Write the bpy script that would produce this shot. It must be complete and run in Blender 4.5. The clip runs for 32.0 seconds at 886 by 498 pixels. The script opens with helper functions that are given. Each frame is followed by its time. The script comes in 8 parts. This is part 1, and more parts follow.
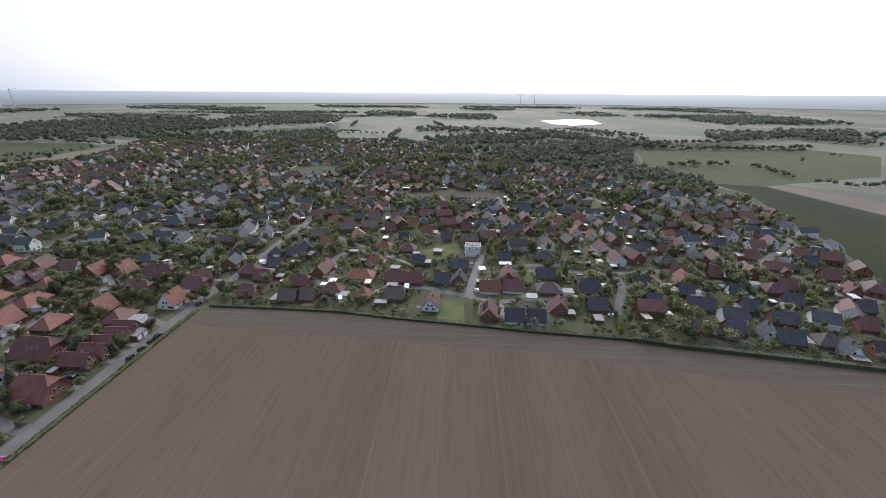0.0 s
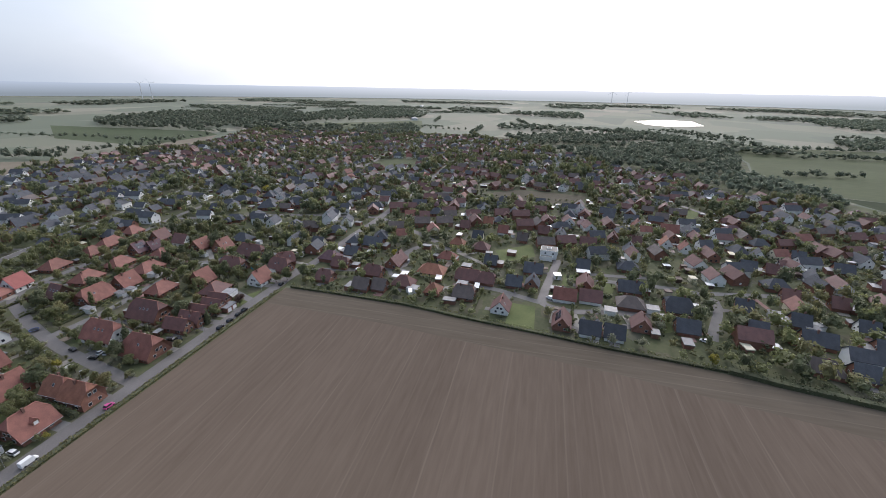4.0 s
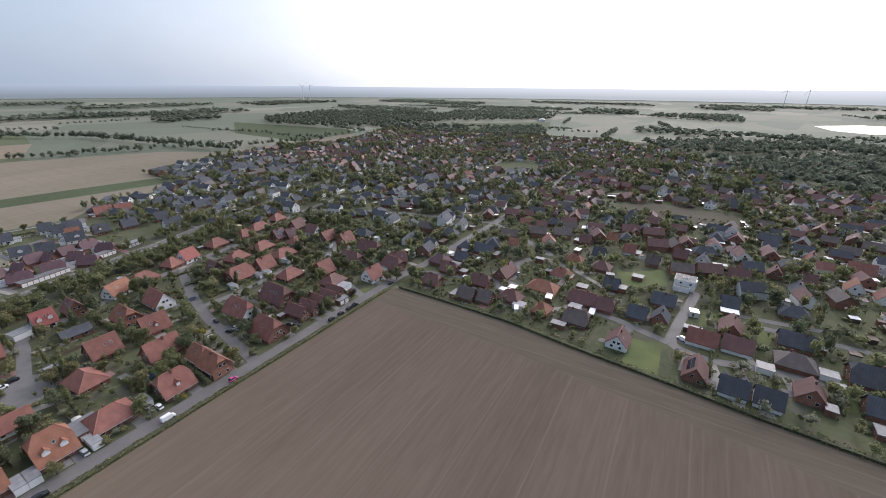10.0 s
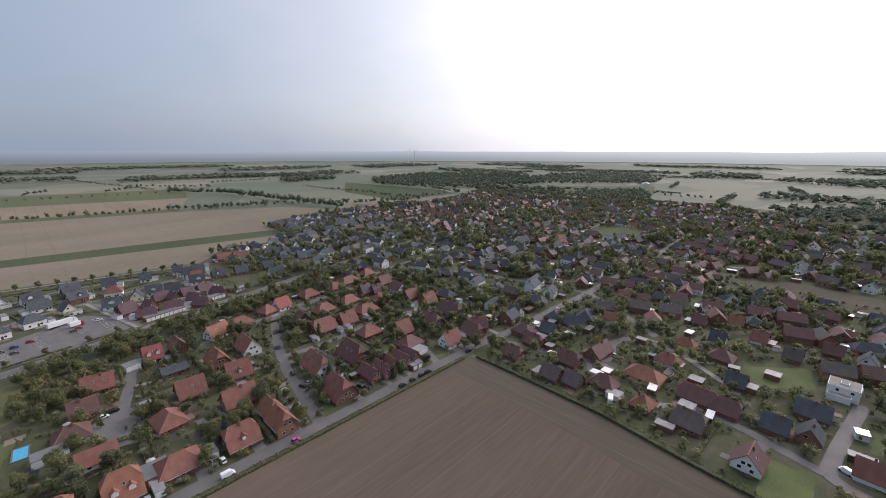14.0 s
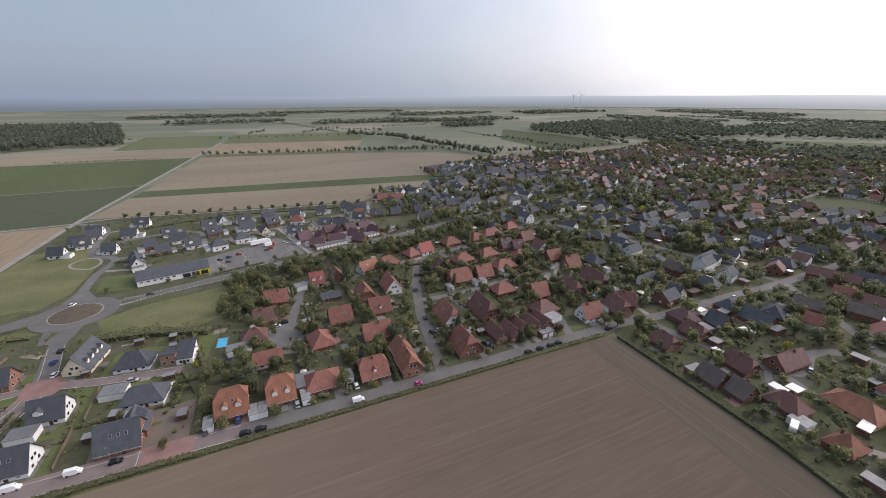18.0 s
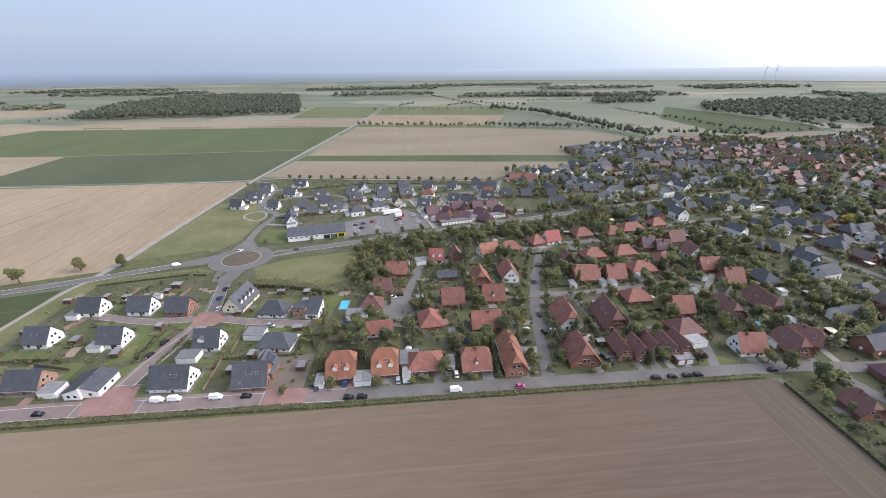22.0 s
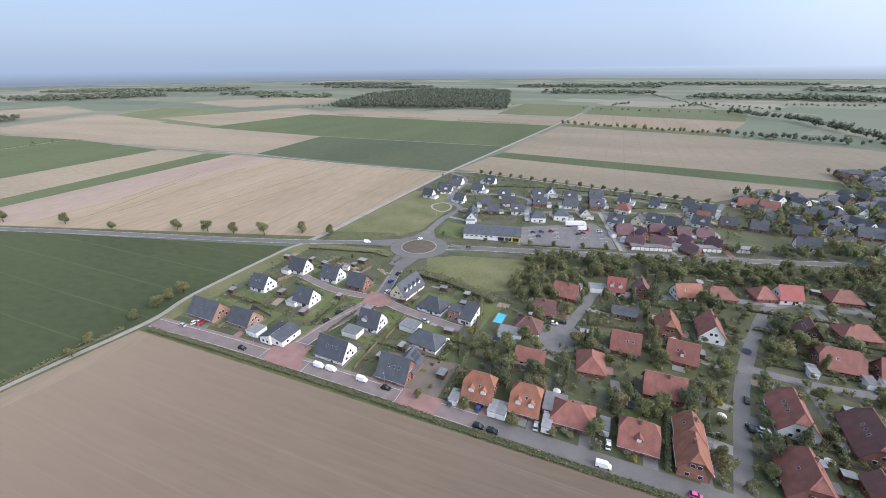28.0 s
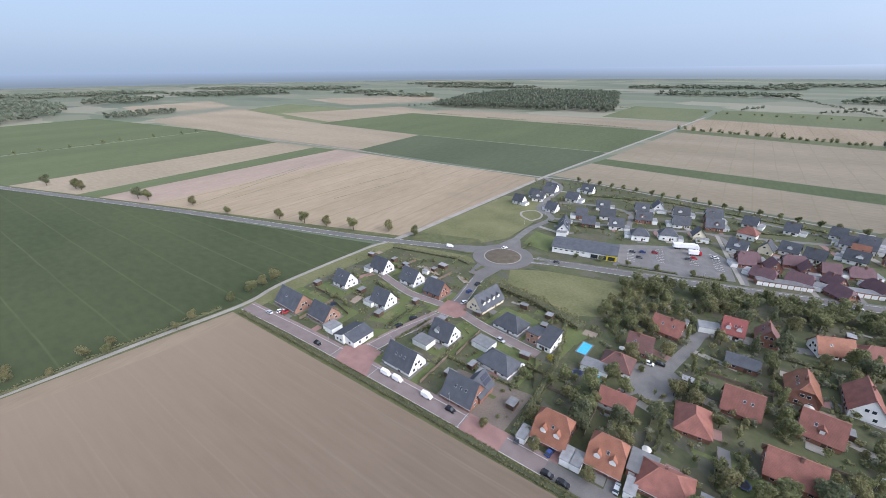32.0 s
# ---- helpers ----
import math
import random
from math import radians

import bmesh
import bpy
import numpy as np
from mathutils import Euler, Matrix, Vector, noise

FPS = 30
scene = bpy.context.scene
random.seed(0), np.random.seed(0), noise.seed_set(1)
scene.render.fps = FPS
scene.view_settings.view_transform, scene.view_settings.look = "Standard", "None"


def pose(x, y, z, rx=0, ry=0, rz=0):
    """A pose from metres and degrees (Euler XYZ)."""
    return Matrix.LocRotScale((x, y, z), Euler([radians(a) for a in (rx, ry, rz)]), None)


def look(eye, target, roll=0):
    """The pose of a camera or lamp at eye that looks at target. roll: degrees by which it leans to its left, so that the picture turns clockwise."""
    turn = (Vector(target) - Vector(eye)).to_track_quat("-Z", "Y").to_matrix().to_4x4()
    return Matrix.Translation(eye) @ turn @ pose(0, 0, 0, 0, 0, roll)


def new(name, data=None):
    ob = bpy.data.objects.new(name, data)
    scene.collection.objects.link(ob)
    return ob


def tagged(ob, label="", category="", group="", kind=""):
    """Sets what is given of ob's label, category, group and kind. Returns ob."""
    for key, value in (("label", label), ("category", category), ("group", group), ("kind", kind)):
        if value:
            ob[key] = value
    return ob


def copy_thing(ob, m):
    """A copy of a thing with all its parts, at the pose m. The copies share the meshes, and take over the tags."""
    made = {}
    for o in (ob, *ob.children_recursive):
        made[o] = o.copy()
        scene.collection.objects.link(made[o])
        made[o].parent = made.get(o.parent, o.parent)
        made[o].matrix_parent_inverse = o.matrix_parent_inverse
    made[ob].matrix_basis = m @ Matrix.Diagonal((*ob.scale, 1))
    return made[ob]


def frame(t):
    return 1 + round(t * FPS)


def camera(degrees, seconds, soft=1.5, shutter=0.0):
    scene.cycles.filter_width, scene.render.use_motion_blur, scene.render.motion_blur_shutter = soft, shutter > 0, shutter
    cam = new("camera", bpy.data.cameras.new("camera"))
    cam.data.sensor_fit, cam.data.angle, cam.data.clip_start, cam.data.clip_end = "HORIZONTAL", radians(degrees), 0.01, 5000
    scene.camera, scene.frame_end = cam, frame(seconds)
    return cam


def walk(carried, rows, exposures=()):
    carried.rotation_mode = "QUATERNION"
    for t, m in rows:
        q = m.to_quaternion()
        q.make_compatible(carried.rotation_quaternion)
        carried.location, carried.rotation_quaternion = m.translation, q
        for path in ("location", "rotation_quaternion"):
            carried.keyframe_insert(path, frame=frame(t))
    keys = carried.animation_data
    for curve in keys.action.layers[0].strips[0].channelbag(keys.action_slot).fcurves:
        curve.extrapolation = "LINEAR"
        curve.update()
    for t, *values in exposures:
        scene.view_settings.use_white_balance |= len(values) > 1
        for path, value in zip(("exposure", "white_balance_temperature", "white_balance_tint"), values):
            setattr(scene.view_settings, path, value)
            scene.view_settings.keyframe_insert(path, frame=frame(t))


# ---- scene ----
# ---- camera and path ----
K = 1.08  # metres in one unit of the plan
cam = camera(94.87, 32.0, soft=0.75)
PATH = [
    (0.0, pose(-49.96, -28.22, 107.73, 69.02, -0.35, -87.40)),
    (0.5, pose(-49.62, -27.04, 107.68, 68.72, -0.98, -85.35)),
    (1.0, pose(-49.17, -26.75, 107.48, 68.70, -1.02, -83.50)),
    (1.5, pose(-48.59, -27.10, 107.15, 68.74, -1.00, -82.37)),
    (2.0, pose(-47.94, -27.42, 106.92, 68.75, -0.97, -81.25)),
    (2.5, pose(-47.29, -27.45, 106.86, 68.73, -0.92, -79.76)),
    (4.5, pose(-44.04, -26.85, 106.78, 68.46, -0.90, -75.05)),
    (5.0, pose(-43.33, -26.98, 106.91, 68.47, -0.78, -73.46)),
    (5.5, pose(-43.08, -27.02, 107.34, 68.52, -0.46, -71.61)),
    (6.0, pose(-42.69, -27.01, 107.73, 68.49, -0.41, -69.74)),
    (6.5, pose(-41.75, -27.09, 107.96, 68.45, -0.32, -67.84)),
    (7.0, pose(-40.53, -27.06, 108.15, 68.43, -0.32, -66.16)),
    (7.5, pose(-39.32, -26.82, 108.24, 68.42, -0.35, -64.95)),
    (8.0, pose(-38.05, -26.43, 108.22, 68.41, -0.38, -63.87)),
    (8.5, pose(-36.67, -25.89, 108.24, 68.35, -0.43, -62.78)),
    (9.0, pose(-35.31, -25.27, 108.36, 68.27, -0.45, -61.64)),
    (9.5, pose(-34.03, -24.75, 108.46, 68.28, -0.43, -60.47)),
    (10.0, pose(-32.63, -24.35, 108.45, 68.34, -0.41, -59.36)),
    (10.5, pose(-31.02, -24.00, 108.40, 69.08, -0.39, -58.31)),
    (11.0, pose(-29.39, -23.57, 108.48, 71.10, -0.38, -57.34)),
    (11.5, pose(-27.80, -23.13, 108.63, 73.10, -0.39, -55.96)),
    (12.0, pose(-26.17, -22.77, 108.71, 74.53, -0.33, -54.19)),
    (12.5, pose(-24.52, -22.37, 108.86, 75.33, -0.25, -52.36)),
    (13.0, pose(-22.99, -21.78, 108.80, 75.80, -0.17, -50.61)),
    (13.5, pose(-21.58, -21.04, 108.31, 76.29, -0.12, -48.61)),
    (14.0, pose(-20.19, -20.28, 108.01, 76.52, -0.10, -46.22)),
    (14.5, pose(-18.88, -19.55, 108.11, 76.64, -0.11, -43.97)),
    (16.5, pose(-12.42, -15.84, 108.37, 76.28, 0.01, -34.80)),
    (17.0, pose(-10.91, -14.87, 108.51, 73.98, 0.06, -31.78)),
    (17.5, pose(-9.71, -13.93, 108.51, 71.38, 0.10, -28.19)),
    (18.0, pose(-8.74, -12.91, 108.46, 69.42, 0.15, -24.63)),
    (18.5, pose(-7.72, -11.74, 108.42, 68.16, 0.21, -21.29)),
    (19.0, pose(-6.64, -10.48, 108.37, 67.39, 0.25, -18.73)),
    (19.5, pose(-5.61, -9.14, 108.33, 66.91, 0.29, -16.79)),
    (20.0, pose(-4.68, -7.75, 108.43, 66.58, 0.32, -14.76)),
    (20.5, pose(-3.76, -6.39, 108.58, 66.41, 0.33, -12.49)),
    (21.0, pose(-2.82, -5.01, 108.70, 66.30, 0.38, -10.08)),
    (21.5, pose(-1.88, -3.52, 108.81, 66.24, 0.41, -7.85)),
    (22.0, pose(-1.09, -2.05, 108.92, 66.21, 0.45, -5.36)),
    (22.5, pose(-0.52, -0.63, 109.02, 66.23, 0.42, -2.71)),
    (23.0, pose(0.04, 0.92, 109.11, 66.19, 0.40, -0.19)),
    (23.5, pose(0.57, 2.59, 109.16, 66.17, 0.51, 2.15)),
    (24.0, pose(0.87, 4.30, 109.22, 66.18, 0.34, 4.61)),
    (24.5, pose(1.12, 5.92, 109.36, 66.13, 0.32, 6.89)),
    (25.0, pose(1.56, 7.51, 109.48, 66.10, 0.45, 9.23)),
    (25.5, pose(2.14, 9.18, 109.54, 66.08, 0.59, 11.84)),
    (27.5, pose(2.46, 15.84, 109.44, 66.01, 0.73, 20.09)),
    (28.0, pose(1.93, 17.54, 109.41, 66.02, 0.49, 21.99)),
    (28.5, pose(1.65, 19.20, 109.31, 66.13, 0.50, 23.36)),
    (29.0, pose(1.43, 20.80, 109.33, 66.11, 0.48, 24.75)),
    (29.5, pose(1.07, 22.28, 109.47, 66.10, 0.43, 26.41)),
    (30.0, pose(0.59, 23.80, 109.56, 66.06, 0.45, 28.42)),
    (30.5, pose(0.09, 25.32, 109.68, 66.05, 0.49, 30.32)),
    (31.0, pose(-0.39, 26.58, 110.04, 65.98, 0.40, 31.94)),
    (31.5, pose(-1.00, 27.98, 110.12, 66.02, 0.35, 33.65)),
    (32.0, pose(-1.86, 29.73, 109.59, 66.13, 0.58, 35.26)),
]
EXPOSURES = [(0.0, -0.50, 6050, 16), (9.0, -0.40, 6080, 17), (12.0, -0.48, 6200, 18), (14.0, -0.68, 6300, 19), (16.5, -0.74, 6420, 20), (18.0, -0.56, 6420, 19), (21.0, -0.06, 6250, 18), (23.0, 0.06, 6120, 17), (27.5, 0.04, 5900, 16), (32.0, 0.0, 5820, 16)]
walk(cam, PATH, EXPOSURES)

# ---- sky and sun ----
SUN_DIR = Vector((0.84, -0.09, 0.53)).normalized()
world = bpy.data.worlds.new("sky")
scene.world = world
world.use_nodes = True
wn, wl = world.node_tree.nodes, world.node_tree.links
wn.clear()


def wnode(kind, **values):
    n = wn.new(kind)
    for key, value in values.items():
        n.inputs[key].default_value = value
    return n


out = wn.new("ShaderNodeOutputWorld")
bg = wn.new("ShaderNodeBackground")
sky = wn.new("ShaderNodeTexSky")
sky.sky_type = "NISHITA"
sky.sun_disc = False
sky.sun_elevation = math.asin(SUN_DIR.z)
sky.sun_rotation = math.atan2(SUN_DIR.x, SUN_DIR.y)
sky.air_density, sky.dust_density, sky.ozone_density = 1.0, 4.0, 1.0
tc = wn.new("ShaderNodeTexCoord")
dot = wn.new("ShaderNodeVectorMath")
dot.operation = "DOT_PRODUCT"
dot.inputs[1].default_value = SUN_DIR
wl.new(tc.outputs["Generated"], dot.inputs[0])
glow = wn.new("ShaderNodeValToRGB")  # hazy air, whitest round the sun
glow.color_ramp.elements[0].position, glow.color_ramp.elements[0].color = 0.25, (0.37, 0.465, 0.575, 1)
glow.color_ramp.elements[1].position, glow.color_ramp.elements[1].color = 0.97, (3.6, 3.55, 3.5, 1)
for pos, col in ((0.50, (0.445, 0.55, 0.665, 1)), (0.64, (0.59, 0.69, 0.785, 1)), (0.74, (0.86, 0.94, 0.99, 1)), (0.83, (1.35, 1.38, 1.40, 1)), (0.91, (2.3, 2.3, 2.3, 1))):
    e = glow.color_ramp.elements.new(pos)
    e.color = col
half = wn.new("ShaderNodeMath")
half.operation = "MULTIPLY_ADD"
half.inputs[1].default_value = half.inputs[2].default_value = 0.5
wl.new(dot.outputs["Value"], half.inputs[0])
cloud = wnode("ShaderNodeTexNoise", Scale=2.2, Detail=5.0, Roughness=0.55)
stretch = wn.new("ShaderNodeMapping")
stretch.inputs["Scale"].default_value = (1, 1, 2.4)
wl.new(tc.outputs["Generated"], stretch.inputs["Vector"])
wl.new(stretch.outputs["Vector"], cloud.inputs["Vector"])
shift = wn.new("ShaderNodeMath")
shift.operation = "MULTIPLY_ADD"
shift.inputs[1].default_value, shift.inputs[2].default_value = 0.10, -0.05
wl.new(cloud.outputs["Fac"], shift.inputs[0])
total = wn.new("ShaderNodeMath")
wl.new(half.outputs[0], total.inputs[0])
wl.new(shift.outputs[0], total.inputs[1])
wl.new(total.outputs[0], glow.inputs["Fac"])
mixer = wn.new("ShaderNodeMixRGB")
mixer.blend_type = "ADD"
mixer.inputs["Fac"].default_value = 0.05
wl.new(glow.outputs["Color"], mixer.inputs["Color1"])
wl.new(sky.outputs["Color"], mixer.inputs["Color2"])
wl.new(mixer.outputs["Color"], bg.inputs["Color"])
bg.inputs["Strength"].default_value = 1.05
wl.new(bg.outputs[0], out.inputs[0])

sun = new("sun", bpy.data.lights.new("sun", "SUN"))
sun.data.energy, sun.data.angle, sun.data.color = 1.15, radians(4.0), (1.0, 0.93, 0.84)
sun.matrix_world = look(SUN_DIR * 500, (0, 0, 0))

# ---- materials ----
MATS = {}


def paint(name, dark, light, scale=1.0, fine=12.0, rough=0.8, metal=0.0, bump=0.0, vary=0.0, world_space=False, streak=None, spec=0.3):
    """A node material: two scales of noise between two colours, fine relief, a little change from object to object."""
    m = bpy.data.materials.new(name)
    m.use_nodes = True
    nt, p = m.node_tree, m.node_tree.nodes["Principled BSDF"]
    add, link = nt.nodes.new, nt.links.new
    if world_space:
        src = add("ShaderNodeNewGeometry").outputs["Position"]
    else:
        src = add("ShaderNodeTexCoord").outputs["Object"]
    if streak:
        mp = add("ShaderNodeMapping")
        mp.inputs["Scale"].default_value = streak
        link(src, mp.inputs["Vector"])
        src = mp.outputs["Vector"]
    a, b = add("ShaderNodeTexNoise"), add("ShaderNodeTexNoise")
    for n, s, d in ((a, scale, 3.0), (b, fine, 4.0)):
        n.inputs["Scale"].default_value, n.inputs["Detail"].default_value = s, d
        link(src, n.inputs["Vector"])
    blend = add("ShaderNodeMath")
    blend.operation = "MULTIPLY_ADD"
    blend.inputs[1].default_value = 0.55
    link(a.outputs["Fac"], blend.inputs[0])
    part_b = add("ShaderNodeMath")
    part_b.operation = "MULTIPLY"
    part_b.inputs[1].default_value = 0.45
    link(b.outputs["Fac"], part_b.inputs[0])
    link(part_b.outputs[0], blend.inputs[2])
    ramp = add("ShaderNodeValToRGB")
    ramp.color_ramp.elements[0].position, ramp.color_ramp.elements[0].color = 0.34, (*dark, 1)
    ramp.color_ramp.elements[1].position, ramp.color_ramp.elements[1].color = 0.66, (*light, 1)
    link(blend.outputs[0], ramp.inputs["Fac"])
    colour = ramp.outputs["Color"]
    if vary:
        info, hsv, rng = add("ShaderNodeObjectInfo"), add("ShaderNodeHueSaturation"), add("ShaderNodeMapRange")
        rng.inputs["To Min"].default_value, rng.inputs["To Max"].default_value = 1 - vary, 1 + vary
        link(info.outputs["Random"], rng.inputs["Value"])
        link(rng.outputs["Result"], hsv.inputs["Value"])
        link(colour, hsv.inputs["Color"])
        colour = hsv.outputs["Color"]
    link(colour, p.inputs["Base Color"])
    p.inputs["Roughness"].default_value, p.inputs["Metallic"].default_value = rough, metal
    p.inputs["Specular IOR Level"].default_value = spec
    if bump:
        bp = add("ShaderNodeBump")
        bp.inputs["Strength"].default_value, bp.inputs["Distance"].default_value = bump, 0.05
        link(b.outputs["Fac"], bp.inputs["Height"])
        link(bp.outputs["Normal"], p.inputs["Normal"])
    MATS[name] = m
    return m


def tiles(name, dark, light, rough=0.66, vary=0.14):
    """Roof tiles: courses across the slope over weathered patches."""
    m = paint(name, dark, light, 0.35, 5.0, rough, vary=vary, spec=0.35)
    nt = m.node_tree
    p = nt.nodes["Principled BSDF"]
    w = nt.nodes.new("ShaderNodeTexWave")
    w.wave_type, w.bands_direction = "BANDS", "Z"
    w.inputs["Scale"].default_value = 1.1
    co = nt.nodes.new("ShaderNodeTexCoord")
    nt.links.new(co.outputs["Object"], w.inputs["Vector"])
    bp = nt.nodes.new("ShaderNodeBump")
    bp.inputs["Strength"].default_value, bp.inputs["Distance"].default_value = 0.35, 0.04
    nt.links.new(w.outputs["Fac"], bp.inputs["Height"])
    nt.links.new(bp.outputs["Normal"], p.inputs["Normal"])
    return m


ROOF = {
    "red": tiles("red_tiles", (0.140, 0.058, 0.045), (0.245, 0.102, 0.078)),
    "orange": tiles("orange_tiles", (0.17, 0.072, 0.044), (0.285, 0.126, 0.078)),
    "brightred": tiles("bright_red_tiles", (0.24, 0.070, 0.06), (0.32, 0.10, 0.088)),
    "darkred": tiles("dark_red_tiles", (0.10, 0.054, 0.05), (0.165, 0.083, 0.073)),
    "brown": tiles("brown_tiles", (0.075, 0.063, 0.058), (0.125, 0.10, 0.092)),
    "purple": tiles("aubergine_tiles", (0.085, 0.048, 0.055), (0.135, 0.074, 0.082)),
    "slate": tiles("slate_tiles", (0.046, 0.050, 0.060), (0.080, 0.086, 0.098), 0.75, 0.2),
}
WALL = {
    "white": paint("white_render", (0.66, 0.66, 0.64), (0.80, 0.80, 0.78), 0.3, 6, 0.85, bump=0.1),
    "cream": paint("cream_render", (0.62, 0.56, 0.42), (0.74, 0.68, 0.52), 0.3, 6, 0.85, bump=0.1),
    "yellow": paint("yellow_render", (0.62, 0.50, 0.22), (0.74, 0.60, 0.30), 0.3, 6, 0.85, bump=0.1),
    "brick_red": paint("red_brick", (0.17, 0.085, 0.06), (0.28, 0.14, 0.10), 0.6, 14, 0.9, bump=0.3, vary=0.15),
    "brick_tan": paint("tan_brick", (0.25, 0.145, 0.105), (0.36, 0.22, 0.16), 0.6, 14, 0.9, bump=0.3, vary=0.1),
    "brown": paint("brown_boards", (0.06, 0.04, 0.03), (0.12, 0.075, 0.05), 0.5, 9, 0.8, bump=0.3),
}
GLASS = paint("window_glass", (0.02, 0.024, 0.03), (0.04, 0.045, 0.055), 0.5, 3, 0.08, spec=0.6)
FRAME = paint("white_frame", (0.68, 0.68, 0.67), (0.78, 0.78, 0.77), 1, 8, 0.5)
DARKWOOD = paint("dark_door", (0.05, 0.035, 0.03), (0.11, 0.07, 0.05), 2, 12, 0.6)
CHIM = paint("chimney_brick", (0.13, 0.075, 0.06), (0.20, 0.115, 0.09), 2, 14, 0.9)
FLATROOF = paint("flat_roofing", (0.15, 0.15, 0.155), (0.25, 0.25, 0.25), 0.5, 6, 0.5, vary=0.3, spec=0.5)
PANEL = paint("solar_cells", (0.012, 0.014, 0.03), (0.025, 0.03, 0.055), 2, 9, 0.18, spec=0.6)
METAL = paint("grey_metal", (0.35, 0.36, 0.37), (0.5, 0.51, 0.52), 1, 8, 0.4, 0.8)
ASPHALT = paint("asphalt", (0.104, 0.097, 0.093), (0.152, 0.142, 0.136), 0.12, 3.0, 0.7, bump=0.1, world_space=True)
PAVING = paint("grey_paving", (0.122, 0.117, 0.113), (0.18, 0.172, 0.165), 0.2, 5.0, 0.9, bump=0.1, world_space=True)
MAUVEPAVE = paint("mauve_paving", (0.150, 0.120, 0.114), (0.212, 0.172, 0.164), 0.2, 5.0, 0.9, bump=0.1, world_space=True)
REDPAVE = paint("red_paving", (0.20, 0.118, 0.105), (0.28, 0.17, 0.15), 0.2, 5.0, 0.9, bump=0.1, world_space=True)
GRAVELTRACK = paint("gravel_track", (0.21, 0.197, 0.175), (0.30, 0.28, 0.25), 0.15, 3.0, 0.95, bump=0.2, world_space=True)
LINE = paint("road_paint", (0.60, 0.60, 0.58), (0.75, 0.75, 0.73), 0.5, 6, 0.7)
GRASS = paint("lawn_grass", (0.070, 0.090, 0.032), (0.122, 0.138, 0.054), 0.08, 1.4, 0.95, bump=0.4, world_space=True)
MEADOW = paint("meadow_grass", (0.090, 0.098, 0.040), (0.165, 0.158, 0.078), 0.05, 0.7, 0.95, bump=0.5, world_space=True)
VERGE = paint("rough_verge", (0.055, 0.070, 0.027), (0.12, 0.118, 0.055), 0.2, 2.0, 0.95, bump=0.5, world_space=True)
GARDEN = paint("garden_ground", (0.046, 0.054, 0.026), (0.112, 0.106, 0.062), 0.07, 0.5, 0.95, bump=0.4, world_space=True)
_nt = GARDEN.node_tree
_geo, _mp, _vo, _rp = _nt.nodes.new("ShaderNodeNewGeometry"), _nt.nodes.new("ShaderNodeMapping"), _nt.nodes.new("ShaderNodeTexVoronoi"), _nt.nodes.new("ShaderNodeValToRGB")
_sep, _mx, _warp = _nt.nodes.new("ShaderNodeSeparateColor"), _nt.nodes.new("ShaderNodeMixRGB"), _nt.nodes.new("ShaderNodeMixRGB")
_mp.inputs["Scale"].default_value = (0.11, 0.15, 0)
_vo.distance = "CHEBYCHEV"
_vo.inputs["Scale"].default_value = 1.0
_nt.links.new(_geo.outputs["Position"], _mp.inputs["Vector"])
_nt.links.new(_mp.outputs["Vector"], _vo.inputs["Vector"])
_nt.links.new(_vo.outputs["Color"], _sep.inputs[0])
_nt.links.new(_sep.outputs[0], _rp.inputs["Fac"])
_rp.color_ramp.interpolation = "CONSTANT"
for _pos, _col in ((0.0, (0.075, 0.090, 0.036)), (0.22, (0.095, 0.085, 0.06)), (0.36, (0.055, 0.066, 0.03)), (0.62, (0.09, 0.098, 0.045)), (0.78, (0.105, 0.10, 0.085))):
    _e = _rp.color_ramp.elements[0] if _pos == 0 else _rp.color_ramp.elements.new(_pos)
    _e.color = (*_col, 1)
_rp.color_ramp.elements[-1].position, _rp.color_ramp.elements[-1].color = 0.88, (0.05, 0.066, 0.03, 1)
_old = _nt.nodes["Principled BSDF"].inputs["Base Color"].links[0].from_socket
_mx.inputs["Fac"].default_value = 0.45
_nt.links.new(_old, _mx.inputs["Color1"])
_nt.links.new(_rp.outputs["Color"], _mx.inputs["Color2"])
_nt.links.new(_mx.outputs["Color"], _nt.nodes["Principled BSDF"].inputs["Base Color"])
ISLAND = paint("island_planting", (0.075, 0.06, 0.045), (0.125, 0.105, 0.075), 0.3, 3.0, 0.95, bump=0.5, world_space=True)
POND = paint("pond_water", (0.03, 0.035, 0.04), (0.045, 0.05, 0.055), 0.01, 0.1, 0.04, spec=0.6, world_space=True)
PLOTSOIL = paint("trodden_earth", (0.115, 0.094, 0.078), (0.175, 0.144, 0.118), 0.1, 1.5, 0.95, bump=0.4, world_space=True)
PINKPAVE = paint("pinkish_paving", (0.168, 0.126, 0.118), (0.235, 0.182, 0.17), 0.2, 5.0, 0.9, bump=0.1, world_space=True)
SOIL = paint("bare_earth", (0.19, 0.155, 0.12), (0.28, 0.23, 0.185), 0.1, 1.5, 0.95, bump=0.4, world_space=True)
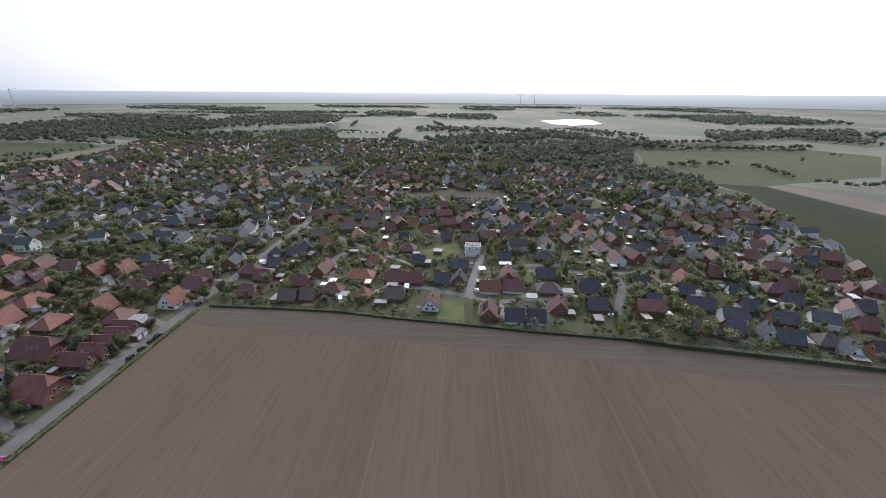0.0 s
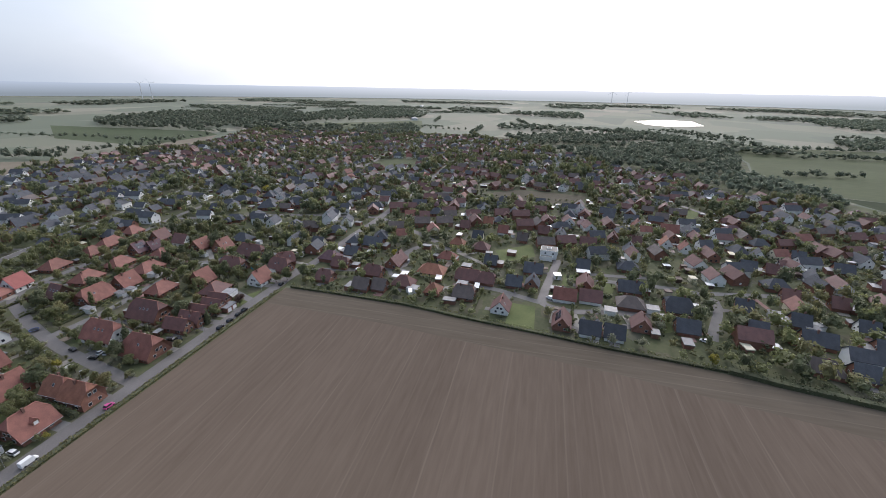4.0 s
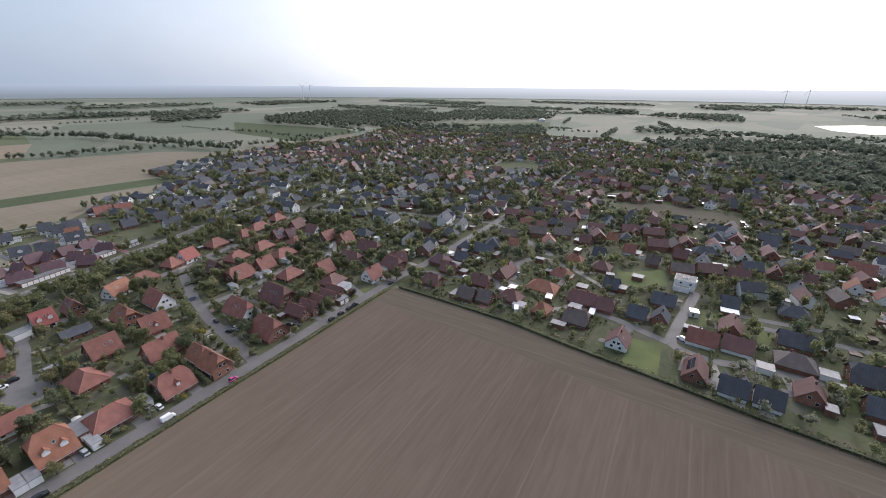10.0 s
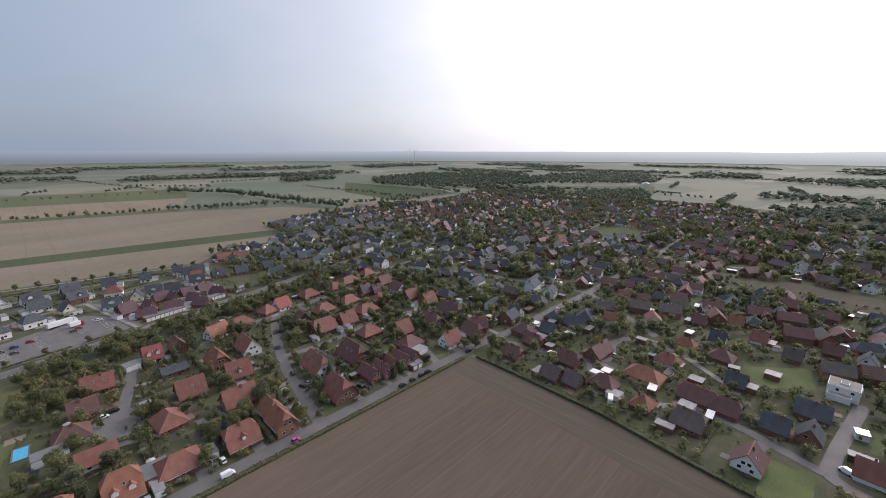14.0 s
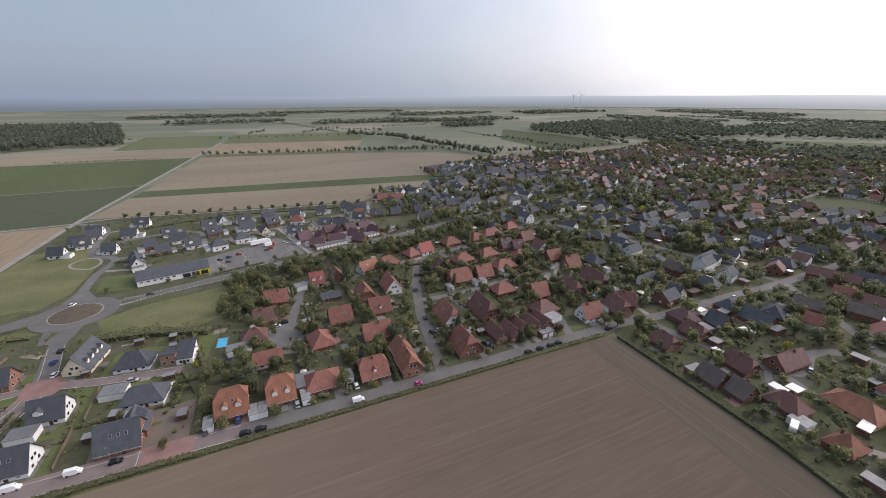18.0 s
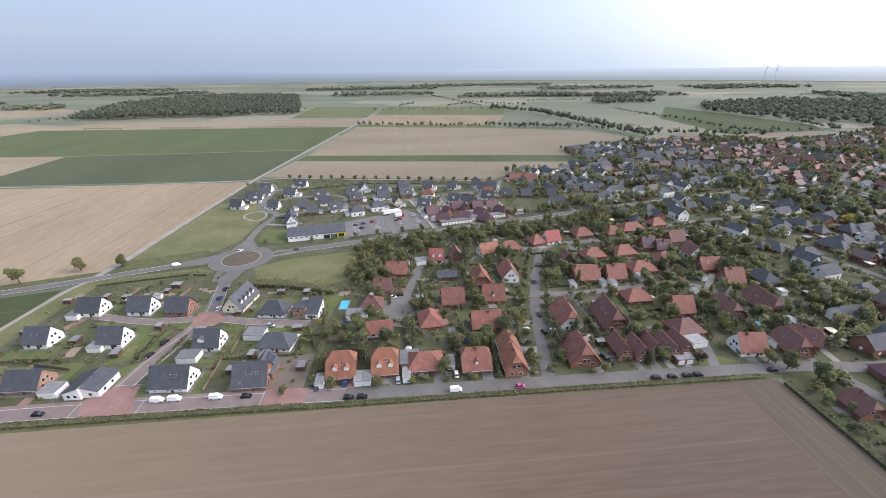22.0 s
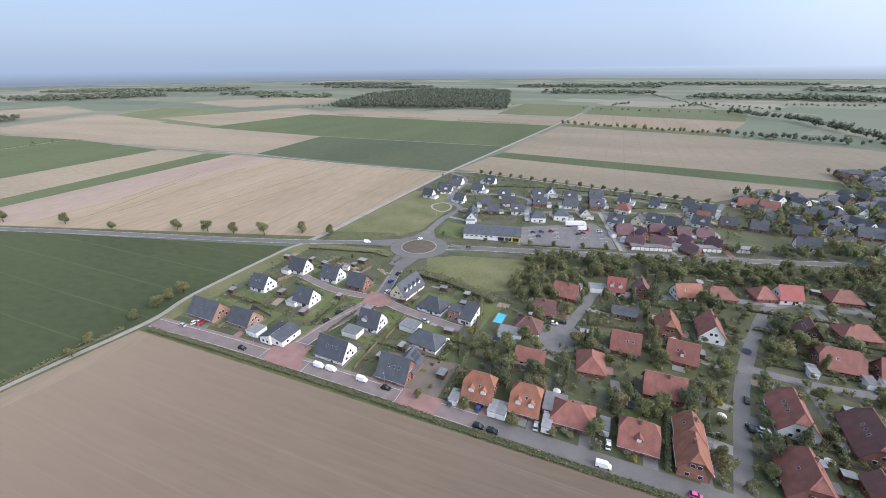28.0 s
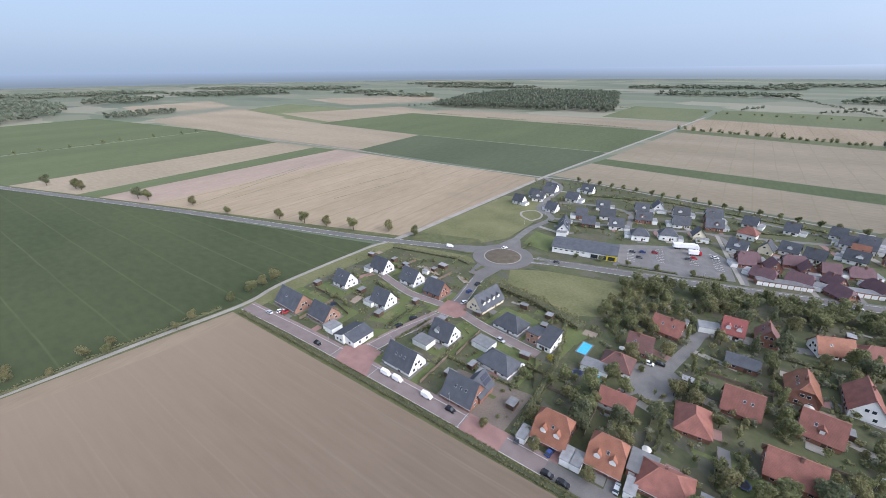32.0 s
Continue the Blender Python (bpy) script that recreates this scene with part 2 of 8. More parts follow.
FIELD = {
    "green": paint("green_crop", (0.040, 0.051, 0.026), (0.059, 0.071, 0.036), 0.012, 0.25, 0.95, bump=0.3, world_space=True, streak=(0.5, 1, 1)),
    "dull": paint("dull_green_crop", (0.058, 0.070, 0.043), (0.080, 0.094, 0.057), 0.012, 0.25, 0.95, bump=0.3, world_space=True, streak=(1, 0.25, 1)),
    "dark": paint("dark_crop", (0.068, 0.084, 0.044), (0.094, 0.112, 0.058), 0.012, 0.25, 0.95, bump=0.3, world_space=True, streak=(1, 0.25, 1)),
    "light": paint("light_green_crop", (0.098, 0.110, 0.060), (0.134, 0.146, 0.080), 0.008, 0.2, 0.95, world_space=True, streak=(1, 0.3, 1)),
    "stubble": paint("stubble", (0.208, 0.167, 0.117), (0.278, 0.226, 0.163), 0.02, 0.3, 0.95, world_space=True, streak=(1, 0.2, 1)),
    "straw": paint("straw_stubble", (0.186, 0.158, 0.114), (0.252, 0.213, 0.159), 0.012, 0.3, 0.95, world_space=True, streak=(0.3, 1, 1)),
    "fallow": paint("fallow_plot", (0.105, 0.092, 0.066), (0.148, 0.128, 0.092), 0.03, 0.3, 0.95, world_space=True),
    "plough": paint("ploughed_earth", (0.21, 0.165, 0.135), (0.28, 0.225, 0.185), 0.02, 0.4, 0.95, world_space=True, streak=(1, 0.2, 1)),
}
BARK = paint("bark", (0.05, 0.04, 0.03), (0.11, 0.09, 0.07), 3, 14, 0.95, bump=0.4)


def leaves(name, dark, light):
    m = paint(name, dark, light, 0.5, 3.0, 0.72, vary=0.25, spec=0.2)
    nt = m.node_tree
    geo, hsv, rng = nt.nodes.new("ShaderNodeNewGeometry"), nt.nodes.new("ShaderNodeHueSaturation"), nt.nodes.new("ShaderNodeMapRange")
    rng.inputs["To Min"].default_value, rng.inputs["To Max"].default_value = 0.7, 1.35
    nt.links.new(geo.outputs["Random Per Island"], rng.inputs["Value"])
    nt.links.new(rng.outputs["Result"], hsv.inputs["Value"])
    p = nt.nodes["Principled BSDF"]
    old = p.inputs["Base Color"].links[0].from_socket
    nt.links.new(old, hsv.inputs["Color"])
    nt.links.new(hsv.outputs["Color"], p.inputs["Base Color"])
    thin, mix = nt.nodes.new("ShaderNodeBsdfTranslucent"), nt.nodes.new("ShaderNodeMixShader")
    nt.links.new(hsv.outputs["Color"], thin.inputs["Color"])
    mix.inputs["Fac"].default_value = 0.52
    nt.links.new(p.outputs[0], mix.inputs[1])
    nt.links.new(thin.outputs[0], mix.inputs[2])
    nt.links.new(mix.outputs[0], nt.nodes["Material Output"].inputs["Surface"])
    p.inputs["Sheen Weight"].default_value, p.inputs["Sheen Roughness"].default_value = 0.6, 0.6
    p.inputs["Sheen Tint"].default_value = (0.85, 0.84, 0.58, 1)
    return m


LEAF = {
    "mid": leaves("leaves_mid", (0.112, 0.126, 0.050), (0.185, 0.194, 0.084)),
    "olive": leaves("leaves_olive", (0.142, 0.138, 0.060), (0.225, 0.208, 0.098)),
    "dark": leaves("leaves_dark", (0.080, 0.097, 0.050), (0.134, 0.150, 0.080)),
    "yellow": leaves("leaves_yellow", (0.26, 0.23, 0.03), (0.36, 0.32, 0.06)),
    "pale": leaves("leaves_pale", (0.15, 0.155, 0.105), (0.23, 0.235, 0.165)),
    "copper": leaves("leaves_copper", (0.06, 0.030, 0.032), (0.095, 0.05, 0.046)),
    # far woods: paler and greyer, with distance haze mixed into the leaf colour
    "wood": leaves("leaves_wood_hazed", (0.088, 0.108, 0.080), (0.135, 0.160, 0.118)),
}


def field_stripes(m, period, axis, gain, width):
    """Tractor lines in a field: paler lines every period metres along one axis."""
    nt = m.node_tree
    p = nt.nodes["Principled BSDF"]
    geo, sep = nt.nodes.new("ShaderNodeNewGeometry"), nt.nodes.new("ShaderNodeSeparateXYZ")
    nt.links.new(geo.outputs["Position"], sep.inputs[0])
    wob = nt.nodes.new("ShaderNodeTexNoise")
    wob.inputs["Scale"].default_value = 0.012
    nt.links.new(geo.outputs["Position"], wob.inputs["Vector"])
    ma = nt.nodes.new("ShaderNodeMath")
    ma.operation = "MULTIPLY_ADD"
    ma.inputs[1].default_value = 3.0
    nt.links.new(wob.outputs["Fac"], ma.inputs[0])
    nt.links.new(sep.outputs[axis], ma.inputs[2])
    fr = nt.nodes.new("ShaderNodeMath")
    fr.operation = "PINGPONG"
    fr.inputs[1].default_value = period / 2
    nt.links.new(ma.outputs[0], fr.inputs[0])
    rg = nt.nodes.new("ShaderNodeMapRange")
    rg.inputs["From Min"].default_value, rg.inputs["From Max"].default_value = 0.0, width
    rg.inputs["To Min"].default_value, rg.inputs["To Max"].default_value = 1.0, 0.0
    nt.links.new(fr.outputs[0], rg.inputs["Value"])
    patch = nt.nodes.new("ShaderNodeTexNoise")
    patch.inputs["Scale"].default_value = 0.035
    nt.links.new(geo.outputs["Position"], patch.inputs["Vector"])
    mul = nt.nodes.new("ShaderNodeMath")
    mul.operation = "MULTIPLY"
    nt.links.new(rg.outputs["Result"], mul.inputs[0])
    nt.links.new(patch.outputs["Fac"], mul.inputs[1])
    mx = nt.nodes.new("ShaderNodeMixRGB")
    old = p.inputs["Base Color"].links[0].from_socket
    nt.links.new(mul.outputs[0], mx.inputs["Fac"])
    nt.links.new(old, mx.inputs["Color1"])
    mx.inputs["Color2"].default_value = (*gain, 1)
    nt.links.new(mx.outputs["Color"], p.inputs["Base Color"])
    return m


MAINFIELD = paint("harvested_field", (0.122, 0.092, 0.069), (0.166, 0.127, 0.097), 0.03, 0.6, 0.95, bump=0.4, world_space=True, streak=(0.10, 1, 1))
field_stripes(MAINFIELD, 6.5, 1, (0.170, 0.133, 0.102), 0.4)
field_stripes(MAINFIELD, 21.0, 1, (0.195, 0.155, 0.12), 0.4)
_nt = MAINFIELD.node_tree  # paler tan towards the west: front-lit brightness painted into the soil colour
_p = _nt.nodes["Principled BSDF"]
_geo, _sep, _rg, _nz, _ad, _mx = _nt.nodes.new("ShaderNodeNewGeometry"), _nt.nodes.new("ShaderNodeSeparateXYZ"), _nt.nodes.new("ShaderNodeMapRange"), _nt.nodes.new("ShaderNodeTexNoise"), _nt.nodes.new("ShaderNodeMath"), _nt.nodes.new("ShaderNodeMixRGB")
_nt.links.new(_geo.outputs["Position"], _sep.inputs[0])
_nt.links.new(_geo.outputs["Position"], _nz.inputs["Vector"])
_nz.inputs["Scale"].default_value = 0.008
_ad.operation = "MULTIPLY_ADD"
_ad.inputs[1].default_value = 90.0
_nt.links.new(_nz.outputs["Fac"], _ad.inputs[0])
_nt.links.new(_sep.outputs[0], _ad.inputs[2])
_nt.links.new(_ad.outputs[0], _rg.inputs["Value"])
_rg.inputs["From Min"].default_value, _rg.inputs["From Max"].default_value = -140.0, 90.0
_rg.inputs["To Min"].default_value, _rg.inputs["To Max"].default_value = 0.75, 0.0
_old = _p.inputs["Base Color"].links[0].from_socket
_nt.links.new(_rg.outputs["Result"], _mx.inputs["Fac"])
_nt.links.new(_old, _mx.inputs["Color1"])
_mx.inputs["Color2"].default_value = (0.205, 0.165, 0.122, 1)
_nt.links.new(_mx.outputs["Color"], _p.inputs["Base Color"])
HEADLAND = paint("headland_earth", (0.113, 0.091, 0.067), (0.152, 0.124, 0.094), 0.04, 0.6, 0.95, bump=0.4, world_space=True, streak=(1, 0.10, 1))
field_stripes(HEADLAND, 7.0, 0, (0.187, 0.153, 0.121), 0.45)
field_stripes(FIELD["stubble"], 26.0, 0, (0.15, 0.125, 0.08), 1.1)
field_stripes(FIELD["straw"], 22.0, 0, (0.17, 0.15, 0.10), 0.9)
field_stripes(FIELD["green"], 24.0, 1, (0.085, 0.098, 0.05), 0.7)
field_stripes(FIELD["dark"], 18.0, 1, (0.09, 0.11, 0.06), 0.7)

TAN = paint("tan_headland", (0.165, 0.132, 0.096), (0.215, 0.174, 0.128), 0.05, 0.7, 0.95, bump=0.4, world_space=True, streak=(1, 0.15, 1))

for m in (MAINFIELD, HEADLAND, TAN, SOIL, *FIELD.values()):
    m.node_tree.nodes["Principled BSDF"].inputs["Diffuse Roughness"].default_value = 0.45
    m.node_tree.nodes["Principled BSDF"].inputs["Specular IOR Level"].default_value = 0.1

# Far land: a patchwork of parcels
FAR = paint("far_farmland", (0.1, 0.12, 0.06), (0.2, 0.2, 0.1), 0.004, 0.05, 0.85, world_space=True, spec=0.45)
_nt = FAR.node_tree
_mp, _vo, _rp = _nt.nodes.new("ShaderNodeMapping"), _nt.nodes.new("ShaderNodeTexVoronoi"), _nt.nodes.new("ShaderNodeValToRGB")
_geo = _nt.nodes.new("ShaderNodeNewGeometry")
_mp.inputs["Scale"].default_value, _mp.inputs["Rotation"].default_value = (0.0032, 0.0055, 0), (0, 0, 0.35)
_vo.distance, _vo.inputs["Scale"].default_value = "CHEBYCHEV", 1.0
_sep = _nt.nodes.new("ShaderNodeSeparateColor")
_nt.links.new(_geo.outputs["Position"], _mp.inputs["Vector"])
_nt.links.new(_mp.outputs["Vector"], _vo.inputs["Vector"])
_nt.links.new(_vo.outputs["Color"], _sep.inputs[0])
_nt.links.new(_sep.outputs[0], _rp.inputs["Fac"])
_rp.color_ramp.interpolation = "CONSTANT"
for _pos, _col in ((0.0, (0.070, 0.088, 0.052)), (0.28, (0.125, 0.122, 0.082)), (0.44, (0.082, 0.098, 0.06)), (0.64, (0.112, 0.118, 0.075)), (0.80, (0.058, 0.074, 0.047))):
    _e = _rp.color_ramp.elements[0] if _pos == 0 else _rp.color_ramp.elements.new(_pos)
    _e.color = (*_col, 1)
_rp.color_ramp.elements[-1].position, _rp.color_ramp.elements[-1].color = 0.92, (0.165, 0.155, 0.11, 1)
_nt.links.new(_rp.outputs["Color"], _nt.nodes["Principled BSDF"].inputs["Base Color"])


FAR.node_tree.nodes["Principled BSDF"].inputs["Sheen Weight"].default_value = 0.07
FAR.node_tree.nodes["Principled BSDF"].inputs["Sheen Tint"].default_value = (0.85, 0.85, 0.6, 1)


# ---- helpers of the scene ----
def part(name, bm, material, parent=None, label=""):
    me = bpy.data.meshes.new(name)
    bm.to_mesh(me)
    bm.free()
    return part_mesh(name, me, material, parent, label)


def part_mesh(name, me, material, parent=None, label=""):
    if material and not me.materials:
        me.materials.append(material)
    ob = new(name, me)
    if parent:
        ob.parent = parent
    if label:
        ob["label"] = label
    return ob


def box(bm, x0, x1, y0, y1, z0, z1):
    v = [bm.verts.new((x, y, z)) for z in (z0, z1) for x, y in ((x0, y0), (x1, y0), (x1, y1), (x0, y1))]
    for f in ((3, 2, 1, 0), (4, 5, 6, 7), (0, 1, 5, 4), (1, 2, 6, 5), (2, 3, 7, 6), (3, 0, 4, 7)):
        bm.faces.new([v[i] for i in f])
    return v


def boxmesh(name, dims, material):
    bm = bmesh.new()
    box(bm, *dims)
    me = bpy.data.meshes.new(name)
    bm.to_mesh(me)
    bm.free()
    me.materials.append(material)
    return me


LEVEL = [0]


def layer(z):
    """Each piece of paving a few millimetres off its neighbours."""
    LEVEL[0] = (LEVEL[0] + 1) % 7
    return z + 0.004 * LEVEL[0]


def sheet(name, pts, material, z, label="", category="field", thick=0.0, kind="structure"):
    """A flat piece of ground over the given corners of the plan."""
    bm = bmesh.new()
    vs = [bm.verts.new((x * K, y * K, z)) for x, y in pts]
    f = bm.faces.new(vs)
    f.normal_update()
    if f.normal.z < 0:
        f.normal_flip()
    bmesh.ops.triangulate(bm, faces=[f])
    if thick:
        r = bmesh.ops.extrude_face_region(bm, geom=bm.faces[:])
        bmesh.ops.translate(bm, verts=[v for v in r["geom"] if isinstance(v, bmesh.types.BMVert)], vec=(0, 0, -thick))
    return tagged(part(name, bm, material), label, category, kind=kind)


ROADS = []


def smooth(pts, steps=6):
    p = [Vector((x, y)) for x, y in pts]
    p = [2 * p[0] - p[1]] + p + [2 * p[-1] - p[-2]]
    res = []
    for i in range(1, len(p) - 2):
        for s in range(steps):
            t = s / steps
            a, b, c, d = p[i - 1], p[i], p[i + 1], p[i + 2]
            res.append(0.5 * ((2 * b) + (c - a) * t + (2 * a - 5 * b + 4 * c - d) * t * t + (3 * b - a - 3 * c + d) * t ** 3))
    res.append(p[-2])
    return res


def ribbon(name, pts, width, material, z, label="", category="road", side=0.0, curve=True, thick=0.0, kind="structure", block=True):
    """A strip along a line of the plan, width in metres, moved sideways by side metres."""
    line = [q * K for q in (smooth(pts) if curve and len(pts) > 2 else [Vector(p) for p in pts])]
    bm = bmesh.new()
    rows = []
    for i, q in enumerate(line):
        d = (line[min(i + 1, len(line) - 1)] - line[max(i - 1, 0)]).normalized()
        n = Vector((-d.y, d.x))
        a, b = q + n * (side + width / 2), q + n * (side - width / 2)
        rows.append((bm.verts.new((a.x, a.y, z)), bm.verts.new((b.x, b.y, z))))
    for r, s in zip(rows, rows[1:]):
        bm.faces.new((r[0], r[1], s[1], s[0]))
    if thick:
        res = bmesh.ops.extrude_face_region(bm, geom=bm.faces[:])
        bmesh.ops.translate(bm, verts=[v for v in res["geom"] if isinstance(v, bmesh.types.BMVert)], vec=(0, 0, -thick))
    if block:
        for a, b in zip(line, line[1:]):
            ROADS.append((a.x, a.y, b.x, b.y, width / 2))
    return tagged(part(name, bm, material), label, category, kind=kind)


TAKEN = []  # discs taken by houses, in metres


def free(x, y, r):
    for a, b, c in TAKEN:
        if (x - a) ** 2 + (y - b) ** 2 < (r + c) ** 2:
            return False
    for x0, y0, x1, y1, w in ROADS:
        dx, dy = x1 - x0, y1 - y0
        t = max(0, min(1, ((x - x0) * dx + (y - y0) * dy) / (dx * dx + dy * dy + 1e-9)))
        if (x - x0 - t * dx) ** 2 + (y - y0 - t * dy) ** 2 < (r * 0.7 + w) ** 2:
            return False
    return True


def inside(x, y, poly):
    c = False
    for (x0, y0), (x1, y1) in zip(poly, poly[1:] + poly[:1]):
        if (y0 > y) != (y1 > y) and x < (x1 - x0) * (y - y0) / (y1 - y0) + x0:
            c = not c
    return c

# ---- ground, fields and roads ----
bm = bmesh.new()
bmesh.ops.create_circle(bm, cap_ends=True, segments=96, radius=5200)
tagged(part("ground", bm, FAR), "wide flat farmland in a patchwork of parcels", "ground", kind="structure")

# Distant haze on the horizon, painted as a glowing ring, brightest sunward
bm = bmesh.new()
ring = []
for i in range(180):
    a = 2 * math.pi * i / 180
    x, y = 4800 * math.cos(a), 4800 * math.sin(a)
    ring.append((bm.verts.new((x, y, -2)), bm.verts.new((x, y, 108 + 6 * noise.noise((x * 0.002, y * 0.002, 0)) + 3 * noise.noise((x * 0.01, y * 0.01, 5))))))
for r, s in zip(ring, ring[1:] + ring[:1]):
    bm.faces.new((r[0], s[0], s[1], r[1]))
HAZE = bpy.data.materials.new("horizon_haze")
HAZE.use_nodes = True
_nt = HAZE.node_tree
_nt.nodes.remove(_nt.nodes["Principled BSDF"])
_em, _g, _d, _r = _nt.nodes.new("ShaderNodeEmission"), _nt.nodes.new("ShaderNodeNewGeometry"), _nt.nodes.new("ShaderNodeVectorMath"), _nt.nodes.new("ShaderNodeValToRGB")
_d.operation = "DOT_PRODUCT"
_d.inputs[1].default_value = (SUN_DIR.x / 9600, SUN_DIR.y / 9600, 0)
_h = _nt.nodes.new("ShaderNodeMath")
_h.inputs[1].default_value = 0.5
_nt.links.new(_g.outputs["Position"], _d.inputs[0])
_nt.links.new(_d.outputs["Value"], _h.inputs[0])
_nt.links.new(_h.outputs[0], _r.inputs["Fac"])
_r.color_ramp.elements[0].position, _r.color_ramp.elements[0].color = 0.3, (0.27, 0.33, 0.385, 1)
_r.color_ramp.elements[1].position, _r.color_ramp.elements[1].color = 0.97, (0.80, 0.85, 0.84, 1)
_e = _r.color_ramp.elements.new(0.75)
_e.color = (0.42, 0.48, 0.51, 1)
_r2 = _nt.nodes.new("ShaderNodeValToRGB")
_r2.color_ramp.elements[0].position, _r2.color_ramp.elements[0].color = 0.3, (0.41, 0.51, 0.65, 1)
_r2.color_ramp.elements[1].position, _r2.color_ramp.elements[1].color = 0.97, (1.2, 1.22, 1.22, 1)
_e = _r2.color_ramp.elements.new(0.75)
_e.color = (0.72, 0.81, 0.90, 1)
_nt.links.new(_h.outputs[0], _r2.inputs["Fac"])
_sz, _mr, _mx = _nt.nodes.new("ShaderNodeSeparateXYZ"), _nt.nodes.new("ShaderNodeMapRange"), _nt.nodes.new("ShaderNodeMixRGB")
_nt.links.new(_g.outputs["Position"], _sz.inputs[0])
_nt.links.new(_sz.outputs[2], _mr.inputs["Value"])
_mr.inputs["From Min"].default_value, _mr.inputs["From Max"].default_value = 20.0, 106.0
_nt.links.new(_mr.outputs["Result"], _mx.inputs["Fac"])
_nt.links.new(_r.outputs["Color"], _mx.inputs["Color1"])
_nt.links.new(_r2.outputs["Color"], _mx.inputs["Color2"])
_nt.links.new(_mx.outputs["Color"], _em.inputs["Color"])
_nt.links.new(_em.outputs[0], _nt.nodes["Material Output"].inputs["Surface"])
tagged(part("backdrop", bm, HAZE), "glowing backdrop painted as distant horizon haze", "backdrop", kind="structure")

VILLAGE = [(-172, 100), (128, 100), (91, -197), (86, -250), (145, -252), (232, -289), (309, -306), (400, -335), (440, -318), (560, -290), (680, -330), (820, -350), (960, -60), (900, 60), (930, 312), (845, 490), (860, 600), (700, 590), (548, 561), (475, 588), (400, 606), (330, 574), (212, 538), (202, 440), (115, 425), (85, 390), (-120, 425), (-154, 416), (-167, 227)]
sheet("garden_ground", VILLAGE, GARDEN, 0.02, "garden ground with grass and beds between houses", "ground")
MAIN = [(-188, 20), (-174, 101.5), (20, 101.2), (126, 99.5), (126, 69), (124, 33), (119, 1), (113, -60), (104, -118), (91, -197), (70, -330), (40, -500), (-260, -500), (-215, -120)]
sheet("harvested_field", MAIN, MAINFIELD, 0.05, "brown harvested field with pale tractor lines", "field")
sheet("headland", [(126, 98.5), (126, 69), (124, 33), (119, 1), (113, -60), (104, -118), (91, -197), (72, -197), (86, -118), (96, -60), (102, 1), (106, 33), (108, 69), (109, 99)], HEADLAND, 0.07, "smoother brown headland along the garden hedge", "field")
sheet("headland", [(-187, 20), (-173.5, 101), (-164, 101), (-178, 20), (-203, -120), (-212, -120)], TAN, 0.066, "smooth tan headland along a farm track", "field")
WESTGREEN = [(-178, 108), (-177, 196), (-359, 153), (-609, 82), (-1000, -30), (-1000, -500), (-262, -500), (-218, -120), (-192, 20)]
sheet("green_field", WESTGREEN, FIELD["green"], 0.05, "even dark green crop field", "field")
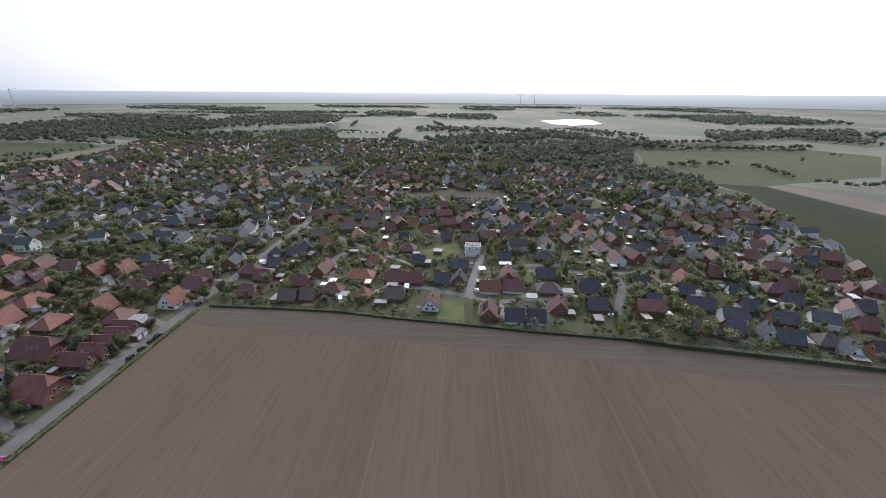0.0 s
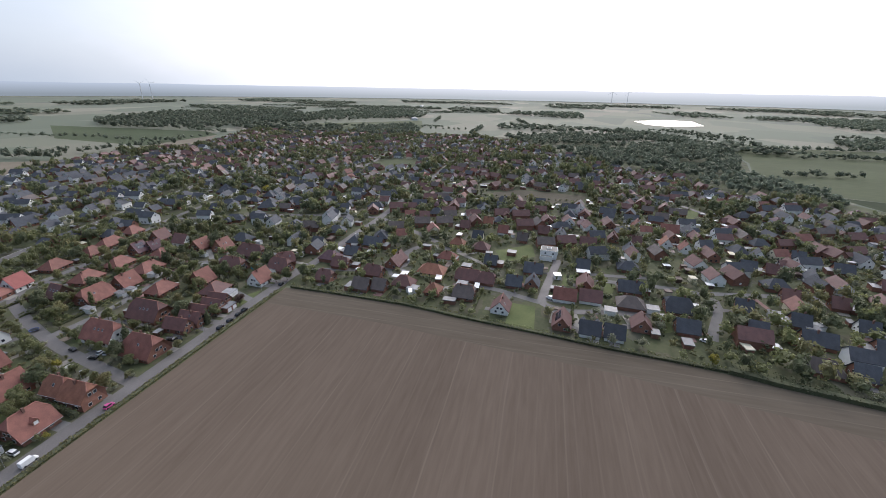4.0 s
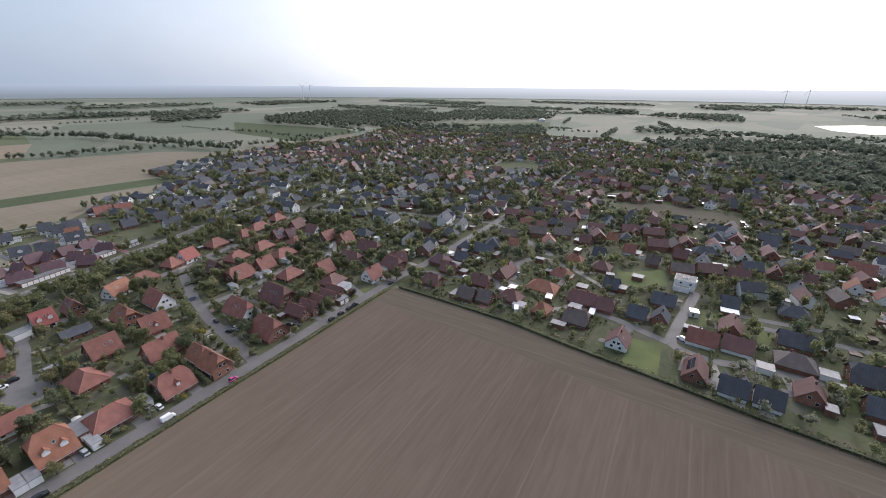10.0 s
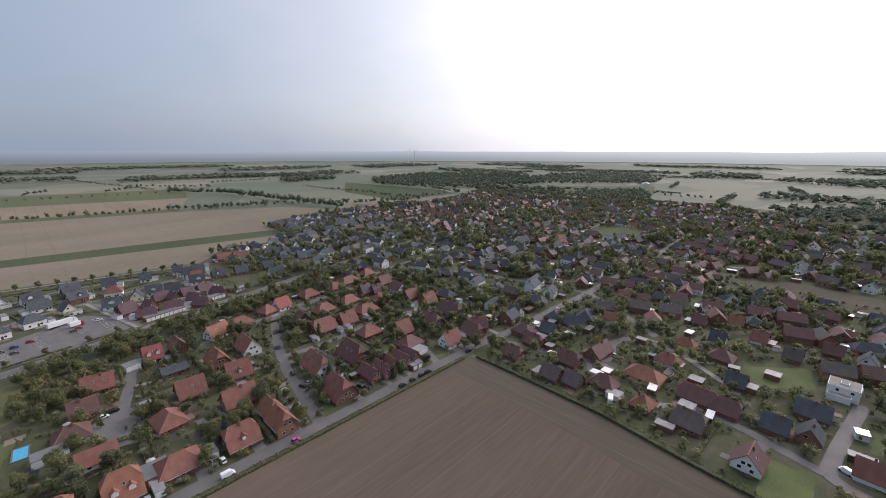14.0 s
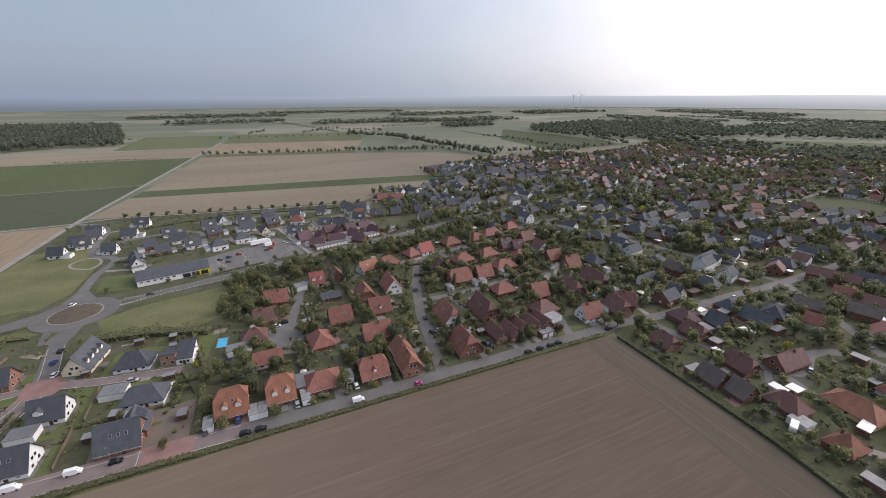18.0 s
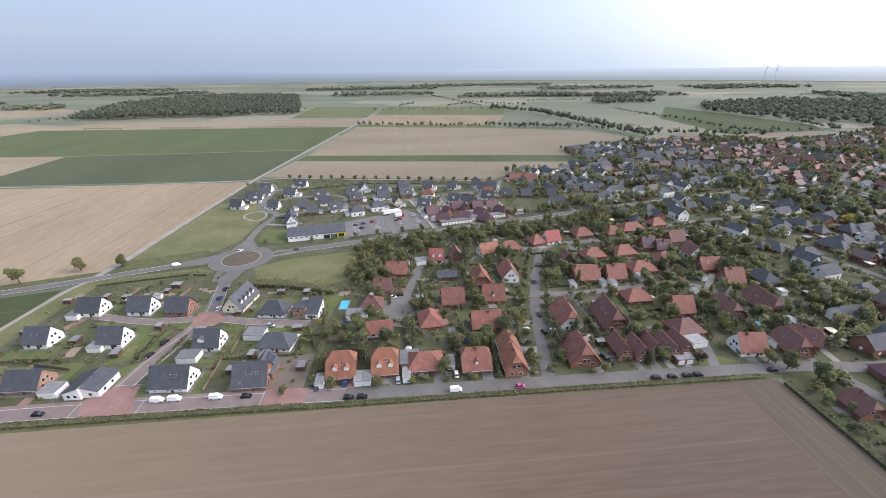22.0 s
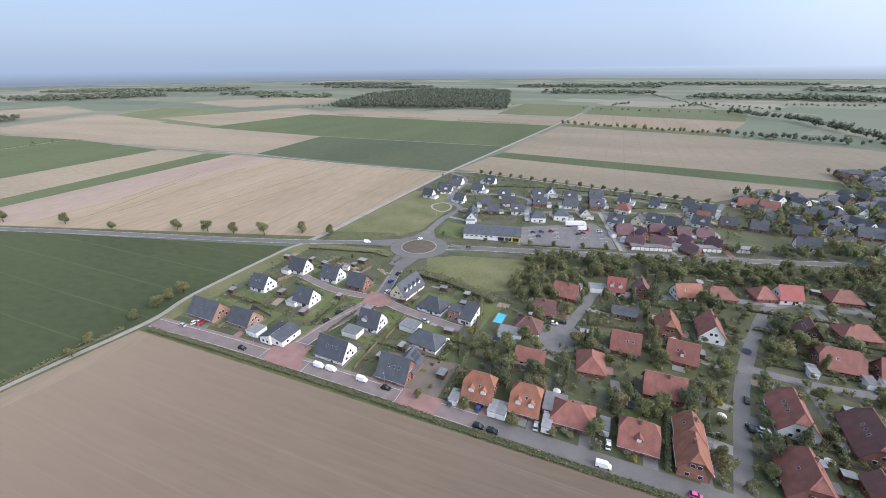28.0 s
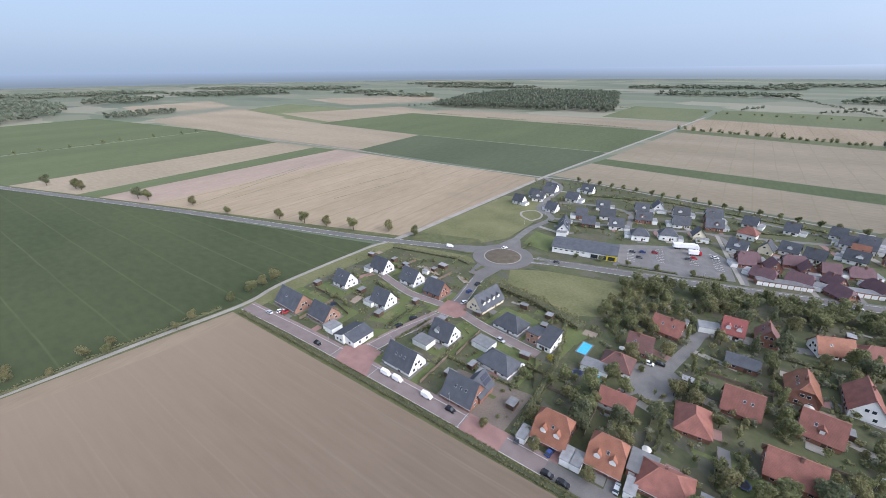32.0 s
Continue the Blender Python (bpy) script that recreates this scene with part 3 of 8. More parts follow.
for pts, mat, label in ((([(-156, 412), (-168, 215), (-393, 152), (-388, 412)], "stubble", "pale stubble field with dark tramlines"), ([(-393, 152), (-455, 134), (-455, 411), (-388, 412)], "plough", "narrow brown ploughed strip"), ([(-455, 134), (-483, 126), (-498, 406), (-455, 411)], "dark", "narrow dark green crop strip"), ([(-483, 126), (-581, 98), (-584, 402), (-498, 406)], "straw", "pale straw-coloured strip"), ([(-581, 98), (-800, 37), (-810, 420), (-584, 402)], "dark", "green crop field"), ([(-156, 420), (-134, 585), (-443, 579), (-429, 426)], "dull", "dark green crop field"), ([(-429, 426), (-443, 579), (-722, 600), (-650, 420)], "straw", "pale straw stubble field"), ([(-134, 588), (-104, 830), (-707, 867), (-724, 602), (-443, 582)], "dark", "green crop field"), ([(-104, 834), (-88, 975), (-660, 985), (-707, 870)], "straw", "pale stubble strip before the wood"), ([(-650, 420), (-722, 600), (-1000, 640), (-1100, 420)], "straw", "pale stubble field"))
          + (([(-724, 606), (-707, 867), (-1250, 900), (-1150, 650)], "light", "light green pasture"), ([(-810, 60), (-1250, -60), (-1280, 380), (-815, 420)], "dark", "green crop field"), ([(-150, 430), (-134, 509), (118, 474), (195, 464), (198, 438), (124, 428), (88, 394)], "straw", "pale stubble strip behind the gardens"), ([(-134, 511), (-127, 542), (124, 514), (206, 502), (202, 468), (118, 476)], "dark", "narrow green strip"), ([(-127, 544), (-92, 828), (150, 782), (315, 712), (384, 600), (338, 578), (213, 542), (207, 504), (124, 516)], "straw", "wide pale stubble field"), ([(-92, 832), (-88, 866), (175, 820), (172, 777)], "light", "grass strip along a row of trees"), ([(-87, 870), (-74, 1060), (240, 1000), (178, 824)], "stubble", "pale field"), ([(-84, 1000), (-70, 1300), (-260, 1330), (-262, 1010)], "light", "light green field beside the wood"))
          + (([(-66, 1070), (-50, 1300), (300, 1260), (240, 1010)], "light", "light green field"), ([(95, -255), (145, -255), (232, -292), (309, -309), (400, -336), (457, -324), (438, -380), (319, -404), (60, -485), (50, -480)], "green", "green irrigated field beyond the houses"), ([(338, 20), (372, 20), (393, -4), (384, -72), (344, -63)], "fallow", "dry brown plot between gardens"), ([(506, 208), (545, 182), (536, 139), (474, 141), (465, 175)], "light", "mown green sports lawn in the village"), ([(475, 593), (527, 637), (712, 651), (633, 598), (548, 563)], "straw", "pale stubble strip behind the village"), ([(741, 1156), (766, 725), (718, 655), (530, 640), (555, 875)], "dark", "green field beside a row of trees"), ([(1060, 625), (1303, 372), (1057, 297), (940, 318), (851, 484), (868, 600)], "light", "light green pasture before a wood"), ([(459, -326), (562, -292), (680, -334), (820, -356), (900, -404), (917, -636), (709, -759), (515, -580), (451, -406), (440, -380)], "light", "wide olive meadow with hedges"), ([(440, -384), (449, -404), (368, -449), (130, -520), (60, -490), (319, -407)], "plough", "grey-brown strip beside the green field"))):
    sheet("field", pts, FIELD[mat], 0.05, label, "field")
sheet("meadow", [(-165, 229), (-156, 338), (-117, 346), (-108, 300), (-110, 252), (-120, 236)], MEADOW, 0.06, "rough yellow-green meadow", "meadow")
sheet("meadow", [(-88, 212), (-72, 221), (-31, 230), (-12, 242), (-24, 212), (-34, 192), (-45, 186), (-66, 192), (-82, 197)], MEADOW, 0.06, "rough green meadow with hedge", "meadow")
sheet("lawn", [(-98, 250), (-80, 246), (-84, 270), (-100, 274)], GRASS, 0.06, "mown grass beside the shop", "lawn")
for pts in ([(141, -17), (140, -29), (117, -29), (120, -16)], [(209, -1), (228, -24), (206, -27), (191, -8)], [(183, -44), (185, -53), (168, -50), (168, -42)], [(178, -66), (175, -71), (159, -66), (160, -62)], [(152, -88), (153, -92), (133, -89), (129, -82)], [(353, -153), (362, -168), (317, -153), (310, -143)], [(178, 46), (197, 39), (191, 30)], [(14, 138), (29, 139), (29, 127), (14, 127)], [(-119, 146), (-103, 154), (-103, 136), (-118, 132)], [(-112, 128), (-102, 134), (-106, 119)], [(-82, 158), (-70, 150), (-74, 136), (-84, 148)], [(-62, 176), (-48, 170), (-52, 166), (-66, 172)], [(-46, 180), (-33, 176), (-36, 166), (-44, 168)], [(102, 110), (108, 117), (120, 110), (112, 108)], [(68, 172), (76, 174), (76, 182), (70, 184)]):
    sheet("lawn", pts, GRASS, layer(0.06), "mown green garden lawn", "lawn")
sheet("building_plot", [(-67, 128), (-39, 131), (-40, 112), (-52, 111), (-66, 112)], PLOTSOIL, 0.06, "bare brown building plot beside a house", "plot")
sheet("verge", [(-174, 106), (-174, 101.5), (20, 101.2), (124, 99.6), (124, 103), (20, 104.2)], VERGE, 0.07, "grass verge between road and field", "verge")

sheet("verge", [(-1000, -18), (-609, 89), (-359, 160), (-205, 200), (-168, 212), (-168, 217), (-393, 153.5), (-581, 99.5), (-800, 38), (-1000, -12)], VERGE, 0.062, "rough grass verge beside the country road", "verge")
sheet("verge", [(-160, 212), (-140, 221), (-120, 237), (-125, 240), (-166, 228)], VERGE, 0.066, "rough grass verge beside the country road", "verge")
sheet("meadow", [(-165, 206), (-118, 214), (-112, 212), (-108, 208), (-162, 200)], MEADOW, 0.07, "rough meadow beside the roundabout", "meadow")

for line in [[(-357.9, 173.8), (-400.5, 313.3)], [(-349.9, 201.4), (-377.6, 355.3)], [(-298.8, 230.1), (-283.9, 399.7)], [(-385.1, 226.9), (-407.6, 322.6)], [(-275.0, 249.4), (-266.3, 334.8)]]:
    ribbon("tramline", line, 1.1, MEADOW, 0.075, "green tractor line grown through the stubble", "tramline", curve=False, block=False)
for pts in [[(-1122.7, 440.7), (-1233.0, 715.8), (-895.8, 641.8), (-869.0, 423.8)], [(-982.4, 686.3), (-848.3, 1001.0), (-682.5, 930.7), (-728.8, 627.4)], [(-1641.0, 556.5), (-1641.0, 839.1), (-1334.4, 755.4), (-1300.3, 482.0)], [(-1395.0, 1082.1), (-1134.3, 1474.4), (-875.4, 1302.5), (-1022.0, 963.9)]]:
    sheet("field", pts, FIELD["straw"], 0.055, "pale distant stubble strip", "field")
sheet("pond", [(1640, -335), (1760, -470), (1730, -555), (1490, -525), (1400, -400), (1470, -345)], POND, 0.06, "bright still water of a distant pond", "water")

sheet("verge", [(-179, 108), (-180, 135), (-177, 190), (-172, 206), (-160, 212), (-163, 190), (-166, 150), (-168, 112), (-172, 106)], MEADOW, 0.035, "rough grass strip beside a farm track", "verge")
sheet("verge", [(-216, -120), (-192, 20), (-180, 108), (-172, 104), (-186, 20), (-212, -120)], VERGE, 0.037, "rough grass strip beside a farm track", "verge")

# Roads
FRONT = [(-173, 108), (-128, 109), (-73, 108.5), (-25, 107.5), (21, 106.5), (78, 106), (108, 105.5), (127, 105), (140, 105), (165, 102), (212, 101), (257, 99), (392, 100), (560, 101)]
ribbon("village_street", FRONT[3:], 6.2, ASPHALT, 0.190, "grey asphalt village street along a field", "road")
ribbon("paved_street", FRONT[:4], 6.6, MAUVEPAVE, 0.195, "mauve-grey paved street along a field", "road")
ribbon("pavement", FRONT[:4], 1.8, PINKPAVE, 0.210, "pinkish block paving footway", "pavement", side=3.6)
DEV = [(-104, 109), (-100, 131), (-92, 160), (-97, 192), (-100, 212)]
ribbon("side_street", DEV[:3], 6.0, MAUVEPAVE, 0.200, "mauve-grey paved residential street", "road")
ribbon("side_street", DEV[2:], 7.0, ASPHALT, 0.194, "grey asphalt street to the roundabout", "road")
ribbon("pavement", DEV[:3], 1.5, PINKPAVE, 0.220, "pinkish block paving footway", "pavement", side=3.6)
KERB = paint("pale_kerb", (0.34, 0.335, 0.32), (0.46, 0.45, 0.43), 0.5, 6, 0.85, world_space=True)
for line, off in ((FRONT[:4], 2.75), (FRONT[:4], -3.2), (DEV[:4], 2.85), (DEV[:4], -2.9), ([(-143, 168), (-118, 161), (-99, 161)], 2.3), ([(-143, 168), (-118, 161), (-99, 161)], -2.3), ([(-86, 160), (-71, 156), (-46, 152)], 2.5), ([(-86, 160), (-71, 156), (-46, 152)], -2.5)):
    ribbon("kerb", line, 0.22, KERB, 0.235, "pale concrete kerb line along a street", "kerb", side=off, block=False, thick=0.2)
for line in ([(-112.2, 105.2), (-112.2, 112.6)], [(-91.6, 105.2), (-91.6, 112.4)], [(-105.6, 119.6), (-96.4, 119.6)], [(-97.0, 154.2), (-86.6, 154.8)], [(-52.6, 104.6), (-52.6, 111.8)]):
    ribbon("kerb", line, 0.22, KERB, 0.262, "pale kerb line across a paved street", "kerb", curve=False, block=False)
sheet("junction", [(-112, 113.5), (-109, 105.5), (-92, 105.5), (-96, 113.5), (-97, 119), (-105, 119)], REDPAVE, 0.245, "red block paving at a junction", "road")
sheet("junction", [(-98, 166), (-97, 155), (-86, 155), (-84, 160), (-88, 167)], REDPAVE, 0.245, "red block paving at a junction", "road")
sheet("junction", [(-52, 112), (-52, 104.5), (-38, 104.5), (-38, 112)], REDPAVE, 0.245, "red block paving at a junction", "road")
ribbon("side_street", [(-143, 168), (-118, 161), (-96, 161)], 4.6, MAUVEPAVE, 0.198, "mauve-grey paved residential street", "road")
ribbon("side_street", [(-92, 161), (-71, 156), (-46, 152)], 5.0, MAUVEPAVE, 0.198, "mauve-grey paved residential street", "road")
ribbon("main_road", [(-1000, -24), (-609, 85), (-359, 156), (-205, 196), (-136, 218), (-117, 222)], 7.2, ASPHALT, 0.200, "grey asphalt country road", "road")
EASTMAIN = [(-84, 229), (-60, 236), (-12, 247), (37, 260), (85, 273), (152, 291), (267, 317), (330, 332)]
ribbon("main_road", EASTMAIN, 7.0, ASPHALT, 0.200, "grey asphalt main road", "road")
for side in (-3.2, 3.2):
    ribbon("road_marking", EASTMAIN, 0.18, LINE, 0.210, "white edge line on asphalt", "marking", side=side, block=False)
    ribbon("road_marking", [(-609, 85), (-359, 156), (-205, 196), (-136, 218)], 0.18, LINE, 0.210, "white edge line on asphalt", "marking", side=side, block=False)
ribbon("footway", [(-84, 232), (-60, 239.5), (-12, 251), (37, 264), (85, 277)], 2.0, PAVING, 0.210, "grey paved footway beside the main road", "pavement")
TRACK = [(-70, 1100), (-75, 1066), (-154, 420), (-167, 227), (-170, 208)]
ribbon("farm_track", TRACK, 4.5, GRAVELTRACK, 0.146, "pale concrete farm track between fields", "track", curve=False)
ribbon("farm_track", [(-171, 203), (-175, 188), (-179, 133), (-176, 108), (-182, 72), (-190, 20), (-216, -120), (-262, -500)], 2.8, GRAVELTRACK, 0.152, "pale gravel farm track beside a green field", "track")
ribbon("farm_track", [(-154, 417), (-284, 412), (-429, 422), (-700, 410)], 3.0, GRAVELTRACK, 0.158, "pale farm track between fields", "track", curve=False)
ribbon("farm_track", [(-154, 418), (-119, 422), (-57, 410), (32, 396), (85, 386)], 2.6, GRAVELTRACK, 0.164, "narrow track behind gardens", "track")
ribbon("access_street", [(-104, 240), (-105, 275), (-101, 305), (-119, 325), (-125, 388), (-152, 416)], 5.2, PAVING, 0.200, "grey street into a housing estate", "road")
LANE_Z = 0.085
for pts, w in ((([(-101, 305), (-58, 312), (-49, 313), (-2, 332), (12, 300), (18, 262)], 4.0), ([(-117, 340), (-88, 352), (-58, 349), (-49, 313)], 4.0), ([(-2, 332), (40, 345), (80, 362), (92, 388)], 4.0), ([(-58, 349), (-10, 378), (60, 368)], 3.6), ([(46, 106), (51, 132), (56, 156), (66, 187), (78, 216), (86, 224)], 5.0), ([(-8, 152), (-4, 170), (2, 192), (6, 204), (24, 208), (44, 214), (71, 221), (99, 227), (127, 229), (169, 245), (206, 255), (260, 262)], 4.6))
          + (([(60, 167), (82, 165), (110, 168), (135, 169), (146, 162), (156, 150)], 4.6), ([(109, 107), (115, 123), (117, 133)], 4.0), ([(148, 104), (166, 52), (190, 54), (206, 44), (201, 20)], 5.0), ([(257, 99), (230, 60), (214, 40)], 5.0), ([(204, -40), (198, -40), (175, -36), (156, -33), (144, -33), (140, -46), (143, -60), (146, -82)], 4.9), ([(145, -31), (149, -20), (153, -9), (155, 4)], 4.4), ([(187, -58), (189, -78), (191, -95)], 4.0), ([(180, -60), (175, -116), (130, -104)], 4.5), ([(400, -140), (300, -200), (255, -271), (197, -216), (173, -234), (135, -252)], 5.0), ([(197, -216), (178, -116)], 4.5), ([(206, 255), (240, 180), (257, 99)], 5.0))
          + (([(300, 100), (330, 220), (400, 330), (520, 420)], 5.0), ([(392, 100), (430, -40), (400, -140)], 5.0), ([(267, 317), (360, 240), (470, 210), (600, 220)], 5.0))):
    LANE_Z += 0.005
    ribbon("residential_lane", pts, w, PAVING if w < 4.8 else ASPHALT, LANE_Z, "grey residential lane between gardens", "road")

ribbon("footway", [(17, 262), (9, 296), (1, 332)], 2.4, GRAVELTRACK, 0.128, "pale concrete path beside the car park", "path", curve=False)
ribbon("garden_path", [(-111, 291), (-108, 300), (-111, 310), (-119, 314), (-125, 306), (-121, 297), (-111, 291)], 1.8, GRAVELTRACK, 0.11, "pale curved path across a meadow", "path")

for pts in ([(-131, 216), (-118, 219), (-116, 232), (-132, 223.5)], [(-84, 224), (-70, 230), (-70, 236), (-82, 236)], [(-107, 209), (-105, 196), (-94, 196), (-92, 209)], [(-110, 240), (-107, 254), (-102, 254), (-95, 241)]):
    sheet("road_flare", pts, ASPHALT, layer(0.165), "grey asphalt widening at a roundabout arm", "road")

# Roundabout
RX, RY = -99.5, 225
def ringmesh(r0, r1, z, h, seg=48):
    b = bmesh.new()
    prof = []
    for i in range(seg):
        a = 2 * math.pi * i / seg
        c, s = math.cos(a), math.sin(a)
        prof.append([b.verts.new((r * c + RX * K, r * s + RY * K, q)) for r, q in ((r0, z), (r0, z + h), (r1, z + h), (r1, z))])
    for p, q in zip(prof, prof[1:] + prof[:1]):
        for j in range(3):
            b.faces.new((p[j], p[j + 1], q[j + 1], q[j]))
    return b
tagged(part("roundabout", ringmesh(11.9, 19.0, 0.0, 0.24), ASPHALT), "grey asphalt roundabout carriageway", "road", kind="structure")
tagged(part("roundabout_apron", ringmesh(11.2, 11.9, 0.0, 0.32), GRAVELTRACK), "pale paved ring round the traffic island", "kerb", kind="structure")
b = bmesh.new()
rings = []
for r, z in ((11.2, 0.3), (10.8, 0.5), (7.0, 0.9), (3.0, 1.15)):
    rings.append([b.verts.new((RX * K + r * math.cos(2 * math.pi * i / 36), RY * K + r * math.sin(2 * math.pi * i / 36), z)) for i in range(36)])
for p, q in zip(rings, rings[1:]):
    for i in range(36):
        b.faces.new((p[i], p[(i + 1) % 36], q[(i + 1) % 36], q[i]))
b.faces.new(rings[-1])
tagged(part("traffic_island", b, ISLAND), "low planted mound in the roundabout", "island", kind="structure")
TAKEN.append((RX * K, RY * K, 20))
for a in (75, 200, 15, 262):
    b = bmesh.new()
    v = box(b, 19.6, 28, -1.3, 1.3, 0.0, 0.33)
    for q in v:
        if q.co.x > 22:
            q.co.y *= 0.25
    sp = tagged(part("splitter_island", b, VERGE), "small planted island at a roundabout arm", "kerb", kind="structure")
    sp.matrix_world = pose(RX * K, RY * K, 0, 0, 0, a)
sheet("turning_place", [(-16, 158), (-8, 150), (0, 154), (2, 168), (-6, 174), (-14, 168)], PAVING, 0.076, "paved turning place at a lane's end", "road")

# ---- windows, houses ----
W_FRAME = boxmesh("window_frame", (-0.62, 0.62, -0.07, 0.03, 0, 1.25), FRAME)
W_PANE = boxmesh("pane", (-0.55, 0.55, -0.085, -0.07, 0.07, 1.18), GLASS)
D_LEAF = boxmesh("door", (-0.55, 0.55, -0.08, 0.02, 0.0, 2.1), DARKWOOD)
SKY_FRAME = boxmesh("skylight_frame", (-0.42, 0.42, -0.55, 0.55, 0.0, 0.09), METAL)
SKY_PANE = boxmesh("pane", (-0.34, 0.34, -0.47, 0.47, 0.09, 0.10), GLASS)
CHIMNEY = boxmesh("chimney", (-0.35, 0.35, -0.35, 0.35, -1.2, 0.9), CHIM)


_b = bmesh.new()
box(_b, -0.62, 0.62, -0.07, 0.03, 0, 1.25)
box(_b, -0.55, 0.55, -0.085, -0.07, 0.07, 1.18)
_b.faces.ensure_lookup_table()
for _f in _b.faces[6:]:
    _f.material_index = 1
W_BOTH = bpy.data.meshes.new("window")
_b.to_mesh(W_BOTH)
W_BOTH.materials.append(FRAME)
W_BOTH.materials.append(GLASS)


def window(parent, x, y, z, turn, fine=True):
    w = part_mesh("window", W_FRAME if fine else W_BOTH, None, parent)
    w.matrix_local = pose(x, y, z, 0, 0, turn)
    if fine:
        part_mesh("pane", W_PANE, None, w)


def gable_body(L, W, e, r):
    """Walls with gables, ridge along x."""
    b = bmesh.new()
    ends = []
    for x in (-L / 2, L / 2):
        ends.append([b.verts.new(p) for p in ((x, -W / 2, 0), (x, W / 2, 0), (x, W / 2, e), (x, 0, r), (x, -W / 2, e))])
    b.faces.new(ends[0][::-1])
    b.faces.new(ends[1])
    for i in (0, 1, 4):
        j = (i + 1) % 5
        b.faces.new((ends[0][i], ends[0][j], ends[1][j], ends[1][i]))
    return b


def hip_body(L, W, e):
    b = bmesh.new()
    box(b, -L / 2, L / 2, -W / 2, W / 2, 0, e)
    return b


def roof_shape(L, W, e, r, hip, top=None):
    """A roof with thickness, ridge along x. hip: run of the hipped end at the eaves; top: height at which a half hip starts."""
    o, t = 0.55, 0.22
    k = (r - e) / (W / 2)
    ze, zr = e - k * o, r
    x0, y0 = L / 2 + o, W / 2 + o
    b = bmesh.new()
    if hip and top is None:
        rx = max(L / 2 - hip, 0.05)
        pts = [(-x0, -y0, ze), (x0, -y0, ze), (x0, y0, ze), (-x0, y0, ze), (-rx, 0, zr), (rx, 0, zr)]
        quads = ((0, 1, 5, 4), (2, 3, 4, 5), (1, 2, 5), (3, 0, 4))
    elif hip:
        yb = (zr - top) / k
        rx = x0 - hip
        pts = [(-x0, -y0, ze), (x0, -y0, ze), (x0, y0, ze), (-x0, y0, ze), (-rx, 0, zr), (rx, 0, zr), (-x0, -yb, top), (x0, -yb, top), (x0, yb, top), (-x0, yb, top)]
        quads = ((0, 1, 7, 5, 4, 6), (2, 3, 9, 4, 5, 8), (7, 8, 5), (9, 6, 4))
    else:
        pts = [(-x0, -y0, ze), (x0, -y0, ze), (x0, y0, ze), (-x0, y0, ze), (-x0, 0, zr), (x0, 0, zr)]
        quads = ((0, 1, 5, 4), (2, 3, 4, 5))
    vs = [b.verts.new((x, y, z + t)) for x, y, z in pts]
    faces = [b.faces.new([vs[i] for i in q]) for q in quads]
    res = bmesh.ops.extrude_face_region(b, geom=faces)
    bmesh.ops.translate(b, verts=[v for v in res["geom"] if isinstance(v, bmesh.types.BMVert)], vec=(0, 0, -t))
    bmesh.ops.recalc_face_normals(b, faces=b.faces[:])
    return b


RNAME = {"red": "red tiled", "orange": "orange tiled", "brightred": "bright red tiled", "darkred": "dark red tiled", "brown": "brown tiled", "purple": "aubergine tiled", "slate": "dark slate"}
WNAME = {"white": "white rendered", "cream": "cream rendered", "yellow": "yellow rendered", "brick_red": "red brick", "brick_tan": "tan brick", "brown": "brown boarded"}
KNAME = {"g": "gable roof", "h": "hipped roof", "k": "half-hipped roof"}
rnd = random.Random(7)


YARD = random.Random(3)


def yard(x, y, L, W, turn):
    """A paved terrace behind the house and a drive to the nearest road."""
    side = YARD.choice((-1, 1, 1))
    a = YARD.uniform(-0.2, 0.2) * L
    b = bmesh.new()
    w = YARD.uniform(3.0, 5.5)
    box(b, a - w / 2, a + w / 2, min(side * W / 2, side * (W / 2 + 3.6)), max(side * W / 2, side * (W / 2 + 3.6)), 0.0, 0.14)
    t = tagged(part("terrace", b, YARD.choice((PAVING, GRAVELTRACK, REDPAVE, PAVING))), "paved garden terrace beside a house", "terrace", kind="structure")
    t.matrix_world = pose(x, y, 0, 0, 0, turn)
    best = None
    for x0, y0, x1, y1, hw in ROADS:
        dx, dy = x1 - x0, y1 - y0
        u = max(0, min(1, ((x - x0) * dx + (y - y0) * dy) / (dx * dx + dy * dy + 1e-9)))
        q = (x0 + u * dx, y0 + u * dy)
        d = math.hypot(q[0] - x, q[1] - y)
        if best is None or d < best[0]:
            best = (d, q)
    d, q = best
    if 8 < d < 34:
        n = Vector((-(q[1] - y), q[0] - x)).normalized() * L * 0.36
        ribbon("driveway", [((x + n.x) / K, (y + n.y) / K), ((q[0] + n.x) / K, (q[1] + n.y) / K)], YARD.uniform(2.6, 4.2), YARD.choice((PAVING, REDPAVE, GRAVELTRACK, PAVING)), layer(0.032), "paved drive from a house to the street", "driveway", block=False)


def eave(W, r, kind):
    return max(2.45, r - W / 2 * (1.22 if kind != "h" else 0.9))


PLAIN = []
RIDGE = {"slate": paint("dark_ridge_tiles", (0.075, 0.08, 0.09), (0.11, 0.115, 0.125), 1, 8, 0.8), "red": paint("red_ridge_tiles", (0.21, 0.095, 0.075), (0.33, 0.155, 0.12), 1, 8, 0.8)}
GUTTER = paint("zinc_gutter", (0.30, 0.31, 0.32), (0.42, 0.43, 0.44), 1, 8, 0.5)


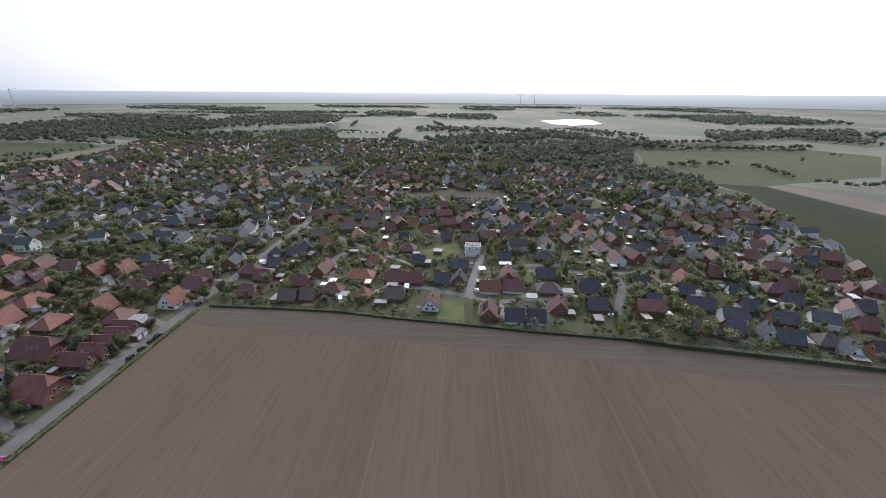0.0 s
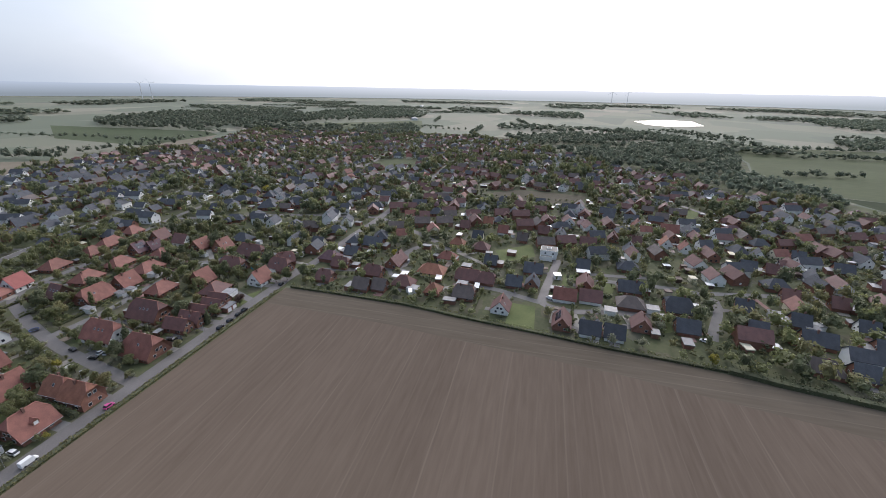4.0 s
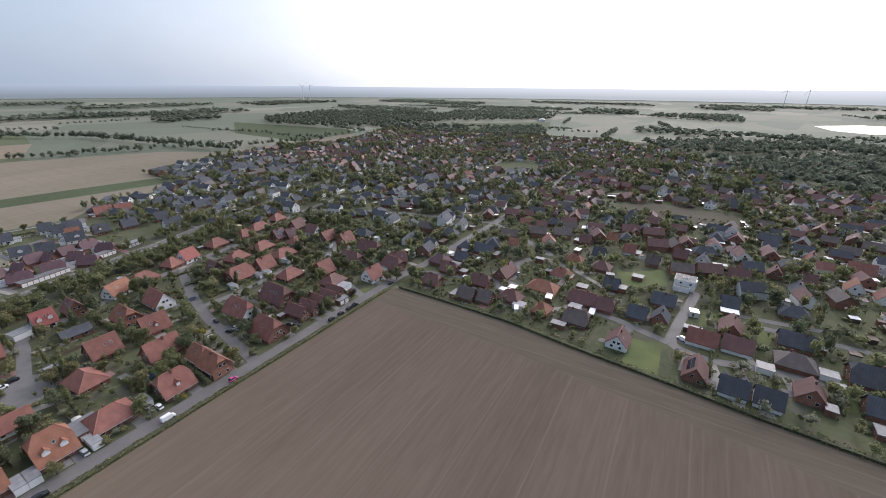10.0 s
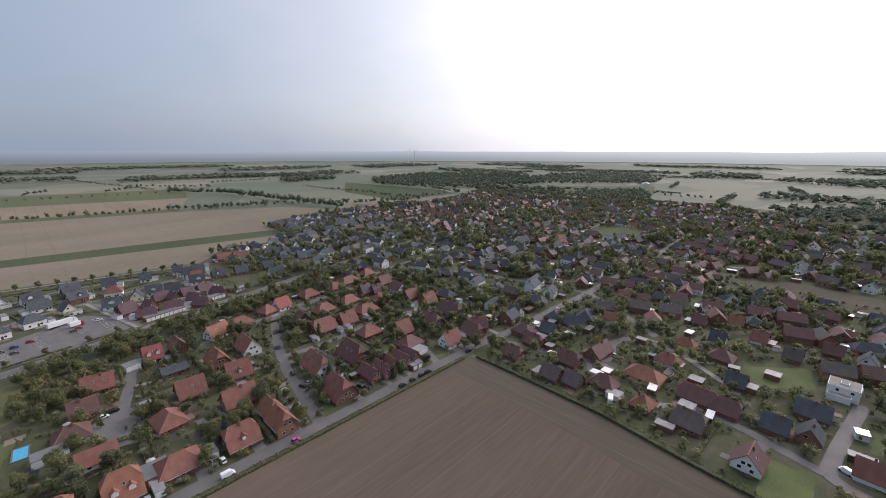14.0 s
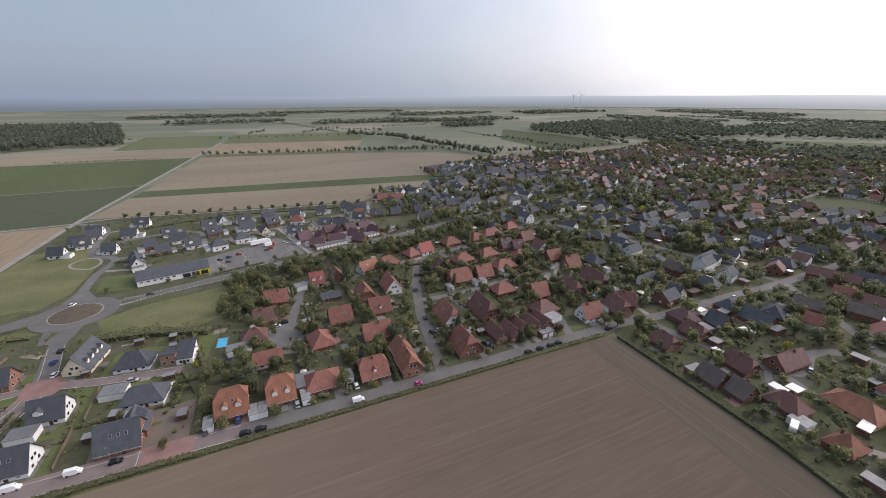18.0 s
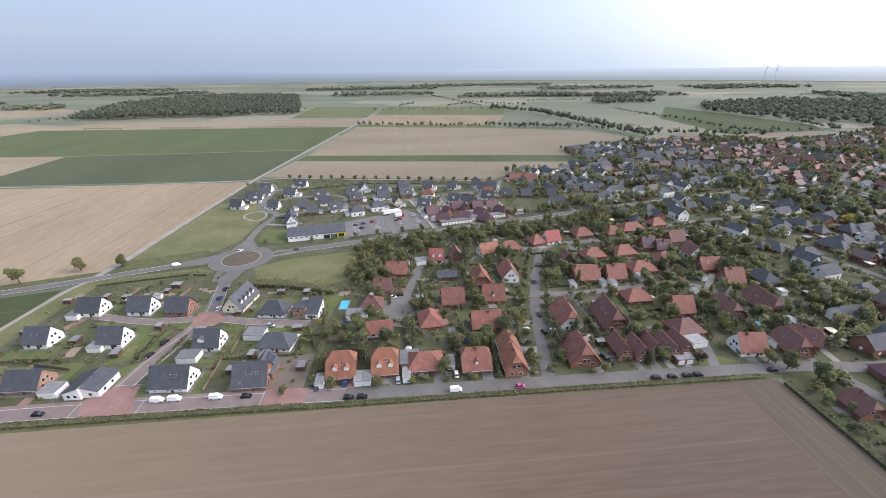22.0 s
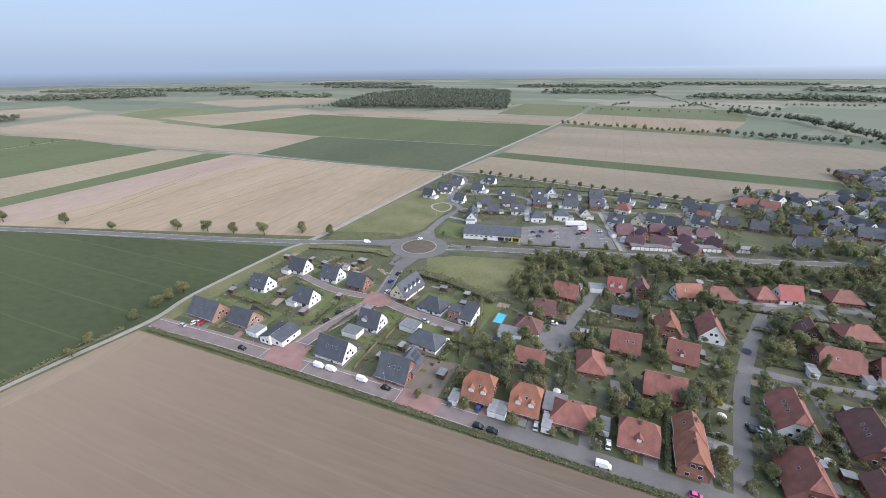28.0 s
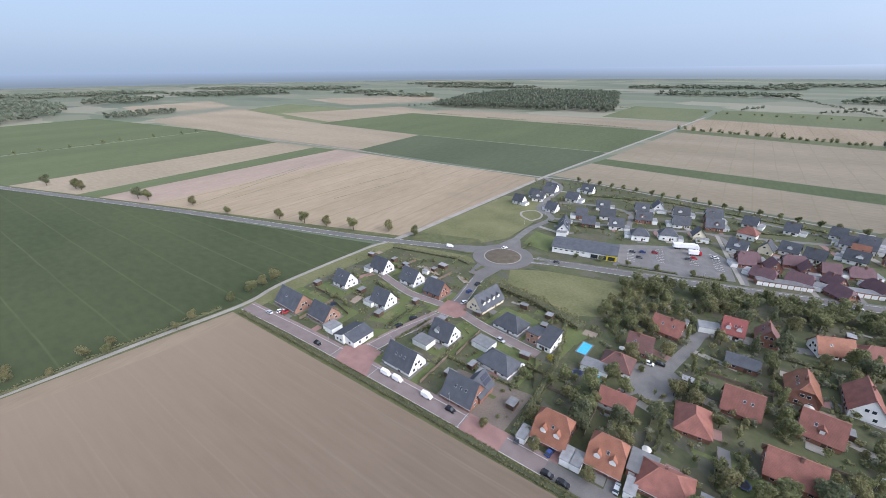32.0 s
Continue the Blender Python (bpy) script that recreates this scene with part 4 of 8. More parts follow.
def edge_bar(b, p, q, w, h):
    """A low bar from p to q."""
    p, q = Vector(p), Vector(q)
    d = (q - p).normalized()
    n = d.cross(Vector((0, 0, 1))).normalized() * w / 2
    up = n.cross(d).normalized() * h
    if up.z < 0:
        up = -up
    ends = [[b.verts.new(o + v) for v in (-n, n, n * 0.5 + up, -n * 0.5 + up)] for o in (p, q)]
    b.faces.new(ends[0])
    b.faces.new(ends[1][::-1])
    for k in range(4):
        b.faces.new((ends[0][k], ends[0][(k + 1) % 4], ends[1][(k + 1) % 4], ends[1][k]))


def roof_edges(h, L, W, e, r, kind, roof, near):
    """Ridge and hip tiles, and a gutter along each eave."""
    o, t = 0.55, 0.22
    k = (r - e) / (W / 2)
    x0, y0, ze = L / 2 + o, W / 2 + o, e - k * o
    b = bmesh.new()
    if kind == "h":
        rx = max(L / 2 - W * 0.42, 0.05)
        feet = [(x0, y0, ze)] * 2
    elif kind == "k":
        top = e + (r - e) * 0.55
        rx = x0 - (r - top) / 1.25
        feet = [(x0, (r - top) / k, top)]
    else:
        rx, feet = x0, []
    edge_bar(b, (-rx, 0, r + t - 0.02), (rx, 0, r + t - 0.02), 0.42, 0.13)
    for fx, fy, fz in feet[:1]:
        for sx in (-1, 1):
            for sy in (-1, 1):
                edge_bar(b, (sx * rx, 0, r + t - 0.02), (sx * fx, sy * fy, fz + t - 0.02), 0.36, 0.11)
    part("ridge", b, RIDGE["slate" if roof == "slate" else "red"], h)
    for sy in (-1, 1) if near else ():
        b = bmesh.new()
        edge_bar(b, (-x0, sy * (y0 + 0.06), ze + 0.06), (x0, sy * (y0 + 0.06), ze + 0.06), 0.16, 0.12)
        part("gutter", b, GUTTER, h)



def house(x, y, L, W, turn, r, kind, roof, wall, detail=True):
    """A detached house at a place of the plan; L along the ridge, W across, r the ridge's height."""
    e = eave(W, r, kind)
    h = new("house")
    h.matrix_world = pose(x * K, y * K, 0, 0, 0, turn)
    k = (r - e) / (W / 2)
    tagged(h, "%s house with a %s %s" % (WNAME[wall], RNAME[roof], KNAME[kind]), "house", "houses of the village")
    if kind == "h":
        part("wall", hip_body(L, W, e), WALL[wall], h)
        part("roof", roof_shape(L, W, e, r, W * 0.42), ROOF[roof], h)
    elif kind == "k":
        top = e + (r - e) * 0.55
        b = gable_body(L, W, e, r)
        for v in b.verts:
            if abs(v.co.y) < 0.01 and v.co.z > top:
                v.co.z = r - 0.02
                v.co.x *= (L / 2 - (r - top) / 1.25 + 0.5) / (L / 2)
        part("wall", b, WALL[wall], h)
        part("roof", roof_shape(L, W, e, r, (r - top) / 1.25, top), ROOF[roof], h)
    else:
        part("wall", gable_body(L, W, e, r), WALL[wall], h)
        part("roof", roof_shape(L, W, e, r, 0), ROOF[roof], h)
    if detail:
        roof_edges(h, L, W, e, r, kind, roof, y < 127 and x < 60)
    TAKEN.append((x * K, y * K, (L + W) / 4 + 1.0))
    n = 3 if L > 12 else 2
    spots = []
    for i in range(n):
        px = (i + 0.5) / n * L - L / 2
        spots += [(px, -W / 2, 0.95, 0), (px, W / 2, 0.95, 180)]
    if kind != "h":
        for s in (-1, 1):
            spots += [(s * L / 2, -W / 5, 0.95, 90 * s), (s * L / 2, W / 5, 0.95, 90 * s), (s * L / 2, 0.9, min(e + 0.5, r - 3.2), 90 * s), (s * L / 2, -0.9, min(e + 0.5, r - 3.2), 90 * s)]
    else:
        for s in (-1, 1):
            spots += [(s * L / 2, -W / 5, 0.95, 90 * s), (s * L / 2, W / 5, 0.95, 90 * s)]
    if not detail:
        spots = spots[::2]
    for sp in spots:
        window(h, *sp, fine=detail and y < 127 and x < 60)
    d = part_mesh("door", D_LEAF, None, h)
    d.matrix_local = pose(L * 0.12, -W / 2, 0, 0, 0, 0)
    if rnd.random() < 0.75 and not (roof == "slate" and x < -36):
        c = part_mesh("chimney", CHIMNEY, None, h)
        c.matrix_local = pose(L * rnd.uniform(-0.22, 0.22), rnd.choice((-0.6, 0.6)), r + 0.1)
    if not detail:
        PLAIN.append((h, x, y, L, W, turn, r, e, kind, roof, wall))
    if detail or x < 215:
        yard(x * K, y * K, L, W, turn)
    if detail and kind != "h" and rnd.random() < 0.75:
        for i in range(rnd.choice((1, 2, 2, 3))):
            s = rnd.choice((-1, -1, 1))
            f = part_mesh("skylight", SKY_FRAME, None, h)
            yy = s * W * 0.25
            f.matrix_local = pose((i - 0.8) * 2.2, yy, r - k * abs(yy) + 0.24, -s * math.degrees(math.atan(k)), 0, 0)
            part_mesh("pane", SKY_PANE, None, f)
    return h


def dormer(h, px, W, e, r, side=-1, w=1.9, roof="orange", wall="white"):
    """A gabled dormer on the slope towards -y (side -1) or +y."""
    k = (r - e) / (W / 2)
    z0 = e + (r - e) * 0.22
    y0 = (r - z0) / k
    zt = z0 + 1.5
    b = bmesh.new()
    f = [b.verts.new(p) for p in ((-w / 2, -y0, z0), (w / 2, -y0, z0), (w / 2, -y0, zt), (0, -y0, zt + 0.9), (-w / 2, -y0, zt))]
    yb = (r - zt) / k
    g = [b.verts.new(p) for p in ((-w / 2, -yb, zt), (w / 2, -yb, zt), (0, -max((r - zt - 0.9) / k, 0.1), zt + 0.9))]
    for q in ((f[0], f[1], f[2], f[3], f[4]), (f[1], g[1], f[2]), (f[0], f[4], g[0])):
        b.faces.new(q)
    d = part("dormer", b, WALL[wall], h)
    b = bmesh.new()
    o = 0.3
    yt = -max((r - zt - 0.9) / k, 0.1)
    a = [b.verts.new(p) for p in ((-w / 2 - o, -y0 - o, zt - 0.25), (0, -y0 - o, zt + 0.98), (w / 2 + o, -y0 - o, zt - 0.25), (-w / 2 - o, -yb, zt - 0.25), (0, yt, zt + 0.98), (w / 2 + o, -yb, zt - 0.25))]
    fs = [b.faces.new((a[0], a[1], a[4], a[3])), b.faces.new((a[1], a[2], a[5], a[4]))]
    res = bmesh.ops.extrude_face_region(b, geom=fs)
    bmesh.ops.translate(b, verts=[v for v in res["geom"] if isinstance(v, bmesh.types.BMVert)], vec=(0, 0, 0.12))
    bmesh.ops.recalc_face_normals(b, faces=b.faces[:])
    part("dormer_roof", b, ROOF[roof], d)
    wdw = part_mesh("window", W_FRAME, None, d)
    wdw.matrix_local = pose(0, -y0, z0 + 0.15)
    d.matrix_local = pose(px, 0, 0, 0, 0, 0 if side < 0 else 180)


def garage(x, y, L, W, turn, h=2.7, wall="white", name="garage", label="flat-roofed garage beside a house", doors=1):
    g = tagged(new(name), label, name.replace("_", " "))
    g.matrix_world = pose(x * K, y * K, 0, 0, 0, turn)
    b = bmesh.new()
    box(b, -L / 2, L / 2, -W / 2, W / 2, 0, h)
    part("wall", b, WALL[wall], g)
    b = bmesh.new()
    box(b, -L / 2 - 0.15, L / 2 + 0.15, -W / 2 - 0.15, W / 2 + 0.15, h, h + 0.16)
    part("roof", b, FLATROOF, g)
    for i in range(doors):
        b = bmesh.new()
        c = (i + 0.5) / doors * L - L / 2
        box(b, c - 1.2, c + 1.2, -W / 2 - 0.05, -W / 2, 0.02, 2.15)
        part("garage_door", b, FRAME, g)
    TAKEN.append((x * K, y * K, (L + W) / 4))
    return g

# ---- the houses, street by street ----
house(-155.6, 122.0, 17.0, 11.0, -3, 8.6, "g", "slate", "brick_tan")
house(-135.6, 123.0, 12.4, 9.5, -3, 7.6, "g", "slate", "brick_tan")
house(-85.3, 119.0, 13.8, 10.0, -3, 8.6, "g", "slate", "white")
h5 = house(-82.0, 140.7, 10.2, 9.5, -2, 8.6, "g", "slate", "white")
house(-55.3, 138.0, 14.3, 10.0, -8, 6.5, "h", "slate", "white")
h9 = house(-57.8, 117.5, 12.1, 11.0, -2, 9.2, "g", "slate", "brick_red")
house(-63.0, 162.9, 13.2, 10.0, -8, 7.0, "h", "slate", "white")
h12 = house(-81.1, 172.3, 17.0, 10.0, 80, 8.6, "g", "slate", "cream")
house(-145.8, 171.8, 10.5, 9.0, -3, 8.6, "g", "slate", "white")
house(-123.6, 170.4, 10.7, 9.0, -5, 8.6, "g", "slate", "white")
house(-106.1, 167.9, 10.7, 9.0, -4, 8.6, "g", "slate", "brick_red")
house(-150.7, 149.3, 10.2, 9.0, -4, 8.6, "g", "slate", "white")
house(-121.1, 146.3, 9.7, 9.0, -2, 8.6, "g", "slate", "white")
r1 = house(-27.1, 119.5, 10.5, 12.0, 0, 9.7, "k", "orange", "brick_red")
r2 = house(-11.6, 119.7, 9.6, 12.0, 0, 9.7, "k", "orange", "brick_red")
house(2.9, 119.6, 13.7, 11.0, 0, 6.6, "h", "red", "brick_red")
r4 = house(21.4, 117.9, 11.0, 11.0, 0, 8.6, "k", "red", "brick_red")
house(35.2, 123.8, 8.4, 8.0, -90, 9.2, "k", "orange", "brick_red")
house(35.0, 114.9, 10.5, 8.5, -90, 9.2, "k", "orange", "brick_red")
house(29.9, 141.9, 12.9, 9.5, 0, 8.6, "g", "red", "brick_red")
house(6.5, 147.3, 12.8, 10.0, -85, 6.6, "h", "red", "brick_red")
house(18.1, 162.8, 10.8, 10.0, 0, 8.6, "g", "red", "brick_red")
r9 = house(37.6, 164.0, 10.6, 10.0, -5, 8.6, "g", "red", "brick_red")
house(34.6, 181.4, 11.9, 9.5, -90, 9.2, "k", "orange", "brick_red")
house(50.3, 185.4, 13.6, 9.5, -90, 9.2, "g", "red", "white")
house(18.0, 188.4, 10.7, 8.0, 0, 4.3, "g", "slate", "brick_red")
r13 = house(14.1, 209.0, 8.0, 9.0, 0, 8.6, "g", "brightred", "white")
house(25.4, 210.4, 8.3, 8.0, -88, 8.6, "g", "darkred", "brick_red")
house(45.4, 216.2, 12.3, 9.0, 20, 7.6, "g", "orange", "white")
house(58.7, 219.8, 15.1, 10.0, 15, 6.6, "h", "red", "brick_red")
house(78.6, 227.8, 10.1, 10.0, 15, 6.6, "h", "red", "brick_red")
house(88.4, 229.1, 10.0, 9.0, 12, 8.6, "g", "brightred", "white")
house(111.7, 236.9, 12.9, 10.0, 8, 6.6, "h", "red", "brick_red")
house(132.8, 237.5, 12.0, 10.0, 8, 6.6, "h", "red", "brick_red")
house(86.3, 197.2, 7.5, 9.0, -93, 8.6, "g", "darkred", "brown")
house(104.5, 204.5, 14.0, 10.0, 8, 6.6, "h", "red", "brick_red")
house(89.5, 179.5, 13.8, 11.0, 0, 8.6, "k", "red", "brick_red")
house(104.9, 178.4, 10.3, 10.0, 0, 8.6, "g", "red", "brick_red")
house(124.1, 206.4, 14.1, 10.0, 8, 6.6, "h", "red", "brick_red")
house(65.5, 142.8, 16.0, 11.0, -91, 9.7, "k", "red", "white")
house(84.0, 140.6, 17.0, 12.0, -92, 9.7, "k", "darkred", "brick_red")
house(61.7, 118.6, 13.8, 12.0, -90, 9.7, "k", "red", "brick_red")
house(78.1, 119.5, 11.1, 6.2, -89, 6.9, "g", "darkred", "brick_red")
house(84.2, 118.2, 10.6, 6.2, -89, 6.9, "g", "darkred", "brick_red")
house(90.0, 119.9, 10.2, 6.2, -89, 6.9, "g", "darkred", "brick_red")
house(96.3, 117.9, 10.3, 6.2, -89, 6.9, "g", "darkred", "brick_red")
house(101.9, 119.4, 10.2, 6.2, -89, 6.9, "g", "darkred", "brick_red")
house(111.4, 130.3, 12.8, 11.0, 5, 6.6, "h", "darkred", "brick_red")
house(127.7, 115.9, 10.8, 9.5, -4, 8.6, "g", "red", "white")
house(144.8, 114.7, 12.5, 10.0, -94, 8.6, "k", "darkred", "brick_red")
house(154.3, 118.4, 10.8, 9.0, -45, 7.6, "k", "darkred", "brick_red")
house(138.4, 141.1, 14.1, 11.0, -92, 8.6, "k", "darkred", "brick_red")
house(158.7, 144.0, 17.0, 11.0, -92, 8.6, "k", "darkred", "brick_red")
house(119.1, 144.7, 9.6, 10.0, -2, 8.6, "g", "red", "brick_red")
house(104.8, 156.5, 13.1, 10.0, 2, 6.6, "h", "red", "brick_red")
house(123.4, 184.9, 14.9, 10.0, 2, 6.6, "h", "red", "brick_red")
house(160.1, 183.2, 11.2, 10.0, -2, 7.6, "g", "red", "brick_red")
house(162.0, 168.3, 10.1, 10.0, -2, 8.6, "g", "red", "brick_red")
house(141.9, 194.9, 11.1, 10.0, 2, 6.6, "h", "red", "brick_red")
house(148.2, 242.4, 16.9, 9.5, 8, 6.6, "h", "red", "brick_red")
house(170.4, 249.7, 11.9, 9.5, 8, 6.6, "h", "red", "brick_red")
r49 = house(142.4, 213.0, 8.1, 9.0, 0, 8.6, "g", "purple", "brick_red")
house(164.8, 220.1, 10.5, 9.0, 5, 8.6, "g", "darkred", "brick_red")
house(161.9, 199.4, 10.2, 8.0, -92, 8.6, "g", "darkred", "white")
house(149.7, 208.8, 7.9, 8.0, -8, 7.6, "g", "purple", "brick_red")
house(-8.0, 196.2, 11.5, 9.5, -8, 7.6, "g", "red", "brick_red")
house(-14.8, 177.4, 9.1, 9.0, 0, 7.6, "g", "darkred", "brick_red")
house(-19.5, 162.3, 11.1, 10.0, 0, 6.6, "h", "darkred", "white")
house(-14.7, 142.6, 11.1, 8.0, 0, 5.9, "g", "red", "white")
house(-136.7, 325.5, 9.3, 8.0, -8, 8.1, "g", "slate", "white", False)
house(-132.6, 348.1, 9.4, 8.0, -8, 8.1, "g", "slate", "white", False)
house(-128.2, 374.0, 11.0, 8.0, -8, 8.1, "g", "slate", "white", False)
house(-99.5, 385.7, 11.0, 8.0, -8, 8.1, "g", "slate", "white", False)
house(-102.4, 355.2, 11.0, 8.0, -8, 8.1, "g", "slate", "white", False)
house(-106.7, 320.4, 8.9, 8.0, -8, 8.1, "g", "slate", "white", False)
house(-75.8, 346.1, 10.1, 8.0, 16, 8.1, "g", "slate", "white", False)
house(-67.3, 326.4, 11.0, 8.0, 16, 8.1, "g", "slate", "white", False)
house(-83.5, 318.5, 8.1, 8.0, 16, 8.1, "g", "slate", "brick_red", False)
house(-73.9, 303.6, 8.8, 8.0, 16, 8.1, "g", "slate", "brick_red", False)
house(-87.2, 293.2, 8.9, 7.5, 106, 8.1, "g", "slate", "white", False)
house(-56.7, 309.3, 9.9, 8.0, 16, 8.1, "g", "slate", "white", False)
house(-49.5, 354.7, 10.0, 8.0, 16, 8.1, "g", "slate", "white", False)
house(-44.2, 333.3, 11.0, 8.0, 16, 8.1, "g", "slate", "brick_red", False)
house(-40.2, 366.9, 11.0, 8.0, 106, 8.1, "g", "slate", "white", False)
house(-23.7, 359.1, 11.0, 8.0, 16, 8.1, "g", "slate", "white", False)
house(-20.9, 336.7, 11.0, 8.0, 16, 8.1, "g", "slate", "white", False)
house(-39.4, 298.1, 11.0, 8.5, 16, 8.1, "h", "slate", "white", False)
house(-24.8, 307.9, 11.0, 8.5, 16, 8.1, "h", "slate", "white", False)
house(-8.7, 318.8, 8.0, 7.5, 106, 8.1, "g", "slate", "cream", False)
house(-3.8, 368.3, 11.0, 8.0, 16, 8.1, "g", "slate", "white", False)
house(-2.1, 342.9, 11.0, 8.0, 16, 8.1, "g", "slate", "brick_red", False)
house(63.9, 367.4, 8.0, 8.0, -14, 8.1, "g", "slate", "white", False)
house(12.6, 309.2, 10.2, 8.0, -14, 8.1, "g", "slate", "white", False)
house(26.8, 316.2, 8.0, 7.5, 76, 8.1, "g", "slate", "cream", False)
house(17.2, 337.8, 11.0, 8.5, -14, 8.1, "h", "red", "white", False)
house(18.3, 362.5, 8.9, 8.0, -14, 8.1, "g", "slate", "white", False)
house(40.7, 361.9, 8.0, 8.0, -14, 8.1, "g", "slate", "white", False)
house(67.0, 353.3, 8.0, 8.0, -14, 8.1, "g", "slate", "white", False)
house(66.8, 326.2, 10.7, 8.0, -14, 8.1, "g", "slate", "white", False)
house(69.8, 338.1, 8.0, 7.5, -14, 8.1, "g", "orange", "cream", False)
house(74.9, 350.0, 8.8, 8.0, -14, 8.1, "g", "slate", "white", False)
house(17.6, 295.0, 11.0, 7.6, 20, 7.0, "k", "purple", "brick_red", False)
house(24.9, 275.6, 11.0, 7.6, -20, 7.0, "k", "purple", "brick_red", False)
house(38.5, 302.6, 11.0, 7.6, 10, 7.0, "k", "purple", "brick_red", False)
house(39.6, 278.3, 11.0, 7.6, -15, 7.0, "k", "purple", "brick_red", False)
house(54.6, 272.1, 11.0, 7.6, -50, 7.0, "k", "purple", "brick_red", False)
house(65.2, 303.3, 11.0, 7.6, 15, 7.0, "k", "purple", "brick_red", False)
house(69.5, 287.4, 11.0, 7.6, -55, 7.0, "k", "purple", "brick_red", False)
house(106.3, 385.1, 13.3, 9.0, -5, 8.1, "g", "red", "brick_red", False)
house(119.4, 381.2, 13.2, 9.0, -5, 8.1, "g", "red", "brick_red", False)
house(145.4, 370.3, 16.6, 9.0, -5, 8.1, "g", "slate", "brick_red", False)
house(119.6, 305.2, 12.6, 9.0, -5, 8.1, "g", "slate", "white", False)
house(141.8, 334.1, 7.5, 9.0, -5, 8.1, "g", "slate", "white", False)
house(161.8, 338.3, 13.8, 9.0, -5, 8.1, "g", "slate", "brick_red", False)
house(188.0, 359.9, 14.7, 9.0, -5, 8.1, "g", "slate", "brick_red", False)
house(101.0, 330.3, 9.9, 9.0, -5, 8.1, "g", "slate", "brick_red", False)
house(185.4, 113.4, 7.9, 8.3, 86, 7.2, "g", "slate", "cream", False)
house(176.7, 85.0, 8.9, 9.2, 86, 7.2, "g", "slate", "brick_red", False)
house(195.3, 78.5, 14.0, 9.2, 86, 7.2, "g", "slate", "brick_red", False)
house(158.3, 83.7, 10.2, 8.7, 86, 7.2, "k", "darkred", "brick_red", False)
house(139.7, 83.6, 9.0, 8.7, 86, 7.2, "k", "darkred", "brick_red", False)
house(152.8, 60.9, 10.8, 8.7, 86, 7.2, "k", "darkred", "brick_red", False)
house(135.4, 60.3, 9.1, 8.3, 86, 7.2, "g", "brown", "brick_red", False)
house(137.1, 50.8, 7.5, 8.3, 86, 7.2, "g", "brown", "brick_red", False)
house(171.0, 54.2, 15.7, 9.0, -4, 7.2, "g", "darkred", "brick_red", False)
house(144.8, 40.4, 11.9, 9.2, 86, 6.5, "h", "darkred", "brick_red")
house(164.0, 29.8, 16.5, 11.5, 86, 6.5, "h", "orange", "yellow")
house(185.2, 25.8, 11.7, 8.3, 86, 6.5, "h", "red", "white", False)
house(210.5, 24.7, 10.1, 7.4, 86, 6.5, "h", "orange", "yellow", False)
house(208.0, 8.3, 11.3, 10.1, 86, 6.5, "h", "darkred", "brick_red", False)
house(161.0, 8.0, 14.8, 8.7, 86, 7.2, "k", "darkred", "brick_red")
house(159.7, -2.2, 8.9, 8.7, 86, 7.2, "k", "darkred", "brick_red", False)
house(140.9, 23.0, 8.1, 9.2, 86, 6.5, "h", "orange", "brick_red")
house(141.0, 6.6, 11.0, 10.5, 86, 7.4, "k", "brown", "brick_red")
house(132.5, -12.8, 10.0, 9.0, -4, 7.2, "g", "darkred", "white")
house(160.0, -17.0, 8.5, 8.3, 86, 7.2, "g", "slate", "brick_red", False)
house(180.0, -26.5, 11.0, 9.0, 86, 7.2, "g", "slate", "brick_red", False)
house(162.0, -26.5, 9.0, 7.6, -4, 7.2, "g", "slate", "brick_red", False)
house(185.2, -1.3, 7.5, 8.3, 86, 7.2, "g", "slate", "brick_red", False)
house(245.0, -2.6, 7.5, 8.3, 86, 7.2, "g", "red", "white", False)
house(263.0, 10.8, 7.5, 7.4, 86, 7.2, "g", "orange", "cream", False)
house(228.1, 13.5, 7.5, 7.4, 86, 7.2, "g", "slate", "cream", False)
house(249.1, 26.5, 7.5, 8.3, 86, 7.2, "g", "darkred", "brick_red", False)
house(231.6, -17.1, 7.5, 7.4, 86, 7.2, "g", "brown", "brick_red", False)
house(151.5, -43.0, 11.5, 8.4, 86, 7.2, "g", "red", "white", False)
house(153.0, -55.5, 11.0, 8.4, 86, 7.2, "g", "darkred", "white", False)
e35 = house(126.0, -40.9, 12.0, 8.3, -4, 7.2, "g", "darkred", "brick_red", False)
house(168.5, -54.2, 12.9, 9.2, -4, 7.2, "g", "darkred", "brick_red", False)
e38 = house(121.8, -52.5, 9.0, 8.3, 86, 7.2, "g", "slate", "white", False)
house(152.4, -74.3, 13.4, 11.0, 86, 6.5, "h", "brown", "brick_red", False)
house(169.5, -77.0, 13.0, 10.0, 86, 7.2, "g", "slate", "brick_red", False)
house(199.3, -80.8, 12.5, 10.1, 86, 6.5, "h", "slate", "brick_red", False)
house(193.5, -54.7, 7.9, 8.3, 86, 7.2, "g", "slate", "brick_red", False)
house(132.5, -75.5, 9.0, 8.8, -4, 7.2, "g", "darkred", "brick_red", False)
house(154.0, -95.8, 12.0, 12.5, 86, 8.2, "k", "slate", "brick_red", False)
house(134.5, -94.5, 9.5, 9.0, 86, 7.2, "g", "slate", "brick_red", False)
house(230.0, -87.0, 9.0, 8.4, -4, 7.2, "g", "slate", "white", False)
house(250.2, -79.4, 7.5, 7.8, -4, 7.2, "g", "darkred", "brick_red", False)
house(235.5, -61.0, 11.0, 8.6, 86, 7.2, "g", "darkred", "brick_red", False)
